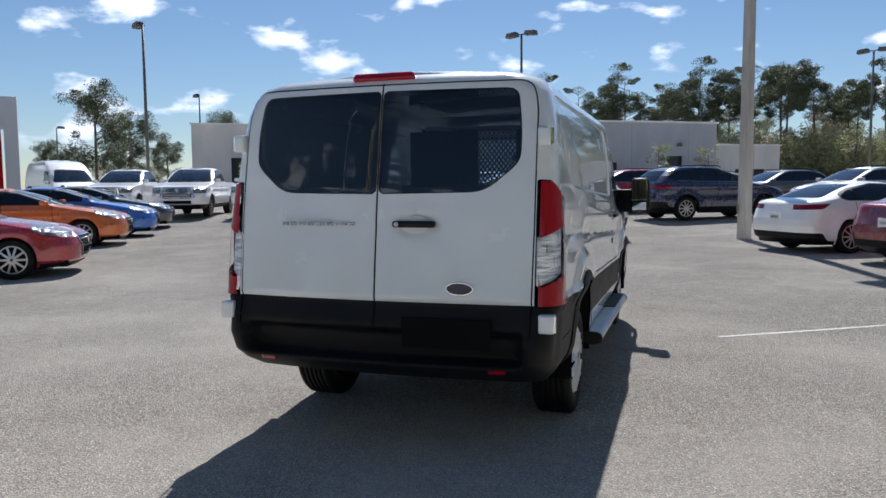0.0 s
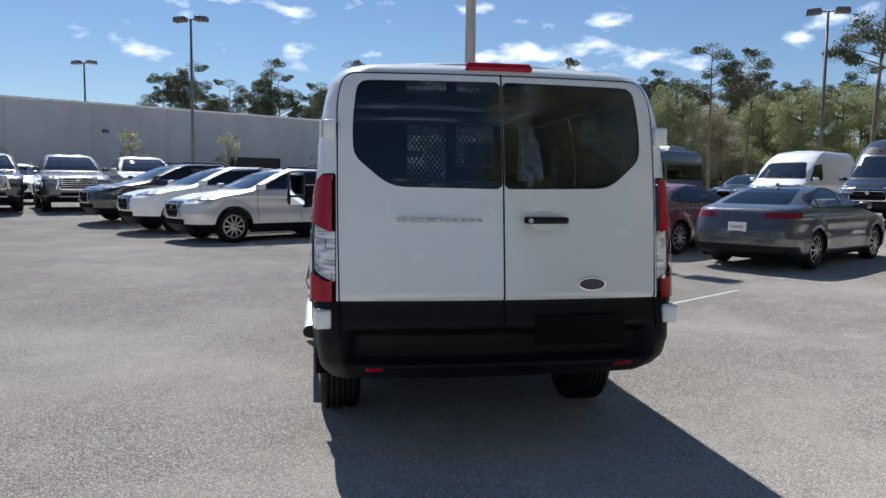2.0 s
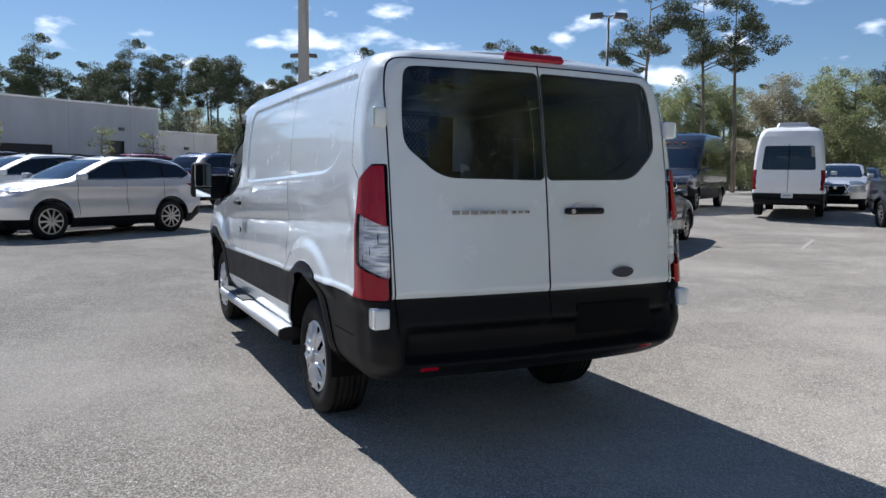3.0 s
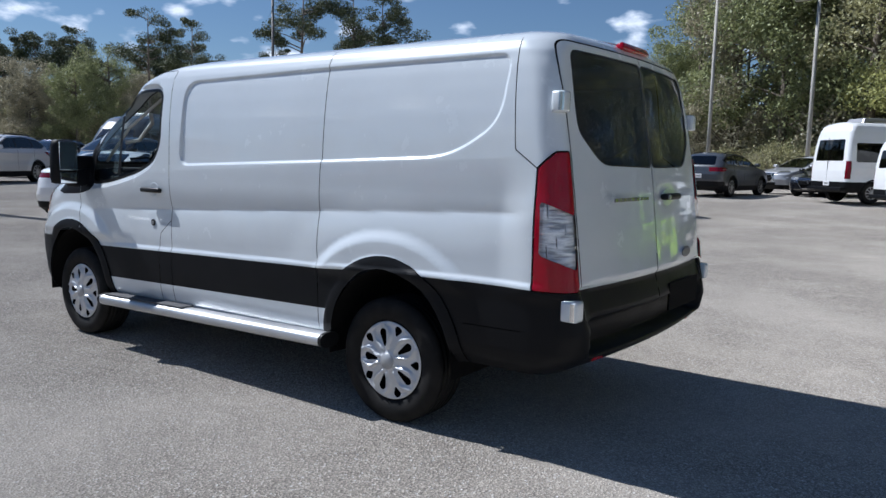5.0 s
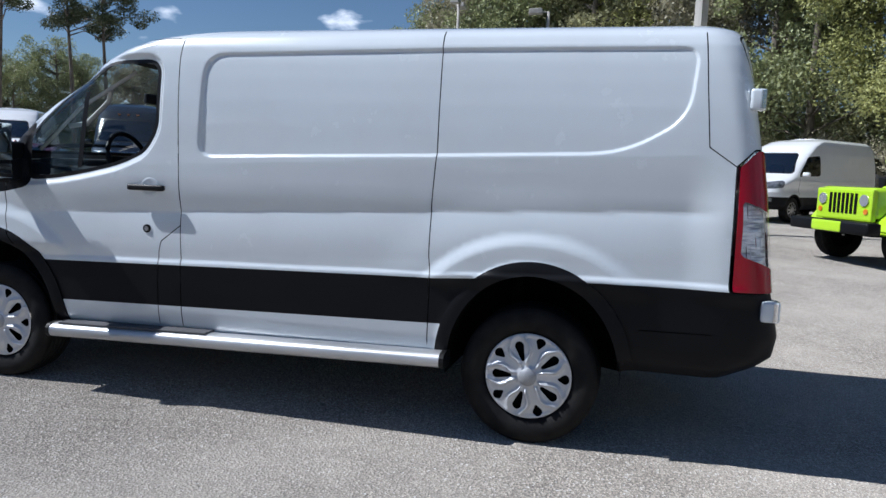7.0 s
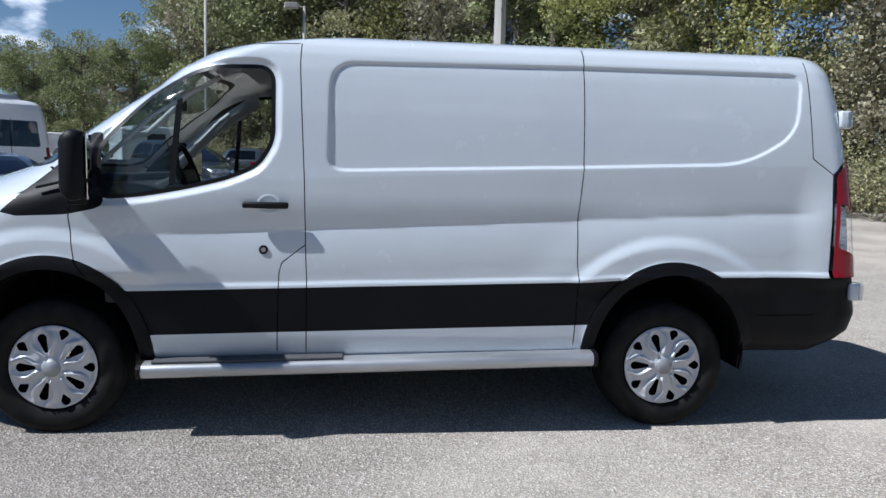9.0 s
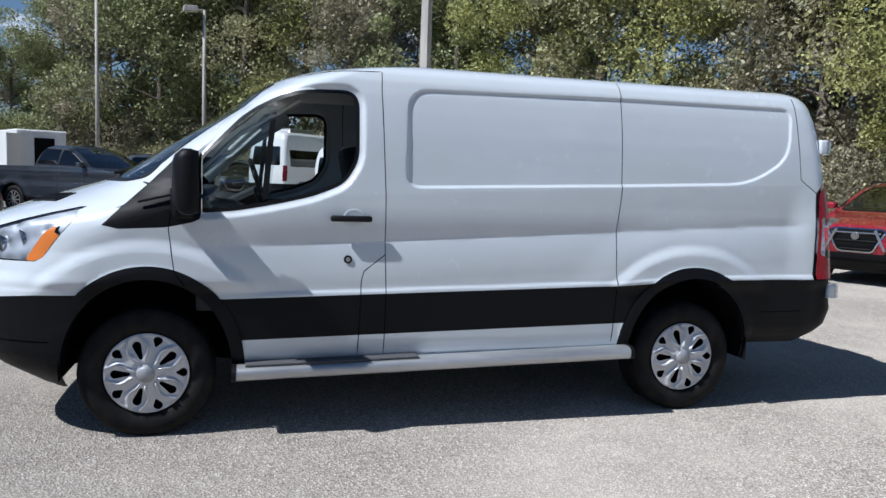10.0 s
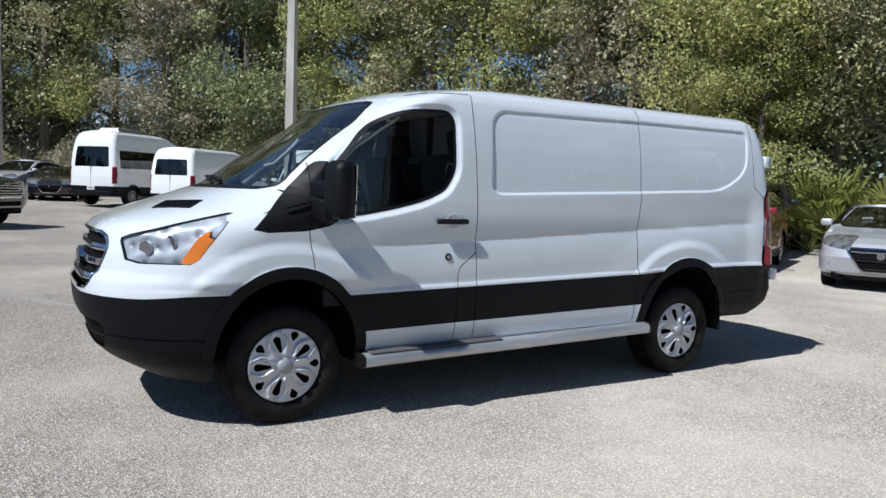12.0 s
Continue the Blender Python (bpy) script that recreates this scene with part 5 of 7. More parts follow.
def lattice(x0, x1, z0, z1, y, pitch, bar):
    """Expanded steel mesh: crossing flat strips over an upright area."""
    verts, faces = [], []

    def strip(a, b):
        d = (b - a).normalized()
        n = Vector((-d.z, 0, d.x)) * bar / 2
        for off in (0.0, 0.004):
            k = len(verts)
            verts.extend([(a + n + Vector((0, off, 0)))[:], (a - n + Vector((0, off, 0)))[:], (b - n + Vector((0, off, 0)))[:], (b + n + Vector((0, off, 0)))[:]])
            faces.append((k, k + 1, k + 2, k + 3))

    def inside(q):
        return x0 <= q.x <= x1 and z0 <= q.z <= z1

    nx, nz = int((x1 - x0) / pitch) + 1, int((z1 - z0) / (pitch * 1.3)) + 1
    for i in range(-1, nx + 1):
        for j in range(-1, nz + 1):
            p = Vector((x0 + i * pitch, y, z0 + j * pitch * 1.3))
            c = p + Vector((pitch / 2, 0, pitch * 0.65))
            for q in (p, p + Vector((pitch, 0, 0)), p + Vector((0, 0, pitch * 1.3)), p + Vector((pitch, 0, pitch * 1.3))):
                if inside((q + c) / 2):
                    strip(q, c)
    return verts, faces


def rear_skin(x, z):
    q = van_shell.v
    near = (np.abs(q[:, 0] - x) < 0.06) & (np.abs(q[:, 2] - z) < 0.04) & (q[:, 1] < -0.8)
    return q[near, 1].min()


def nose_skin(z):
    q = van_shell.v
    near = (np.abs(q[:, 0]) < 0.06) & (np.abs(q[:, 2] - z) < 0.04)
    return q[near, 1].max()


def front_skin(x, z):
    q = van_shell.v
    near = (np.abs(q[:, 0] - x) < 0.08) & (np.abs(q[:, 2] - z) < 0.03) & (q[:, 1] > 2.5)
    return (x, float(q[near, 1].mean()) + 0.012, z + 0.01)


def side_skin(y, z):
    q = van_shell.v
    near = (np.abs(q[:, 1] - y) < 0.05) & (np.abs(q[:, 2] - z) < 0.03) & (q[:, 0] > 0.7)
    return float(q[near, 0].mean())


def hood_at(x, y):
    q = van_shell.v
    near = q[(np.hypot(q[:, 0] - x, q[:, 1] - y) < 0.16) & (q[:, 2] > 1.0)]
    a = np.stack([near[:, 0] - x, near[:, 1] - y, np.ones(len(near))], 1)
    c = np.linalg.lstsq(a, near[:, 2], rcond=None)[0]
    return Vector((x, y, float(c[2]))), Vector((-float(c[0]), -float(c[1]), 1.0)).normalized()


def van_details():
    # underside, wheel wells, cargo floor
    part("underbody", box((1.66, 2.2, 0.22), (0, 1.65, 0.46), 0.05), M["gap"], van)
    part("chassis_rail_tray", box((1.1, 4.3, 0.16), (0, 1.6, 0.48), 0.04), M["gap"], van)
    part("floor_pan", box((1.94, 2.10, 0.10), (0, 1.66, 0.52), 0.02), M["gap"], van)
    part("rear_underbody", box((1.62, 0.60, 0.10), (0, -0.72, 0.52), 0.03), M["gap"], van)
    part("front_underbody", box((1.36, 0.72, 0.06), (0, 3.70, 0.42), 0.02), M["gap"], van)
    part("rear_axle", tube([(-0.72, 0, WHEEL_Z), (0.72, 0, WHEEL_Z)], 0.055, 8), M["gap"], van)
    part("cargo_floor", box((1.12, 2.75, 0.03), (0, 0.40, 0.66), 0.0), M["cargo"], van)
    for sx in (-1, 1):
        for fy in WHEEL_Y:
            verts, faces = [], []
            n = 26
            for k in range(n + 1):
                a = math.radians(-8 + 196 * k / n)
                for x, r in ((0.985, 0.475), (0.58, 0.475), (0.58, 0.02)):
                    verts.append((sx * x, fy - 0.01 + 0.94 * r * math.cos(a), 0.40 + 1.01 * r * math.sin(a)))
            for k in range(n):
                for j in range(2):
                    faces.append((3 * k + j, 3 * k + j + 1, 3 * k + 3 + j + 1, 3 * k + 3 + j))
            mesh_object("wheel_well", verts, faces, M["gap"], van)
            part("suspension", tube([(sx * 0.66, fy + 0.10, 0.34), (sx * 0.62, fy + 0.12, 0.85)], 0.035, 8), M["gap"], van)
        part("mud_flap", box((0.18, 0.012, 0.10), (sx * 0.88, -0.46, 0.52), 0.004), M["trim"], van)
        # running board
        path = [(sx * 1.000, 2.84, 0.358), (sx * 1.000, 1.6, 0.388), (sx * 1.000, 0.43, 0.416)]
        bm = bmesh.new()
        prof = [(0.074 * math.copysign(abs(math.cos(t)) ** 0.75, math.cos(t)), 0.042 * math.copysign(abs(math.sin(t)) ** 0.75, math.sin(t))) for t in np.linspace(0, 2 * math.pi, 20, endpoint=False)]
        rings = [[bm.verts.new((q[0] + a, q[1], q[2] + b)) for a, b in prof] for q in path]
        for r0, r1 in zip(rings, rings[1:]):
            for k in range(20):
                bm.faces.new((r0[k], r0[(k + 1) % 20], r1[(k + 1) % 20], r1[k]))
        board = part("running_board", bm, M["alu"], van, "brushed aluminium running board", True)
        for q, dy in ((path[0], 0.012), (path[-1], -0.012)):
            bm = bmesh.new()
            ra = [bm.verts.new((q[0] + a * 1.04, q[1] - dy, q[2] + b * 1.08)) for a, b in prof]
            rb = [bm.verts.new((q[0] + a * 1.04, q[1] + dy, q[2] + b * 1.08)) for a, b in prof]
            for k in range(20):
                bm.faces.new((ra[k], ra[(k + 1) % 20], rb[(k + 1) % 20], rb[k]))
            bm.faces.new(ra)
            bm.faces.new(rb)
            part("end_cap", bm, M["trim"], board)
        part("step_pad", box((0.10, 0.98, 0.012), (sx * 1.000, 2.29, 0.4165), 0.004, (-1.4, 0, 0)), M["step_pad"], board, "dark ribbed step pad")
        for k in range(3):
            y = 0.75 + 0.9 * k
            part("board_bracket", box((0.22, 0.05, 0.03), (sx * 0.92, y, 0.40 - 0.012 * k), 0.005), M["trim"], board)
        # mirror
        mirror = new("door_mirror")
        mirror.parent = van
        mirror.matrix_basis = pose(sx * 1.185, 3.05, 1.405, 0, 0, sx * -12)
        mirror["label"] = "tall black door mirror"
        bm = box((0.205, 0.12, 0.335), (sx * -0.005, 0.03, 0.005), 0.045)
        for vert in bm.verts:
            if vert.co.z > 0.1:
                vert.co.x *= 0.88
            if vert.co.y > 0.05:
                vert.co.x *= 0.82
                vert.co.z *= 0.88
        part("housing", bm, M["clad"], mirror, smooth=True)
        part("mirror_glass", box((0.155, 0.006, 0.21), (0, -0.036, 0.05), 0.002), M["mirror"], mirror)
        part("lower_mirror_glass", box((0.145, 0.006, 0.08), (0, -0.036, -0.115), 0.002), M["mirror"], mirror)
        part("upper_arm", box((0.20, 0.08, 0.11), (sx * -0.16, 0.03, 0.0), 0.02), M["clad"], mirror, smooth=True)
        part("lower_arm", box((0.22, 0.10, 0.13), (sx * -0.17, 0.03, -0.11), 0.015, (0, sx * 8, 0)), M["clad"], mirror, smooth=True)
        # front door furniture
        handle = part("door_handle", box((0.030, 0.235, 0.034), (sx * (side_skin(2.19, 1.23) + 0.019), 2.205, 1.226), 0.012), M["trim"], van, "black door handle", True)
        skin = side_skin(2.19, 1.23)
        bm = bmesh.new()
        rings = []
        for rr, dd in ((1.0, 0.001), (0.90, 0.004), (0.72, 0.0022), (0.4, 0.001), (0.02, 0.001)):
            rings.append([bm.verts.new((sx * (skin + dd), 2.19 + 0.062 * rr * math.cos(q), 1.23 + 0.056 * rr * math.sin(q))) for q in np.linspace(0, 2 * math.pi, 28, endpoint=False)])
        for r0, r1 in zip(rings, rings[1:]):
            for k in range(28):
                bm.faces.new((r0[k], r0[(k + 1) % 28], r1[(k + 1) % 28], r1[k]))
        part("handle_pocket", bm, M["van_shade"], van, smooth=True)
        lock_x = side_skin(2.218, 0.992)
        lock = part("door_lock", tube([(sx * (lock_x - 0.03), 2.218, 0.992), (sx * (lock_x + 0.006), 2.218, 0.992)], 0.024, 16), M["trim"], van, "black round lock")
        part("lock_barrel", tube([(sx * (lock_x + 0.005), 2.218, 0.992), (sx * (lock_x + 0.009), 2.218, 0.992)], 0.013, 12), M["alloy"], lock)
        # rear hinges and reflectors
        for z, w in ((1.765, 0.10), (0.790, 0.10)):
            y = -0.995 if z > 1 else -1.115
            hx = 0.912 if z > 1 else 0.948
            hinge = part("door_hinge", box((0.07 if z > 1 else 0.085, 0.07 if z > 1 else 0.085, w), (sx * hx, y, z), 0.014), M["van_white"], van, "white painted door hinge", True)
            part("hinge_pin", tube([(sx * (hx + 0.036), y - 0.02, z - w * 0.42), (sx * (hx + 0.036), y - 0.02, z + w * 0.42)], 0.014, 8), M["chrome"], hinge)
        part("bumper_reflector", box((0.095, 0.014, 0.032), (sx * 0.684, rear_skin(0.684, 0.52) + 0.022, 0.522), 0.006, (30, 0, sx * 4)), M["red_lens"], van, "red bumper reflector")
        part("wiper", tube([front_skin(sx * 0.10 - 0.25, 1.43), front_skin(sx * 0.10 + 0.05, 1.455), front_skin(sx * 0.10 + 0.40, 1.46)], 0.011, 6), M["trim"], van)
        for yk, zk in ((3.27, 1.235), (3.21, 1.325)):
            part("mirror_plate_louvre", box((0.014, 0.26, 0.014), (sx * 0.994, yk, zk), 0.005, (-14, 0, 0)), M["trim"], van)
        spot, up = hood_at(sx * 0.53, 3.84)
        turn = up.to_track_quat('Z', 'Y').to_matrix().to_4x4()
        vent = box((0.29, 0.125, 0.008), (0, 0, 0.002), 0.003)
        bmesh.ops.transform(vent, matrix=Matrix.Translation(spot) @ turn @ Matrix.Rotation(radians(-8 * sx), 4, 'Z'), verts=vent.verts)
        vent = part("hood_vent", vent, M["trim"], van, "black slatted hood vent")
        for k in range(5):
            slat = box((0.26, 0.008, 0.006), (0, -0.044 + 0.022 * k, 0.008), 0.0)
            bmesh.ops.transform(slat, matrix=Matrix.Translation(spot) @ turn @ Matrix.Rotation(radians(-8 * sx), 4, 'Z'), verts=slat.verts)
            part("vent_slat", slat, M["clad"], vent)
        for yk, zk, rk in ((4.07, 1.045, 0.046), (3.955, 1.075, 0.050)):
            q = van_shell.v
            near = (np.abs(q[:, 1] - yk) < 0.04) & (np.abs(q[:, 2] - zk) < 0.03) & (q[:, 0] > 0.4)
            n = Vector((sx * 0.60, 0.80, 0.0))
            c = Vector((sx * float(q[near, 0].mean()), yk, zk)) - n * 0.012
            bowl = part("lamp_bowl", tube([c - n * 0.03, c - n * 0.004, c - n * 0.004, c - n * 0.02], [rk, rk, rk * 0.86, rk * 0.8], 24), M["chrome"], van, smooth=False)
            part("lamp_bulb", tube([c - n * 0.028, c - n * 0.012, c - n * 0.006], [rk * 0.72, rk * 0.60, rk * 0.2], 20), M["clear_lens"], bowl, smooth=True)
    # brake light, plate recess, handle, badge and lettering of the rear
    part("high_brake_light", box((0.375, 0.055, 0.042), (-0.006, -0.955, 2.118), 0.012, (-20, 0, 0), (0.94, 0.8)), M["red_lens"], van, "red high brake light", True)
    part("plate_recess", box((0.50, 0.012, 0.165), (0.414, rear_skin(0.3, 0.775) + 0.003, 0.720), 0.006), M["gap"], van, "dark empty number plate recess")
    part("rear_handle", box((0.242, 0.045, 0.036), (0.227, -1.142, 1.302), 0.015), M["trim"], van, "black rear door handle", True)
    oval(0.013, 0.013, 0.01, (0.135, -1.168, 1.302), M["alloy"], "handle_lock", van, n=12)
    oval(0.085, 0.050, 0.008, (0.230, -1.118, 1.298), M["van_shade"], "handle_pocket", van)
    oval(0.076, 0.0345, 0.012, (0.486, rear_skin(0.486, 0.96) - 0.003, 0.961), M["chrome"], "badge_rim", van, "chrome oval badge rim", 28)
    oval(0.071, 0.030, 0.014, (0.486, rear_skin(0.486, 0.96) - 0.005, 0.961), M["blue_badge"], "badge", van, "dark blue oval badge", 28)
    oval(0.030, 0.034, 0.010, (0.065, -1.150, 0.820), M["trim"], "rear_lock", van, n=14)
    x = -0.575
    for k, w in enumerate((0.046, 0.046, 0.048, 0.046, 0.042, 0.012, 0.046, 0.0, 0.034, 0.034, 0.034)):
        if w:
            part("letter_bar", box((w - 0.006, 0.006, 0.020 if k < 8 else 0.016), (x + w / 2, -1.139, 1.300), 0.002), M["chrome_dark"], van)
        x += (w or 0.006) + 0.006
    # oval emblem on the grille
    oval(0.13, 0.055, 0.024, (0, nose_skin(0.95) + 0.004, 0.95), M["chrome"], "emblem_rim", van, n=28)
    oval(0.115, 0.044, 0.028, (0, nose_skin(0.95) + 0.006, 0.95), M["blue_badge"], "emblem", van, n=28)

    # cab interior
    part("dashboard", box((1.74, 0.46, 0.34), (0, 3.02, 1.16), 0.09, (10, 0, 0)), M["inner"], van, smooth=True)
    part("dash_top", box((1.60, 0.42, 0.10), (0, 3.20, 1.31), 0.04, (-4, 0, 0)), M["inner"], van, smooth=True)
    part("cab_floor", box((1.80, 1.0, 0.05), (0, 2.25, 0.70), 0.0), M["inner"], van)
    part("headliner", box((1.36, 0.82, 0.03), (0, 2.06, 2.03), 0.01), M["liner"], van, "grey headliner")
    for sx in (-1, 1):
        seat = new("seat")
        seat.parent = van
        seat.matrix_basis = pose(sx * 0.50, 2.18, 0.0)
        part("cushion", box((0.52, 0.52, 0.16), (0, 0.05, 1.00), 0.05, (4, 0, 0)), M["seat"], seat, smooth=True)
        part("backrest", box((0.50, 0.16, 0.66), (0, -0.22, 1.36), 0.06, (-12, 0, 0), (0.86, 1)), M["seat"], seat, smooth=True)
        part("headrest", box((0.27, 0.10, 0.20), (0, -0.32, 1.77), 0.04, (-10, 0, 0)), M["seat"], seat, smooth=True)
        part("pedestal", box((0.44, 0.44, 0.26), (0, 0, 0.80), 0.03), M["inner"], seat)
        part("door_liner", box((0.05, 0.98, 0.58), (sx * 0.885, 2.56, 0.98), 0.02), M["inner"], van)
        part("pillar_trim", tube([(sx * 0.83, 3.08, 1.42), (sx * 0.79, 2.82, 1.68), (sx * 0.72, 2.48, 1.90)], 0.05 if sx > 0 else 0.012, 8), M["liner"], van, "", True)
        part("grab_handle", tube([(sx * 0.76, 2.93, 1.57), (sx * 0.67, 2.88, 1.59), (sx * 0.64, 2.74, 1.73), (sx * 0.69, 2.68, 1.79)], 0.016, 8), M["liner"], van, smooth=True)
    wheel = tube([(-0.50 + 0.19 * math.cos(a), 2.70 + 0.06 * math.sin(a) * 1.0, 1.36 + 0.18 * math.sin(a)) for a in np.linspace(0, 2 * math.pi, 29)], 0.016, 8, False)
    part("steering_wheel", wheel, M["trim"], van, "dark steering wheel", True)
    part("steering_hub", box((0.34, 0.05, 0.09), (-0.50, 2.71, 1.35), 0.02, (-18, 0, 0)), M["trim"], van)
    part("steering_column", tube([(-0.50, 2.72, 1.35), (-0.50, 2.98, 1.22)], 0.045, 10), M["inner"], van)
    part("inside_mirror", box((0.24, 0.03, 0.07), (0, 2.86, 1.80), 0.012), M["inner"], van)
    # steel partition behind the seats
    Y = 1.72
    for x0, x1, z0, z1 in ((-0.93, 0.93, 0.68, 1.52), (-0.72, 0.72, 2.01, 2.03), (-0.84, -0.18, 1.52, 2.01), (0.17, 0.26, 1.52, 2.01), (0.60, 0.84, 1.52, 2.01), (0.26, 0.60, 1.52, 1.64)):
        part("partition_panel", box((x1 - x0, 0.025, z1 - z0), ((x0 + x1) / 2, Y, (z0 + z1) / 2), 0.004), M["part_steel"], van)
    for x0, x1, z0 in ((-0.18, 0.17, 1.52), (0.26, 0.60, 1.64)):
        v, f = lattice(x0, x1, z0, 2.01, Y, 0.042, 0.011)
        o = mesh_object("expanded_steel_mesh", v, f, M["mesh"], van, "grey expanded steel mesh", False)
        o["kind"] = "stuff"
    part("shelf_upright", box((0.05, 0.05, 1.1), (0.80, 0.55, 1.22), 0.008), M["mesh"], van)


M["mirror"] = Mat("mirror_silver", (0.85, 0.86, 0.87), 0.03, 1.0).m
M["van_shade"] = M["van_white"]
M["chrome_dark"] = Mat("dark_chrome", (0.30, 0.30, 0.32), 0.25, 0.9).m
M["step_pad"] = plastic("dark_step_pad", (0.07, 0.07, 0.075), 0.85, 120)
M["liner"] = plastic("grey_headliner", (0.60, 0.60, 0.58), 0.9, 400)
M["part_steel"] = plastic("dark_steel_partition", (0.03, 0.03, 0.034), 0.5, 200)
van_details()

# painted bay lines
for sx_, sy_, sl_ in ((6.2, 5.7, 4.6), (4.9, 8.3, 3.0), (3.4, 10.9, 3.0), (10.8, 5.9, 2.4), (-0.6, 17.6, 4.0), (1.96, 2.84, 3.6), (1.2, 15.2, 3.0)):
    stripe(sx_, sy_, sl_, 0.06)


# ---- the other cars of the lot ----
SEDAN = dict(
    table=[(0.18, -2.30, 2.22, 0.82, 0.40, 0.30, 0.62, 0.42), (0.30, -2.45, 2.35, 0.90, 0.40, 0.30, 0.64, 0.46), (0.55, -2.50, 2.41, 0.925, 0.38, 0.28, 0.66, 0.50),
           (0.68, -2.49, 2.38, 0.92, 0.38, 0.30, 0.68, 0.52), (0.78, -2.46, 2.26, 0.915, 0.38, 0.32, 0.72, 0.52), (0.86, -2.44, 2.02, 0.905, 0.38, 0.34, 0.78, 0.48),
           (0.93, -2.42, 1.62, 0.895, 0.38, 0.36, 0.80, 0.42), (0.98, -2.41, 1.25, 0.885, 0.38, 0.36, 0.78, 0.36), (1.02, -2.38, 1.00, 0.875, 0.40, 0.36, 0.74, 0.30),
           (1.06, -2.24, 0.88, 0.862, 0.45, 0.36, 0.70, 0.26), (1.10, -1.98, 0.76, 0.845, 0.48, 0.34, 0.66, 0.24), (1.20, -1.70, 0.50, 0.79, 0.42, 0.30, 0.60, 0.24),
           (1.30, -1.40, 0.20, 0.715, 0.38, 0.28, 0.54, 0.24), (1.37, -1.12, -0.06, 0.64, 0.36, 0.28, 0.50, 0.24), (1.41, -0.85, -0.30, 0.55, 0.34, 0.28, 0.44, 0.24)],
    axles=(-1.41, 1.41), r=0.335, tw=0.225, rim=0.235, win=[(0.78, 1.065), (-0.02, 1.325), (-0.75, 1.365), (-1.42, 1.245), (-1.66, 1.13), (-1.5, 1.075)], pillars=(-0.32, -1.32),
    ws=[(-0.72, 1.045), (-0.50, 1.375), (0.50, 1.375), (0.72, 1.045)], ws_y=-0.15, rw=[(-0.62, 1.10), (-0.47, 1.37), (0.47, 1.37), (0.62, 1.10)], rw_y=-0.85,
    head=[(2.5, 0.645), (2.5, 0.775), (1.62, 0.925), (1.80, 0.76)], tail=[(-2.6, 0.865), (-2.6, 0.965), (-1.90, 0.995), (-2.12, 0.885)], tail_x=0.42,
    grille=[(-0.50, 0.70), (-0.26, 0.34), (0.26, 0.34), (0.50, 0.70)], low=0.26, plate_z=0.72, mirror=(0.90, 0.62, 1.04), handles=((-0.10, 0.90), (-1.12, 0.92)))
SUV = dict(
    table=[(0.22, -2.20, 2.18, 0.86, 0.36, 0.26, 0.62, 0.40), (0.40, -2.38, 2.36, 0.93, 0.36, 0.26, 0.64, 0.44), (0.65, -2.42, 2.42, 0.95, 0.34, 0.26, 0.66, 0.46),
           (0.85, -2.42, 2.40, 0.945, 0.34, 0.26, 0.68, 0.48), (0.96, -2.40, 2.24, 0.938, 0.34, 0.28, 0.74, 0.48), (1.04, -2.39, 1.92, 0.93, 0.34, 0.30, 0.80, 0.44),
           (1.10, -2.38, 1.52, 0.92, 0.34, 0.30, 0.80, 0.40), (1.15, -2.36, 1.18, 0.91, 0.34, 0.30, 0.76, 0.34), (1.22, -2.30, 0.98, 0.89, 0.36, 0.30, 0.70, 0.28),
           (1.38, -2.15, 0.64, 0.83, 0.36, 0.30, 0.64, 0.26), (1.52, -1.98, 0.32, 0.755, 0.36, 0.30, 0.58, 0.26), (1.61, -1.80, 0.04, 0.69, 0.36, 0.30, 0.52, 0.26), (1.655, -1.52, -0.26, 0.61, 0.34, 0.28, 0.46, 0.26)],
    axles=(-1.41, 1.41), r=0.365, tw=0.235, rim=0.255, win=[(0.84, 1.20), (0.06, 1.52), (-0.9, 1.58), (-1.75, 1.48), (-2.02, 1.36), (-1.75, 1.24)], pillars=(-0.30, -1.25),
    ws=[(-0.74, 1.19), (-0.56, 1.60), (0.56, 1.60), (0.74, 1.19)], ws_y=0.0, rw=[(-0.62, 1.20), (-0.50, 1.55), (0.50, 1.55), (0.62, 1.20)], rw_y=-1.7,
    head=[(2.6, 0.86), (2.6, 0.945), (1.80, 1.045), (1.98, 0.93)], tail=[(-2.6, 0.95), (-2.6, 1.12), (-1.85, 1.10), (-2.1, 0.96)], tail_x=0.42,
    grille=[(-0.42, 0.90), (-0.25, 0.56), (0.25, 0.56), (0.42, 0.90)], low=0.42, plate_z=0.78, mirror=(0.94, 0.78, 1.20), handles=((-0.06, 1.02), (-1.06, 1.04)))
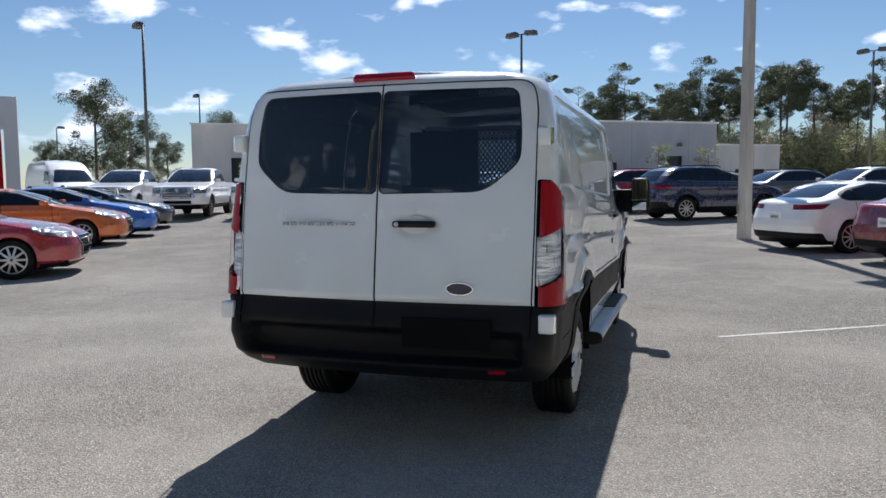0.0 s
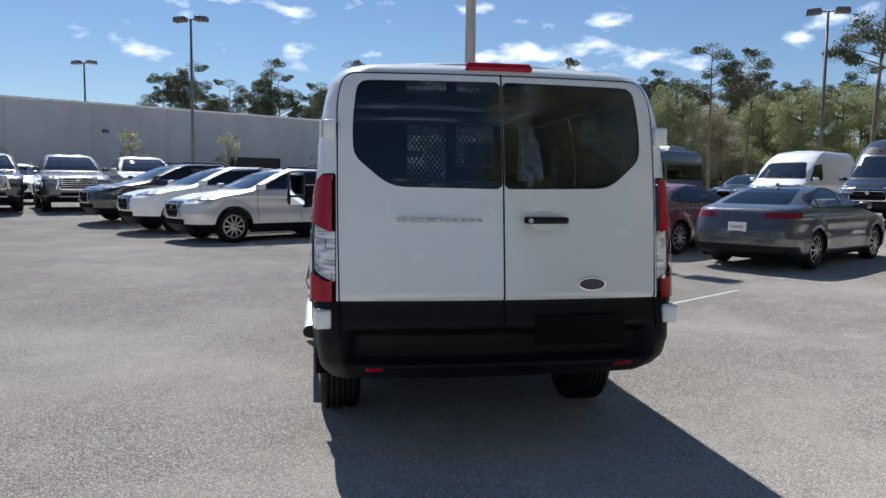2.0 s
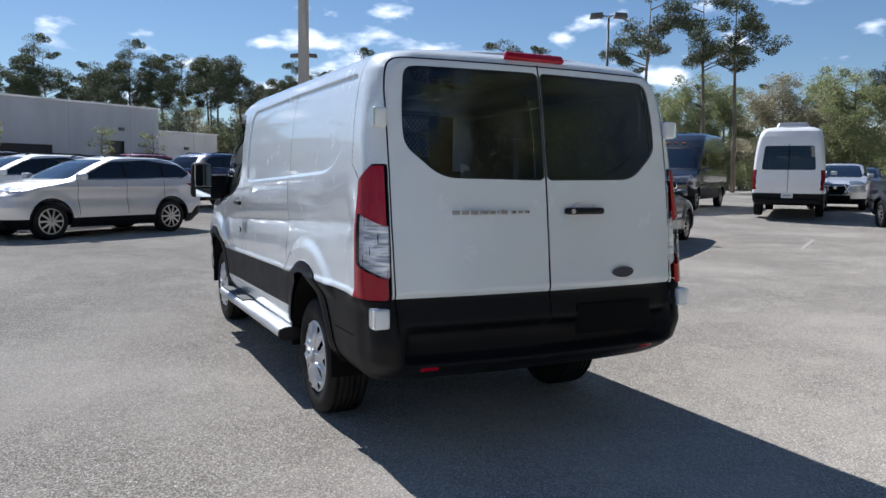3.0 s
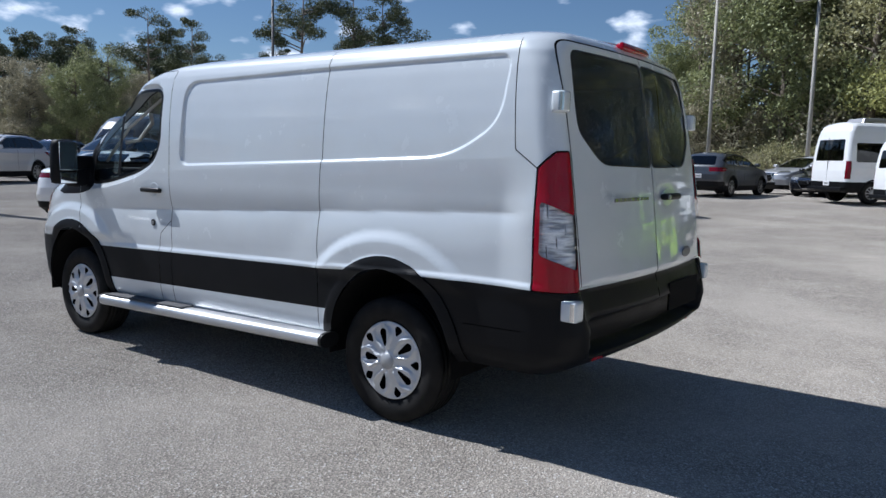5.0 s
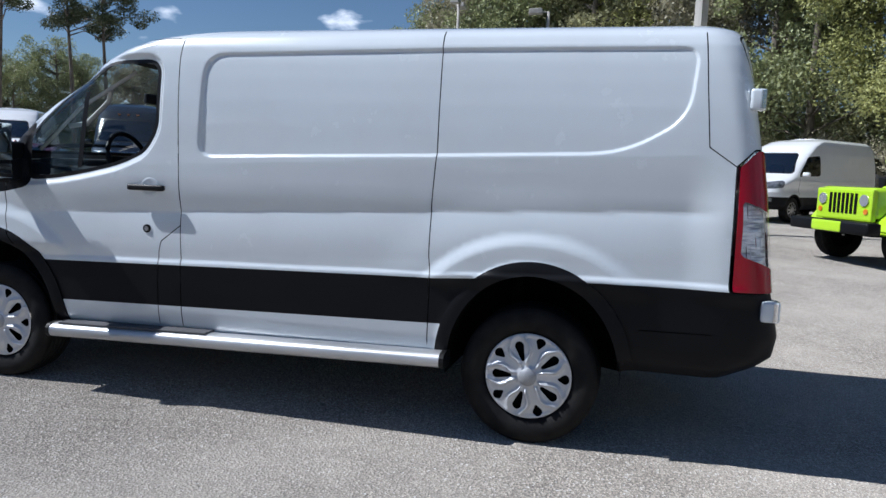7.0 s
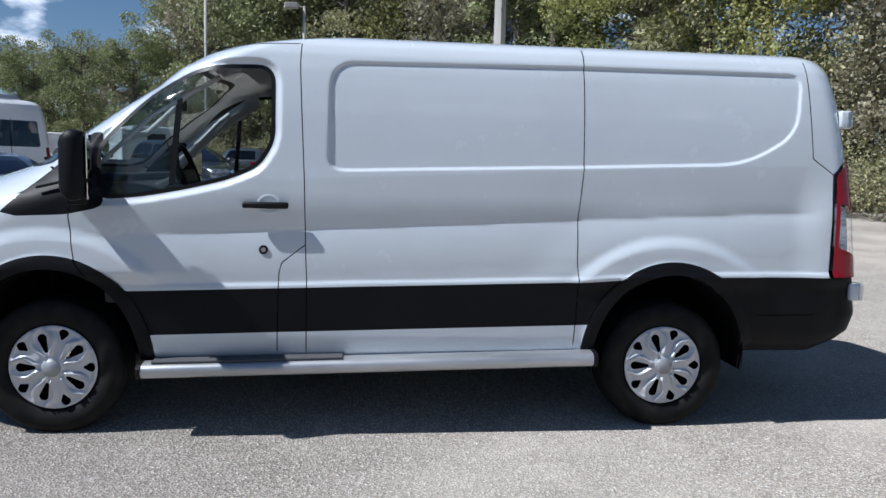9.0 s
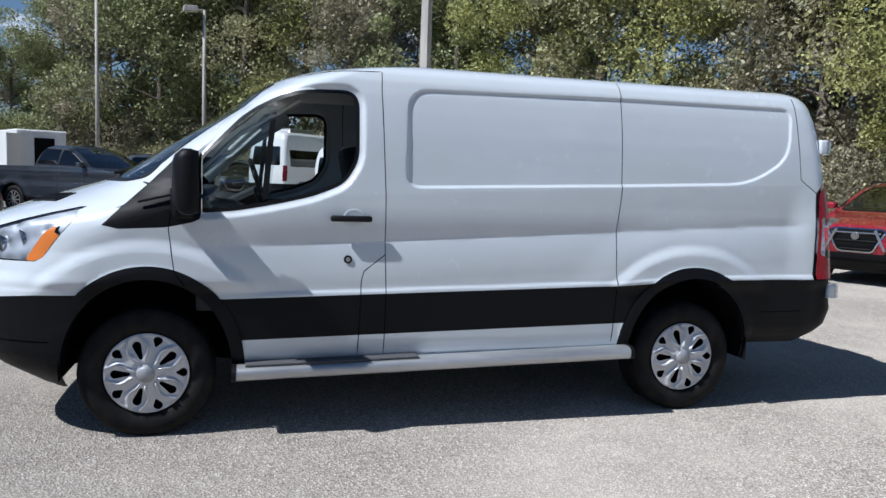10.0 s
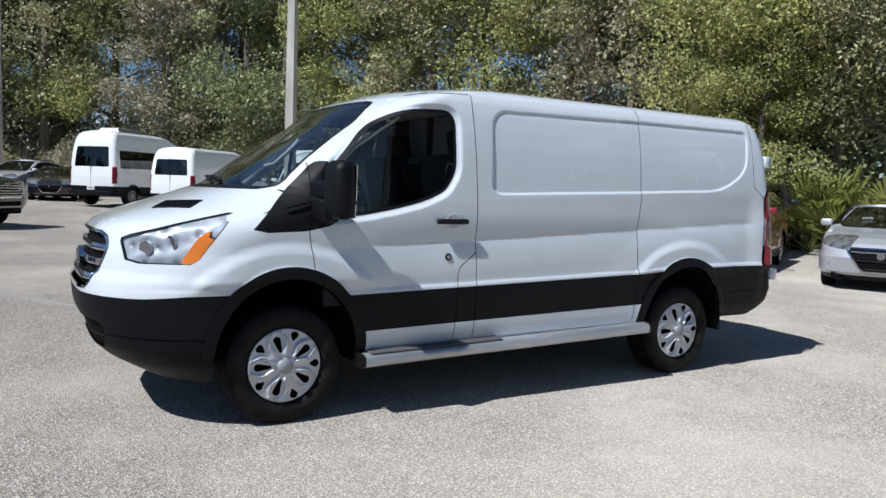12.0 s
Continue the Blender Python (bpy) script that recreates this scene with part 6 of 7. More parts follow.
PICKUP = dict(
    table=[(0.36, -2.78, 2.70, 0.90, 0.14, 0.12, 0.52, 0.30), (0.55, -2.92, 2.86, 0.985, 0.14, 0.12, 0.52, 0.32), (0.80, -2.94, 2.90, 1.01, 0.12, 0.12, 0.52, 0.32),
           (1.05, -2.94, 2.88, 1.01, 0.12, 0.12, 0.54, 0.34), (1.14, -2.93, 2.74, 1.005, 0.12, 0.12, 0.62, 0.36), (1.20, -2.93, 2.40, 1.00, 0.12, 0.12, 0.70, 0.36), (1.26, -2.93, 1.85, 0.99, 0.12, 0.12, 0.74, 0.34),
           (1.31, -2.93, 1.38, 0.98, 0.12, 0.12, 0.72, 0.28), (1.335, -2.92, 1.22, 0.975, 0.12, 0.12, 0.70, 0.26), (1.34, -1.04, 1.20, 0.97, 0.10, 0.12, 0.70, 0.26), (1.50, -1.00, 0.98, 0.92, 0.10, 0.12, 0.66, 0.24),
           (1.70, -0.93, 0.62, 0.84, 0.12, 0.12, 0.62, 0.24), (1.84, -0.82, 0.26, 0.75, 0.14, 0.14, 0.58, 0.24), (1.90, -0.66, 0.02, 0.66, 0.14, 0.16, 0.5, 0.24)],
    axles=(-1.78, 1.78), r=0.40, tw=0.27, rim=0.255, win=[(0.98, 1.37), (0.22, 1.78), (-0.76, 1.82), (-0.86, 1.40)], pillars=(-0.05,),
    ws=[(-0.84, 1.36), (-0.64, 1.83), (0.64, 1.83), (0.84, 1.36)], ws_y=0.1, rw=[(-0.62, 1.42), (-0.58, 1.78), (0.58, 1.78), (0.62, 1.42)], rw_y=-0.7,
    head=[(3.0, 0.90), (3.0, 1.13), (2.40, 1.15), (2.52, 0.92)], tail=[(-3.1, 0.92), (-3.1, 1.28), (-2.72, 1.28), (-2.72, 0.92)], tail_x=0.80,
    grille=[(-0.60, 1.13), (-0.50, 0.74), (0.50, 0.74), (0.60, 1.13)], low=0.50, plate_z=0.70, mirror=(1.02, 0.92, 1.36), handles=((0.05, 1.16), (-0.80, 1.16)))
HIGH_VAN = dict(
    table=[(0.36, -2.82, 2.62, 0.92, 0.14, 0.14, 0.66, 0.40), (0.50, -2.93, 2.82, 0.98, 0.14, 0.14, 0.68, 0.46), (0.85, -2.95, 2.90, 1.00, 0.14, 0.14, 0.70, 0.52), (1.08, -2.95, 2.82, 1.00, 0.14, 0.14, 0.72, 0.56),
           (1.20, -2.94, 2.60, 1.00, 0.14, 0.14, 0.78, 0.60), (1.32, -2.93, 2.26, 0.995, 0.14, 0.14, 0.82, 0.54), (1.42, -2.92, 2.05, 0.99, 0.14, 0.14, 0.82, 0.42), (1.80, -2.89, 1.70, 0.965, 0.14, 0.14, 0.78, 0.36),
           (2.15, -2.85, 1.34, 0.925, 0.14, 0.15, 0.74, 0.34), (2.42, -2.80, 0.98, 0.88, 0.16, 0.16, 0.70, 0.36), (2.58, -2.74, 0.66, 0.83, 0.2, 0.2, 0.64, 0.38), (2.66, -2.66, 0.34, 0.75, 0.22, 0.2, 0.58, 0.38), (2.70, -2.55, 0.0, 0.64, 0.22, 0.2, 0.5, 0.36)],
    axles=(-1.95, 1.95), r=0.36, tw=0.235, rim=0.215, win=[(1.70, 1.34), (1.22, 1.96), (0.62, 2.02), (0.60, 1.38)], pillars=(),
    ws=[(-0.86, 1.42), (-0.66, 2.10), (0.66, 2.10), (0.86, 1.42)], ws_y=0.6, rw=[(-0.74, 1.42), (-0.68, 2.14), (0.68, 2.14), (0.74, 1.42)], rw_y=-2.6,
    head=[(3.0, 0.92), (3.0, 1.08), (2.32, 1.20), (2.45, 0.98)], tail=[(-3.1, 0.82), (-3.1, 1.42), (-2.76, 1.42), (-2.76, 0.82)], tail_x=0.88,
    grille=[(-0.46, 1.06), (-0.52, 0.74), (0.52, 0.74), (0.46, 1.06)], low=0.72, plate_z=0.66, mirror=(1.10, 1.62, 1.34), handles=((0.72, 1.20),),
    long_win=[(0.40, 1.38), (0.40, 2.02), (-2.60, 2.02), (-2.60, 1.38)])
LOW_VAN = dict(HIGH_VAN)
LOW_VAN["table"] = [(z if z < 1.5 else 1.5 + (z - 1.5) * 0.80, *rest) for z, *rest in HIGH_VAN["table"]]
for key in ("win", "ws", "rw"):
    LOW_VAN[key] = [(a, b if b < 1.5 else 1.5 + (b - 1.5) * 0.80) for a, b in HIGH_VAN[key]]


def car_prototype(name, spec, paint_mat, label, category, long_windows=False, solid_rear=False, roof_unit=False, tinted="dark_glass"):
    car = thing(name, label, category, group="parked vehicles")
    tab = np.array(spec["table"])
    width = lambda z: np.interp(z, tab[:, 0], tab[:, 3])
    zs = np.unique(np.concatenate([np.linspace(tab[0, 0], tab[-1, 0], 54), tab[:, 0]]))
    s = ring_shell(spec["table"], zs, n_side=84, n_face=18, n_corner=10, crown=0.03, bow=(0.05, 0.06))
    v = s.v
    ratio = np.abs(v[:, 0]) / np.maximum(width(v[:, 2]), 0.05)
    belt = spec["win"][0][1]
    crease = np.exp(-((v[:, 2] - (belt - 0.16)) / 0.035) ** 2) * 0.012 - 0.022 * np.exp(-((v[:, 2] - (belt - 0.42)) / 0.12) ** 2)
    for ya in spec["axles"]:
        rr = np.hypot(v[:, 1] - ya, v[:, 2] - spec["r"])
        crease = crease + 0.03 * smoothstep(spec["r"] * 1.75, spec["r"] * 1.25, rr)
    v[:, 0] += np.sign(v[:, 0]) * crease * smoothstep(0.8, 0.95, ratio) * (v[:, 2] < belt)
    side = lambda c: np.abs(c[:, 0]) > 0.84 * width(c[:, 2])
    mid = lambda c: np.abs(c[:, 0]) < 0.90 * width(c[:, 2])
    s.cut(lambda q: q[:, 2] - spec["low"] - (0.16 * smoothstep(-1.95, -2.15, q[:, 1]) if category in ("sedan", "suv") else 0.0), "trim", None, ("body",))
    for ya in spec["axles"]:
        s.cut(lambda q: np.hypot(q[:, 1] - ya, q[:, 2] - spec["r"]) - spec["r"] * 1.25, "arch", side)
        s.cut(lambda q: np.hypot(q[:, 1] - ya, q[:, 2] - spec["r"]) - spec["r"] * 1.14, "open", side)
    s.drop("open")
    win = rounded(spec["win"], 0.06)
    s.cut(lambda q: signed(q[:, 1:3], win) - 0.03, "gasket", side, ("body",))
    s.cut(side_points(win), "window", side, ("gasket",))
    for yp in spec["pillars"]:
        s.cut(lambda q: np.abs(q[:, 1] - yp) - 0.035, "gasket", side, ("window",))
    if long_windows:
        lw = rounded(spec["long_win"], 0.06)
        s.cut(side_points(lw), "window", side, ("body",))
    ws = rounded(spec["ws"], 0.06)
    s.cut(lambda q: signed(q[:, [0, 2]], ws) - 0.03, "gasket", lambda c: mid(c) & (c[:, 1] > spec["ws_y"]), ("body",))
    s.cut(front_points(ws), "windscreen", lambda c: mid(c) & (c[:, 1] > spec["ws_y"]), ("gasket",))
    if not solid_rear:
        rw = rounded(spec["rw"], 0.06)
        s.cut(front_points(rw), "rear_window", lambda c: mid(c) & (c[:, 1] < spec["rw_y"]), ("body",))
    s.cut(side_points(rounded(spec["head"], 0.02)), "headlight", lambda c: (c[:, 1] > 1.2) & (np.abs(c[:, 0]) > 0.40), ("body",))
    s.cut(side_points(rounded(spec["tail"], 0.02)), "tail_light", lambda c: (c[:, 1] < -1.5) & (np.abs(c[:, 0]) > spec["tail_x"]), ("body",))
    gr = rounded(spec["grille"], 0.05)
    s.cut(lambda q: signed(q[:, [0, 2]], gr) - 0.024, "grille_frame", lambda c: c[:, 1] > 1.4, ("body", "trim"))
    s.cut(front_points(gr), "grille", lambda c: c[:, 1] > 1.4, ("grille_frame",))
    for yp in (*spec["pillars"], spec["win"][0][0] - 0.02):
        s.groove([(yp, belt - 0.03), (yp + 0.02, belt - 0.35), (yp - 0.02, spec["low"] + 0.05)], [1, 2], 0.006, "door_gap", side, ("body",))
    s.build("body", "body", paint_mat, car)
    s.build("door_gap", "door_gap", M["gap"], car)["kind"] = "stuff"
    s.build("trim", "lower_trim", M["clad"], car)
    for ya in spec["axles"]:
        for sx in (-1, 1):
            s.build("arch", "wheel_arch_trim", M["clad"] if category != "sedan" else paint_mat, car, where=lambda c: c[0] * sx > 0 and abs(c[1] - ya) < 1.0)
    s.build("gasket", "window_frame", M["trim"], car)["kind"] = "stuff"
    s.build("windscreen", "windscreen", M["car_glass"], car)
    s.build("rear_window", "rear_window", M[tinted], car)
    s.build("grille_frame", "grille_frame", M["chrome"], car, shift=lambda q: q + np.array((0, 0.012, 0)))
    s.build("grille", "grille", M["gap"], car, shift=lambda q: q + np.array((0, 0.004, 0)))
    front = tab[:, 2].max()
    bars = 6 if category == "pickup" else 3
    for k in range(bars):
        top, foot = spec["grille"][0][1], spec["grille"][1][1]
        zg = top - 0.05 - k * (top - foot - 0.08) / max(bars - 1, 1)
        wide = 2 * np.interp(zg, (foot, top), (abs(spec["grille"][1][0]), abs(spec["grille"][0][0]))) - 0.06
        part("grille_bar", box((wide, 0.03, 0.026), (0, float(np.interp(zg, tab[:, 0], tab[:, 2])) + 0.0, zg), 0.008), M["chrome"] if k == 0 or category == "pickup" else M["trim"], car)
    if category == "pickup":
        part("bumper_intake", box((1.00, 0.05, 0.11), (0, 2.855, 0.585), 0.02), M["gap"], car)
        part("skid_plate", box((1.10, 0.05, 0.05), (0, 2.855, 0.505), 0.015), M["alloy"], car)
        for sx in (-1, 1):
            part("grille_post", box((0.07, 0.05, 0.40), (sx * 0.57, 2.875, 0.93), 0.015, (0, sx * -12, 0)), M["chrome"], car)
    if category == "suv":
        for sx in (-1, 1):
            part("fog_recess", box((0.16, 0.10, 0.15), (sx * 0.70, 2.23, 0.62), 0.03, (0, 0, sx * -30)), M["gap"], car)
            part("grille_strake", box((0.045, 0.03, 0.36), (sx * 0.36, 2.425, 0.74), 0.012, (0, sx * -26, 0)), M["chrome"], car)
            part("window_line", tube([(sx * (float(width(1.21)) + 0.004), 0.80, 1.19), (sx * (float(width(1.23)) + 0.004), -0.6, 1.205), (sx * (float(width(1.25)) + 0.004), -1.72, 1.228)], 0.009, 6), M["chrome"], car)
        part("lower_grille", box((0.95, 0.05, 0.12), (0, 2.375, 0.47), 0.03), M["gap"], car)
    if category == "sedan":
        for sx in (-1, 1):
            part("fog_recess", box((0.20, 0.10, 0.10), (sx * 0.66, 2.20, 0.46), 0.02, (0, 0, sx * -26)), M["gap"], car)
            part("fog_lamp", box((0.07, 0.02, 0.035), (sx * 0.66, 2.258, 0.50), 0.008, (0, 0, sx * -26)), M["amber_lens"], car)
        part("windscreen_card", box((0.17, 0.003, 0.10), (0.30, 0.60, 1.165), 0.0, (-62, 0, 0)), M["plate"], car)
    part("emblem", tube([(0, front - 0.02, spec["grille"][0][1] - 0.10), (0, front + 0.015, spec["grille"][0][1] - 0.10)], 0.06, 14), M["chrome"], car)
    for sx in (-1, 1):
        on = lambda c: c[0] * sx > 0
        s.build("window", "side_window", M[tinted], car, where=on)
        s.build("headlight", "headlight", M["car_lamp"], car, where=on)
        s.build("tail_light", "tail_light", M["car_red"], car, where=on)
        mx, my, mz = spec["mirror"]
        part("mirror", box((0.20, 0.16, 0.13), (sx * (mx + 0.05), my, mz + 0.04), 0.04, (0, 0, sx * -10)), paint_mat, car, smooth=True)
        for hy, hz in spec["handles"]:
            part("door_handle", box((0.03, 0.19, 0.028), (sx * (float(width(hz)) + 0.006), hy, hz), 0.01), paint_mat, car, smooth=True)
        for ya in spec["axles"]:
            make_wheel("wheel", spec["r"], spec["tw"], spec["rim"], spokes(10, 0.24, 0.91, 0.085, 0.07), M["alloy"], lambda q: -0.03 * (1 - q), car,
                       (sx * (tab[:, 3].max() - spec["tw"] / 2 - 0.015), ya, spec["r"]), sx > 0, 0.012)
    rear = tab[:, 1].min()
    part("number_plate", box((0.32, 0.012, 0.16), (0, float(np.interp(spec["plate_z"], tab[:, 0], tab[:, 1])) - 0.008, spec["plate_z"]), 0.003), M["plate"], car)
    part("plate_bar", box((0.22, 0.004, 0.05), (0, float(np.interp(spec["plate_z"], tab[:, 0], tab[:, 1])) - 0.016, spec["plate_z"]), 0.0), M["alloy"], car)
    zb = spec["low"] * 0.8
    part("underbody", box((tab[:, 3].max() * 1.55, (front - rear) * 0.92, 0.16), (0, (front + rear) / 2, max(zb, 0.26)), 0.03), M["gap"], car)
    part("cabin_floor", box((tab[:, 3].max() * 1.6, (spec["win"][0][0] - spec["win"][-2][0]) * 1.0, 0.05), (0, (spec["win"][0][0] + spec["win"][-2][0]) / 2, belt - 0.16), 0.0), M["inner"], car)
    for sx in (-1, 1):
        part("seat_back", box((0.46, 0.14, 0.56), (sx * 0.38, spec["win"][0][0] - 1.1, belt + 0.06), 0.06, (-12, 0, 0)), M["seat"], car, smooth=True)
    if category == "sedan":
        part("antenna_fin", box((0.04, 0.16, 0.06), (0, -1.0, 1.445), 0.012, taper=(0.5, 0.4)), paint_mat, car)
    if category == "suv":
        for sx in (-1, 1):
            part("roof_rail", tube([(sx * 0.60, 0.0, 1.655), (sx * 0.62, -0.15, 1.70), (sx * 0.62, -1.35, 1.69), (sx * 0.60, -1.5, 1.65)], 0.018, 6), M["trim"], car)
    if roof_unit:
        part("roof_air_conditioner", box((0.95, 1.5, 0.17), (0, -1.35, 2.80), 0.05, taper=(0.85, 0.85)), M["alloy"], car, "low grey roof air conditioner")
    if category == "van":
        z1 = spec["rw"][1][1]
        part("rear_door_gap", box((0.012, 0.012, z1 - 0.5), (0, rear + 0.006, (z1 + 0.6) / 2), 0), M["gap"], car)
        part("rear_step", box((1.8, 0.16, 0.12), (0, rear - 0.02, 0.48), 0.02), M["clad"], car)
    return car


M["car_glass"] = glass("car_windscreen", (0.42, 0.48, 0.48), 1.0, 2.5)


M["car_red"] = lens("dark_red_lens", (0.16, 0.0, 0.008), 0.06, 0.5)
M["car_lamp"] = lamp_inside("car_lamp", (0.24, 0.25, 0.27), 11.0, 0.03)
M["car_lamp"].node_tree.nodes["Principled BSDF"].inputs["Coat Weight"].default_value = 1.0


def repaint(car, old, new_mat):
    for o in (car, *car.children_recursive):
        for slot in o.material_slots:
            if slot.material == old:
                slot.link = 'OBJECT'
                slot.material = new_mat


def at_lot(x, y, az, lift=0.0):
    """A vehicle whose middle stands at x, y and whose nose points along the azimuth az (degrees from +y towards +x)."""
    return Matrix.Translation((x, y, float(gz(x, y)) + lift)) @ Matrix.Rotation(radians(-az), 4, 'Z')


PROTO_CAR = {
    "sedan": (car_prototype("sedan", SEDAN, M["white"], "white four-door sedan parked in its bay", "sedan"), M["white"]),
    "suv": (car_prototype("suv", SUV, M["silver"], "silver crossover parked in its bay", "suv"), M["silver"]),
    "pickup": (car_prototype("pickup_truck", PICKUP, M["white"], "white crew-cab pickup with chrome grille", "pickup"), M["white"]),
    "high_van": (car_prototype("passenger_van", HIGH_VAN, M["white"], "white high-roof passenger van with dark side windows", "van", True, False, True), M["white"]),
    "cargo": (car_prototype("parked_cargo_van", LOW_VAN, M["white"], "white cargo van with black lower trim", "van"), M["white"]),
}
first = set()


def park(kind, x, y, az, color, label):
    proto, base = PROTO_CAR[kind]
    if kind not in first:
        first.add(kind)
        proto.matrix_basis = at_lot(x, y, az)
        car = proto
        if M[color] is not base:
            raise ValueError("park the first " + kind + " in its own colour")
    else:
        car = copy_thing(proto, at_lot(x, y, az))
        if M[color] is not base:
            repaint(car, base, M[color])
    tagged(car, label)
    return car


AZ = math.degrees(math.atan2(HEAD.x, HEAD.y))


def from_rear(x, y, az, back):
    """The middle of a car whose rear axle's middle is at x, y."""
    a = radians(az)
    return x + math.sin(a) * back, y + math.cos(a) * back


# row beside the near pole: sedans seen from behind
cx, cy = from_rear(4.3, 12.3, AZ, 1.41)
park("sedan", cx, cy, AZ, "white", "white four-door sedan parked nose-in beside the concrete pole")
cx, cy = from_rear(5.75, 9.85, AZ, 1.41)
park("sedan", cx, cy, AZ, "darkred", "dark red four-door sedan parked nose-in between two others")
cx, cy = from_rear(7.0, 7.35, AZ, 1.41)
park("sedan", cx, cy, AZ, "grey", "blue-grey four-door sedan parked at the end of its row")
# crossovers facing the aisle
park("suv", -2.1, 13.6, AZ + 180, "silver", "silver crossover parked at the aisle, its nose towards the lane")
park("suv", -3.7, 16.0, AZ + 180, "white", "white crossover parked in the aisle row")
park("suv", -5.3, 18.4, AZ + 180, "black", "black crossover parked in the aisle row")
cx, cy = from_rear(1.2, 20.3, AZ, 1.41)
park("suv", cx, cy, AZ, "navy", "dark blue crossover parked beyond the concrete pole")


def from_nose(x, y, az, ahead):
    """The middle of a car whose nose is at x, y."""
    q = radians(az)
    return x - math.sin(q) * ahead, y - math.cos(q) * ahead


# row of sedans across the lane
for (nx, ny, col, lab) in ((-8.6, 5.9, "red", "metallic red sedan with chrome-edged grille"), (-11.8, 10.8, "orange", "orange sedan in the row across the lane"),
                           (-13.1, 13.5, "blue", "bright blue sedan in the row across the lane"), (-14.8, 16.4, "grey", "grey sedan in the row across the lane")):
    cx, cy = from_nose(nx, ny, AZ, 2.4)
    park("sedan", cx, cy, AZ, col, lab)
# pickups across the far end of the lane
for (nx, ny, col, lab) in ((-16.2, 18.4, "white", "white crew-cab pickup with chrome grille"), (-13.2, 19.0, "white", "white crew-cab pickup facing the lane"), (-10.8, 19.6, "black", "black crew-cab pickup facing the lane"),
                           (-8.5, 20.6, "grey", "dark grey crew-cab pickup facing the lane"), (-6.4, 22.0, "white", "white crew-cab pickup at the end of the truck row"), (-20.6, 19.6, "white", "white pickup parked further down the row")):
    cx, cy = from_nose(nx, ny, 158, 2.9)
    park("pickup", cx, cy, 158, col, lab)
park("suv", -17.2, 28.0, 158, "white", "white crossover parked behind the trucks")
park("suv", -13.6, 29.5, 158, "white", "white crossover parked behind the trucks")
park("cargo", -27.5, 24.5, 120, "white", "white van parked at the far end of the lane")
# high vans ahead and to the right
cx, cy = from_nose(16.8, 11.3, 54 + 180, 2.95)
park("high_van", cx, cy, 54, "white", "white high-roof passenger van with a roof air conditioner")
park("high_van", 27.24, -0.05, 136, "white", "white high-roof passenger van standing before the trees").scale = (1.02, 1.02, 1.02)
black_van = park("high_van", 17.6, 16.5, AZ + 180, "black", "black high-roof passenger van with three amber roof lamps")
for o in list(black_van.children):
    if o.name.startswith("roof_air"):
        bpy.data.objects.remove(o)
for k in (-0.28, 0.0, 0.28):
    part("marker_lamp", box((0.09, 0.05, 0.035), (k, 1.17, 2.30), 0.01), M["amber_lens"], black_van)
park("high_van", 14.0, 27.0, AZ + 180, "grey", "dark grey high-roof van in the far row")
park("cargo", 23.98, -2.2, 139, "white", "white cargo van beside the passenger van").scale = (0.93, 0.93, 0.93)
park("cargo", 20.8, -5.2, -50, "white", "white cargo van facing the lane with black bumper")
park("cargo", 26.6, -7.6, 128, "white", "white cargo van parked behind the other van")
# far right
park("suv", 23.5, 14.5, AZ + 180, "silver", "silver crossover facing the lane beyond the vans")
park("suv", 27.3, 6.2, 98, "grey", "dark purple-grey crossover standing in the lane")
park("suv", 32.8, 4.2, -60, "silver", "pale crossover parked under the trees")
park("sedan", 31.0, 2.9, -80, "black", "black sedan parked under the trees")
park("pickup", 17.4, 7.0, -141, "slate", "dark slate-grey crew-cab pickup standing across the lane")
park("suv", 29.5, 14.0, -120, "white", "white crossover parked by the trailers")
park("suv", 5.68, -8.67, -28, "red", "bright red crossover with its nose to the van")
park("pickup", 8.4, -13.2, -28, "black", "black pickup behind the red crossover")
park("sedan", 2.74, -9.5, -28, "silver", "silver sedan with dark mesh grille facing the lane")
# filler rows further along
for x, y, kd, col, lab in ((10.0, 21.5, "suv", "black", "black crossover in the far row"), (7.6, 25.6, "suv", "silver", "silver crossover in the far row"), (5.2, 29.6, "suv", "grey", "grey crossover in the far row"),
                           (17.4, 21.2, "cargo", "white", "white van in the far row"), (2.4, 33.6, "suv", "white", "white crossover in the far row"), (12.8, 32.0, "suv", "navy", "navy crossover in the last row"),
                           (19.0, 27.4, "suv", "black", "black crossover in the last row"), (-1.0, 24.5, "suv", "red", "red crossover behind the aisle row"), (31.0, 19.0, "suv", "grey", "grey crossover at the lot's edge")):
    park(kd, x, y, AZ + 180, col, lab)
# cars behind the walker, seen in the van's glass
for x, y, kd, col, lab in ((-9.5, -19.0, "suv", "white", "white crossover parked on the open side of the lot"), (-6.2, -20.0, "pickup", "white", "white pickup parked on the open side of the lot"), (-14.0, -18.0, "sedan", "silver", "silver sedan parked on the open side of the lot")):
    park(kd, x, y, -10, col, lab)
light_pole(-7.0, -15.5, 10.5, 0.17, 0.11, (90, 270), M["concrete"], "thick pale concrete light pole on the open side of the lot", True)


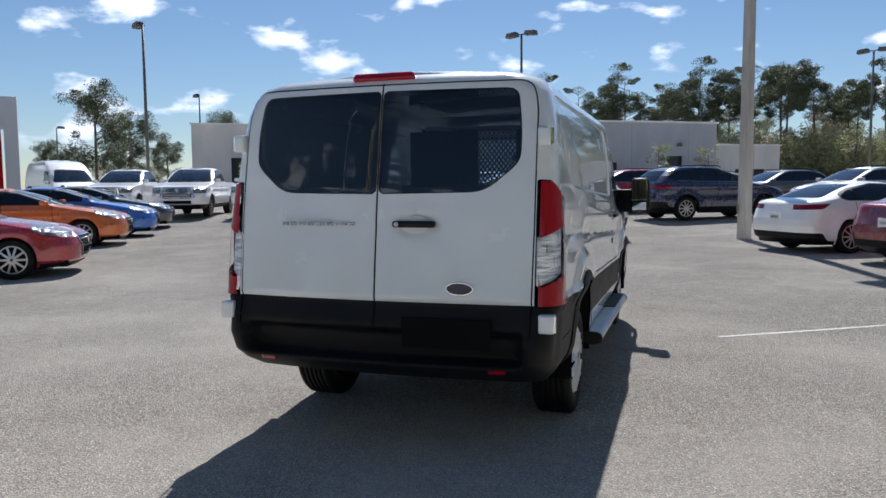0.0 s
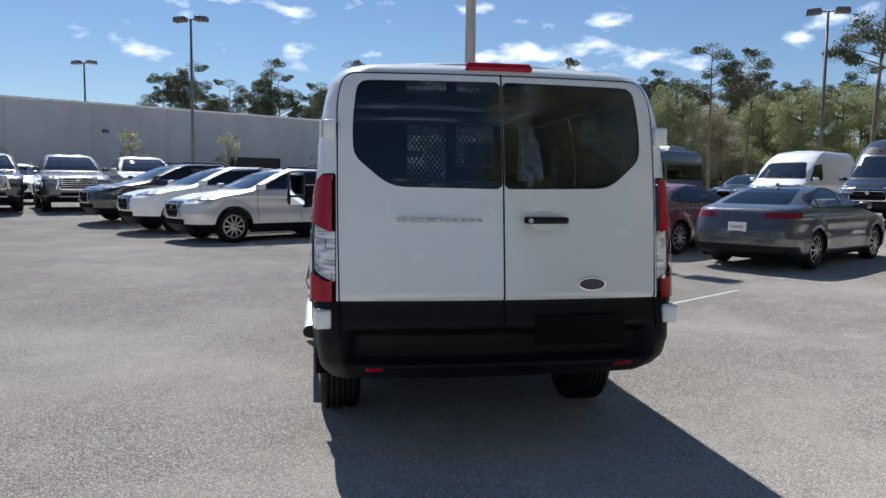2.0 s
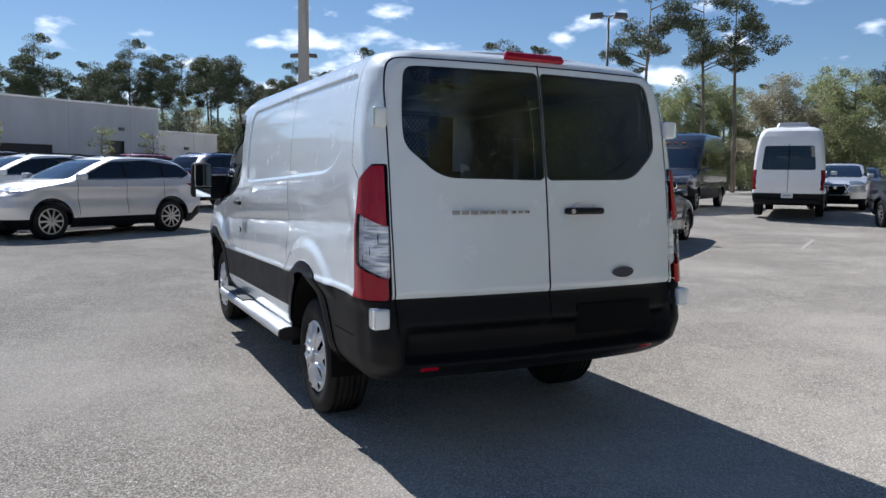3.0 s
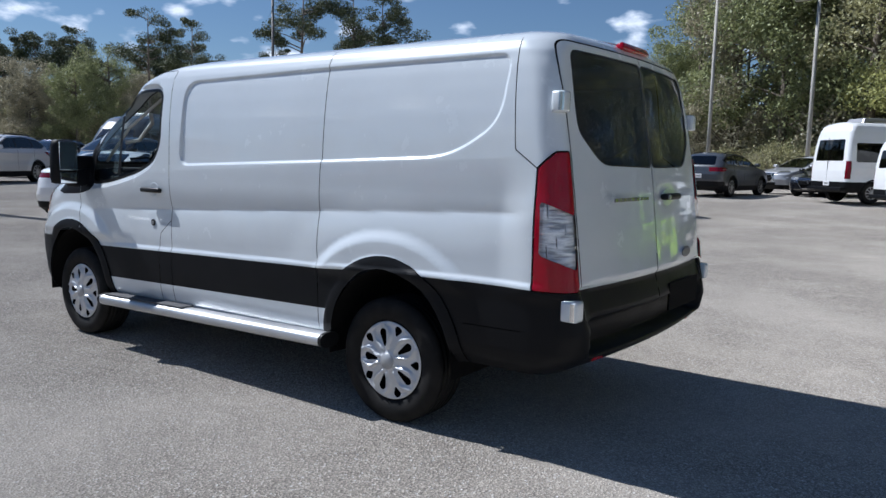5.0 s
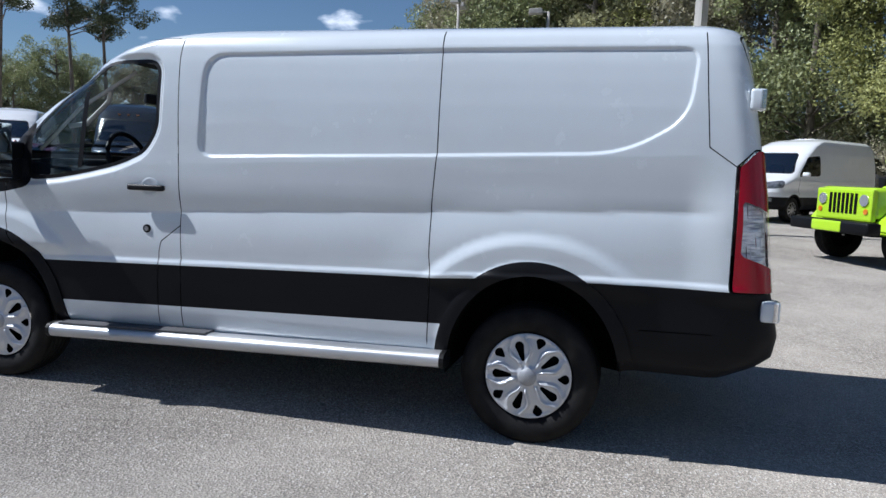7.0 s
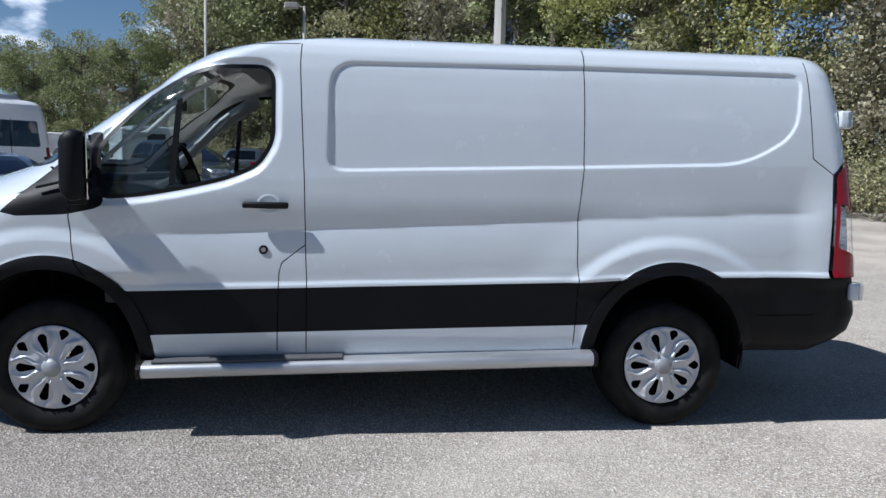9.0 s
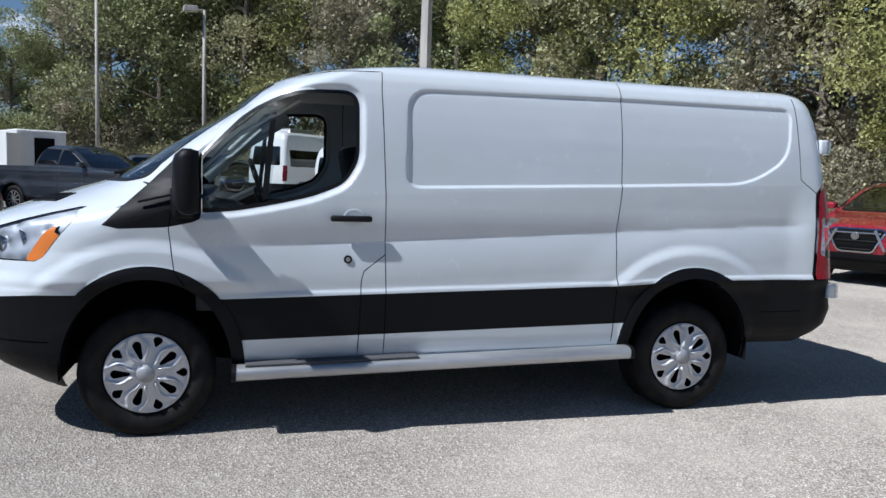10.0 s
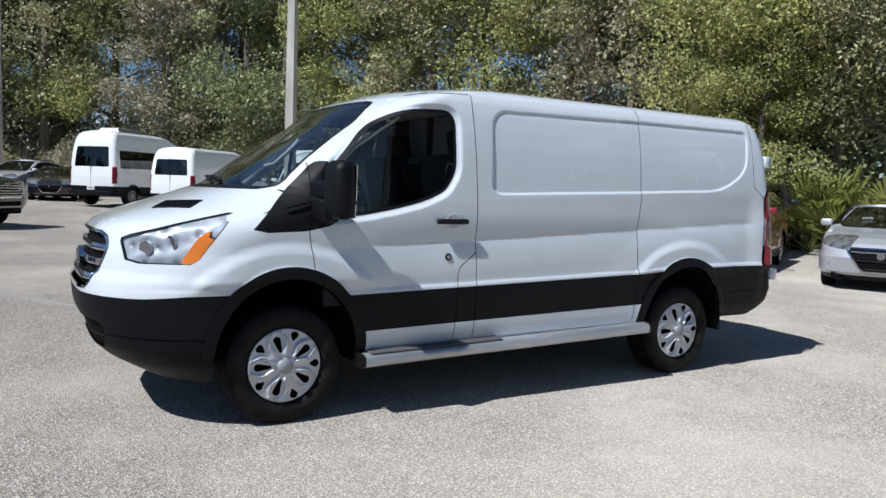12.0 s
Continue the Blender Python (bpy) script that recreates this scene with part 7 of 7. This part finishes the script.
# ---- the lime off-roader ----
def build_jeep():
    j = thing("off_road_car", "lime green boxy off-road car with black bumper and seven-slot grille", "off-roader", at_lot(10.05, -5.6, -26), "parked vehicles")
    lime = M["lime"]
    part("tub", box((1.56, 2.75, 0.60), (0, -0.72, 1.00), 0.06), lime, j, smooth=True)
    part("hood", box((1.36, 1.40, 0.50), (0, 1.28, 1.02), 0.07, (0, 0, 0), (0.92, 1.0)), lime, j, smooth=True)
    part("grille_panel", box((1.30, 0.10, 0.52), (0, 1.99, 0.98), 0.03), lime, j)
    for k in range(7):
        part("grille_slot", box((0.062, 0.02, 0.34), ((k - 3) * 0.098, 2.042, 1.0), 0.01), M["gap"], j)
    for sx in (-1, 1):
        part("headlight", tube([(sx * 0.48, 2.02, 1.06), (sx * 0.48, 2.06, 1.06)], 0.095, 20), M["clear_lens"], j)
        part("turn_lamp", tube([(sx * 0.53, 2.02, 0.88), (sx * 0.53, 2.055, 0.88)], 0.045, 14), M["amber_lens"], j)
        part("fog_lamp", tube([(sx * 0.50, 2.25, 0.62), (sx * 0.50, 2.30, 0.62)], 0.06, 16), M["gap"], j)
        for yc, name in ((1.42, "front_fender"), (-1.52, "rear_fender")):
            bm = bmesh.new()
            prev = None
            for k in range(9):
                a = math.radians(15 + 150 * k / 8)
                y, z = yc + 0.56 * math.cos(a), 0.44 + 0.54 * math.sin(a)
                row = [bm.verts.new((sx * x, y, z + dz)) for x, dz in ((0.62, 0.03), (0.94, 0.0), (0.94, -0.06), (0.62, -0.06))]
                if prev:
                    for i in range(4):
                        bm.faces.new((prev[i], prev[(i + 1) % 4], row[(i + 1) % 4], row[i]))
                prev = row
            part(name, bm, lime, j)
            make_wheel("wheel", 0.42, 0.27, 0.235, spokes(5, 0.25, 0.9, 0.18, 0.12), M["alloy"], lambda q: -0.02 * (1 - q), j, (sx * 0.79, yc, 0.42), sx > 0, 0.02)
        for y0, y1 in ((0.45, -0.38), (-0.44, -1.16), (-1.24, -1.98)):
            part("side_window", box((0.03, y0 - y1 - 0.08, 0.36), (sx * 0.715, (y0 + y1) / 2, 1.52), 0.02), M["dark_glass"], j)
        part("door_handle", box((0.03, 0.16, 0.04), (sx * 0.79, -0.30, 1.18), 0.01), M["trim"], j)
        part("door_handle", box((0.03, 0.16, 0.04), (sx * 0.79, -1.08, 1.18), 0.01), M["trim"], j)
        part("mirror", box((0.18, 0.10, 0.20), (sx * 0.90, 0.50, 1.36), 0.03), M["trim"], j)
        part("rock_rail", box((0.08, 1.7, 0.08), (sx * 0.76, -0.1, 0.56), 0.02), M["trim"], j)
    part("hard_top", box((1.44, 2.55, 0.52), (0, -0.80, 1.55), 0.06, (0, 0, 0), (0.92, 0.98)), lime, j, smooth=True)
    part("roof_panel", box((1.36, 2.50, 0.05), (0, -0.80, 1.83), 0.02), M["white"], j, "pale roof panel")
    part("windscreen_frame", box((1.42, 0.06, 0.50), (0, 0.58, 1.53), 0.02, (-18, 0, 0)), lime, j)
    part("windscreen", box((1.26, 0.03, 0.38), (0, 0.62, 1.54), 0.01, (-18, 0, 0)), M["dark_glass"], j)
    part("front_bumper", box((1.86, 0.26, 0.20), (0, 2.20, 0.62), 0.04), M["clad"], j, smooth=True)
    part("bumper_insert", box((0.70, 0.27, 0.18), (0, 2.21, 0.62), 0.03), lime, j)
    part("rear_bumper", box((1.60, 0.18, 0.16), (0, -2.18, 0.60), 0.03), M["clad"], j)
    part("underbody", box((1.2, 3.9, 0.25), (0, 0, 0.60), 0.03), M["gap"], j)
    make_wheel("spare_wheel", 0.40, 0.25, 0.23, spokes(5, 0.25, 0.9, 0.18, 0.12), M["alloy"], lambda q: -0.02 * (1 - q), j, (0.1, -2.28, 1.12)).matrix_basis = pose(0.1, -2.28, 1.12, 0, 0, 90)


build_jeep()


# ---- white cargo trailers with an open door ----
def trailer(x, y, az, length, height, label, open_door=False):
    t = thing("box_trailer", label, "trailer", at_lot(x, y, az), "box trailers")
    part("box_body", box((2.2, length, height - 0.55), (0, 0, 0.55 + (height - 0.55) / 2), 0.06), M["metal_box"], t)
    part("roof_cap", box((2.22, length + 0.04, 0.10), (0, 0, height), 0.05), M["metal_box"], t, smooth=True)
    part("drawbar", box((0.12, 1.3, 0.12), (0, length / 2 + 0.6, 0.5), 0.02), M["pole_dark"], t)
    for sx in (-1, 1):
        for k in (-0.45, 0.45):
            make_wheel("wheel", 0.33, 0.2, 0.2, spokes(6, 0.3, 0.8, 0.2, 0.15), M["alloy"], lambda q: -0.02 * (1 - q), t, (sx * 1.0, k, 0.33), sx > 0, 0.02)
        part("mudguard", box((0.26, 1.7, 0.05), (sx * 1.06, 0, 0.72), 0.02), M["metal_box"], t)
    if open_door:
        # The box is closed; this black sheet paints the shade inside it.
        part("doorway", box((0.9, 0.02, height - 0.95), (0.1, -length / 2 - 0.012, height / 2 + 0.15), 0.0), M["gap"], t, "flat black sheet for the shaded inside of the trailer")
        part("open_door", box((1.05, 0.06, height - 0.75), (-1.35, -length / 2 - 0.45, height / 2 + 0.2), 0.02, (0, 0, 40)), M["metal_box"], t)
        part("tail_frame", box((0.12, 0.05, height - 0.7), (0.62, -length / 2 - 0.02, height / 2 + 0.2), 0.01), M["metal_box"], t)


trailer(37.0, 13.6, 60, 5.0, 2.75, "white enclosed box trailer with an open door", True)
trailer(36.0, 18.6, 60, 4.6, 2.3, "low white box trailer beside the wood")


# ---- dealership pylon ----
def pylon(x, y, turn):
    p = thing("sign_pylon", "grey sign pylon with red legs and a blank round emblem", "sign", Matrix.Translation((x, y, float(gz(x, y)))) @ Matrix.Rotation(turn, 4, 'Z'))
    part("sign_panel", box((3.6, 0.7, 1.9), (0, 0, 5.6), 0.05), M["wall"], p)
    part("side_column", box((0.75, 0.7, 4.7), (1.42, 0, 2.33), 0.04), M["wall"], p)
    part("side_column", box((0.75, 0.7, 4.7), (-1.42, 0, 2.33), 0.04), M["wall"], p)
    for k in (-0.75, 0.0, 0.75):
        part("red_leg", box((0.30, 0.4, 4.7), (k, 0, 2.33), 0.03), M["red_lens"], p, "red leg")
    bm = bmesh.new()
    n = 36
    rings = []
    for r, yy in ((0.72, -0.37), (0.72, -0.42), (0.58, -0.42), (0.58, -0.37)):
        rings.append([bm.verts.new((r * math.cos(2 * math.pi * k / n), yy, 5.65 + r * math.sin(2 * math.pi * k / n))) for k in range(n)])
    for a_, b_ in zip(rings, rings[1:]):
        for k in range(n):
            bm.faces.new((a_[k], a_[(k + 1) % n], b_[(k + 1) % n], b_[k]))
    part("emblem_ring", bm, M["chrome"], p)
    part("emblem_bar", box((1.7, 0.06, 0.26), (0, -0.40, 5.65), 0.02), M["chrome"], p)


pylon(-37.6, 29.0, radians(46))
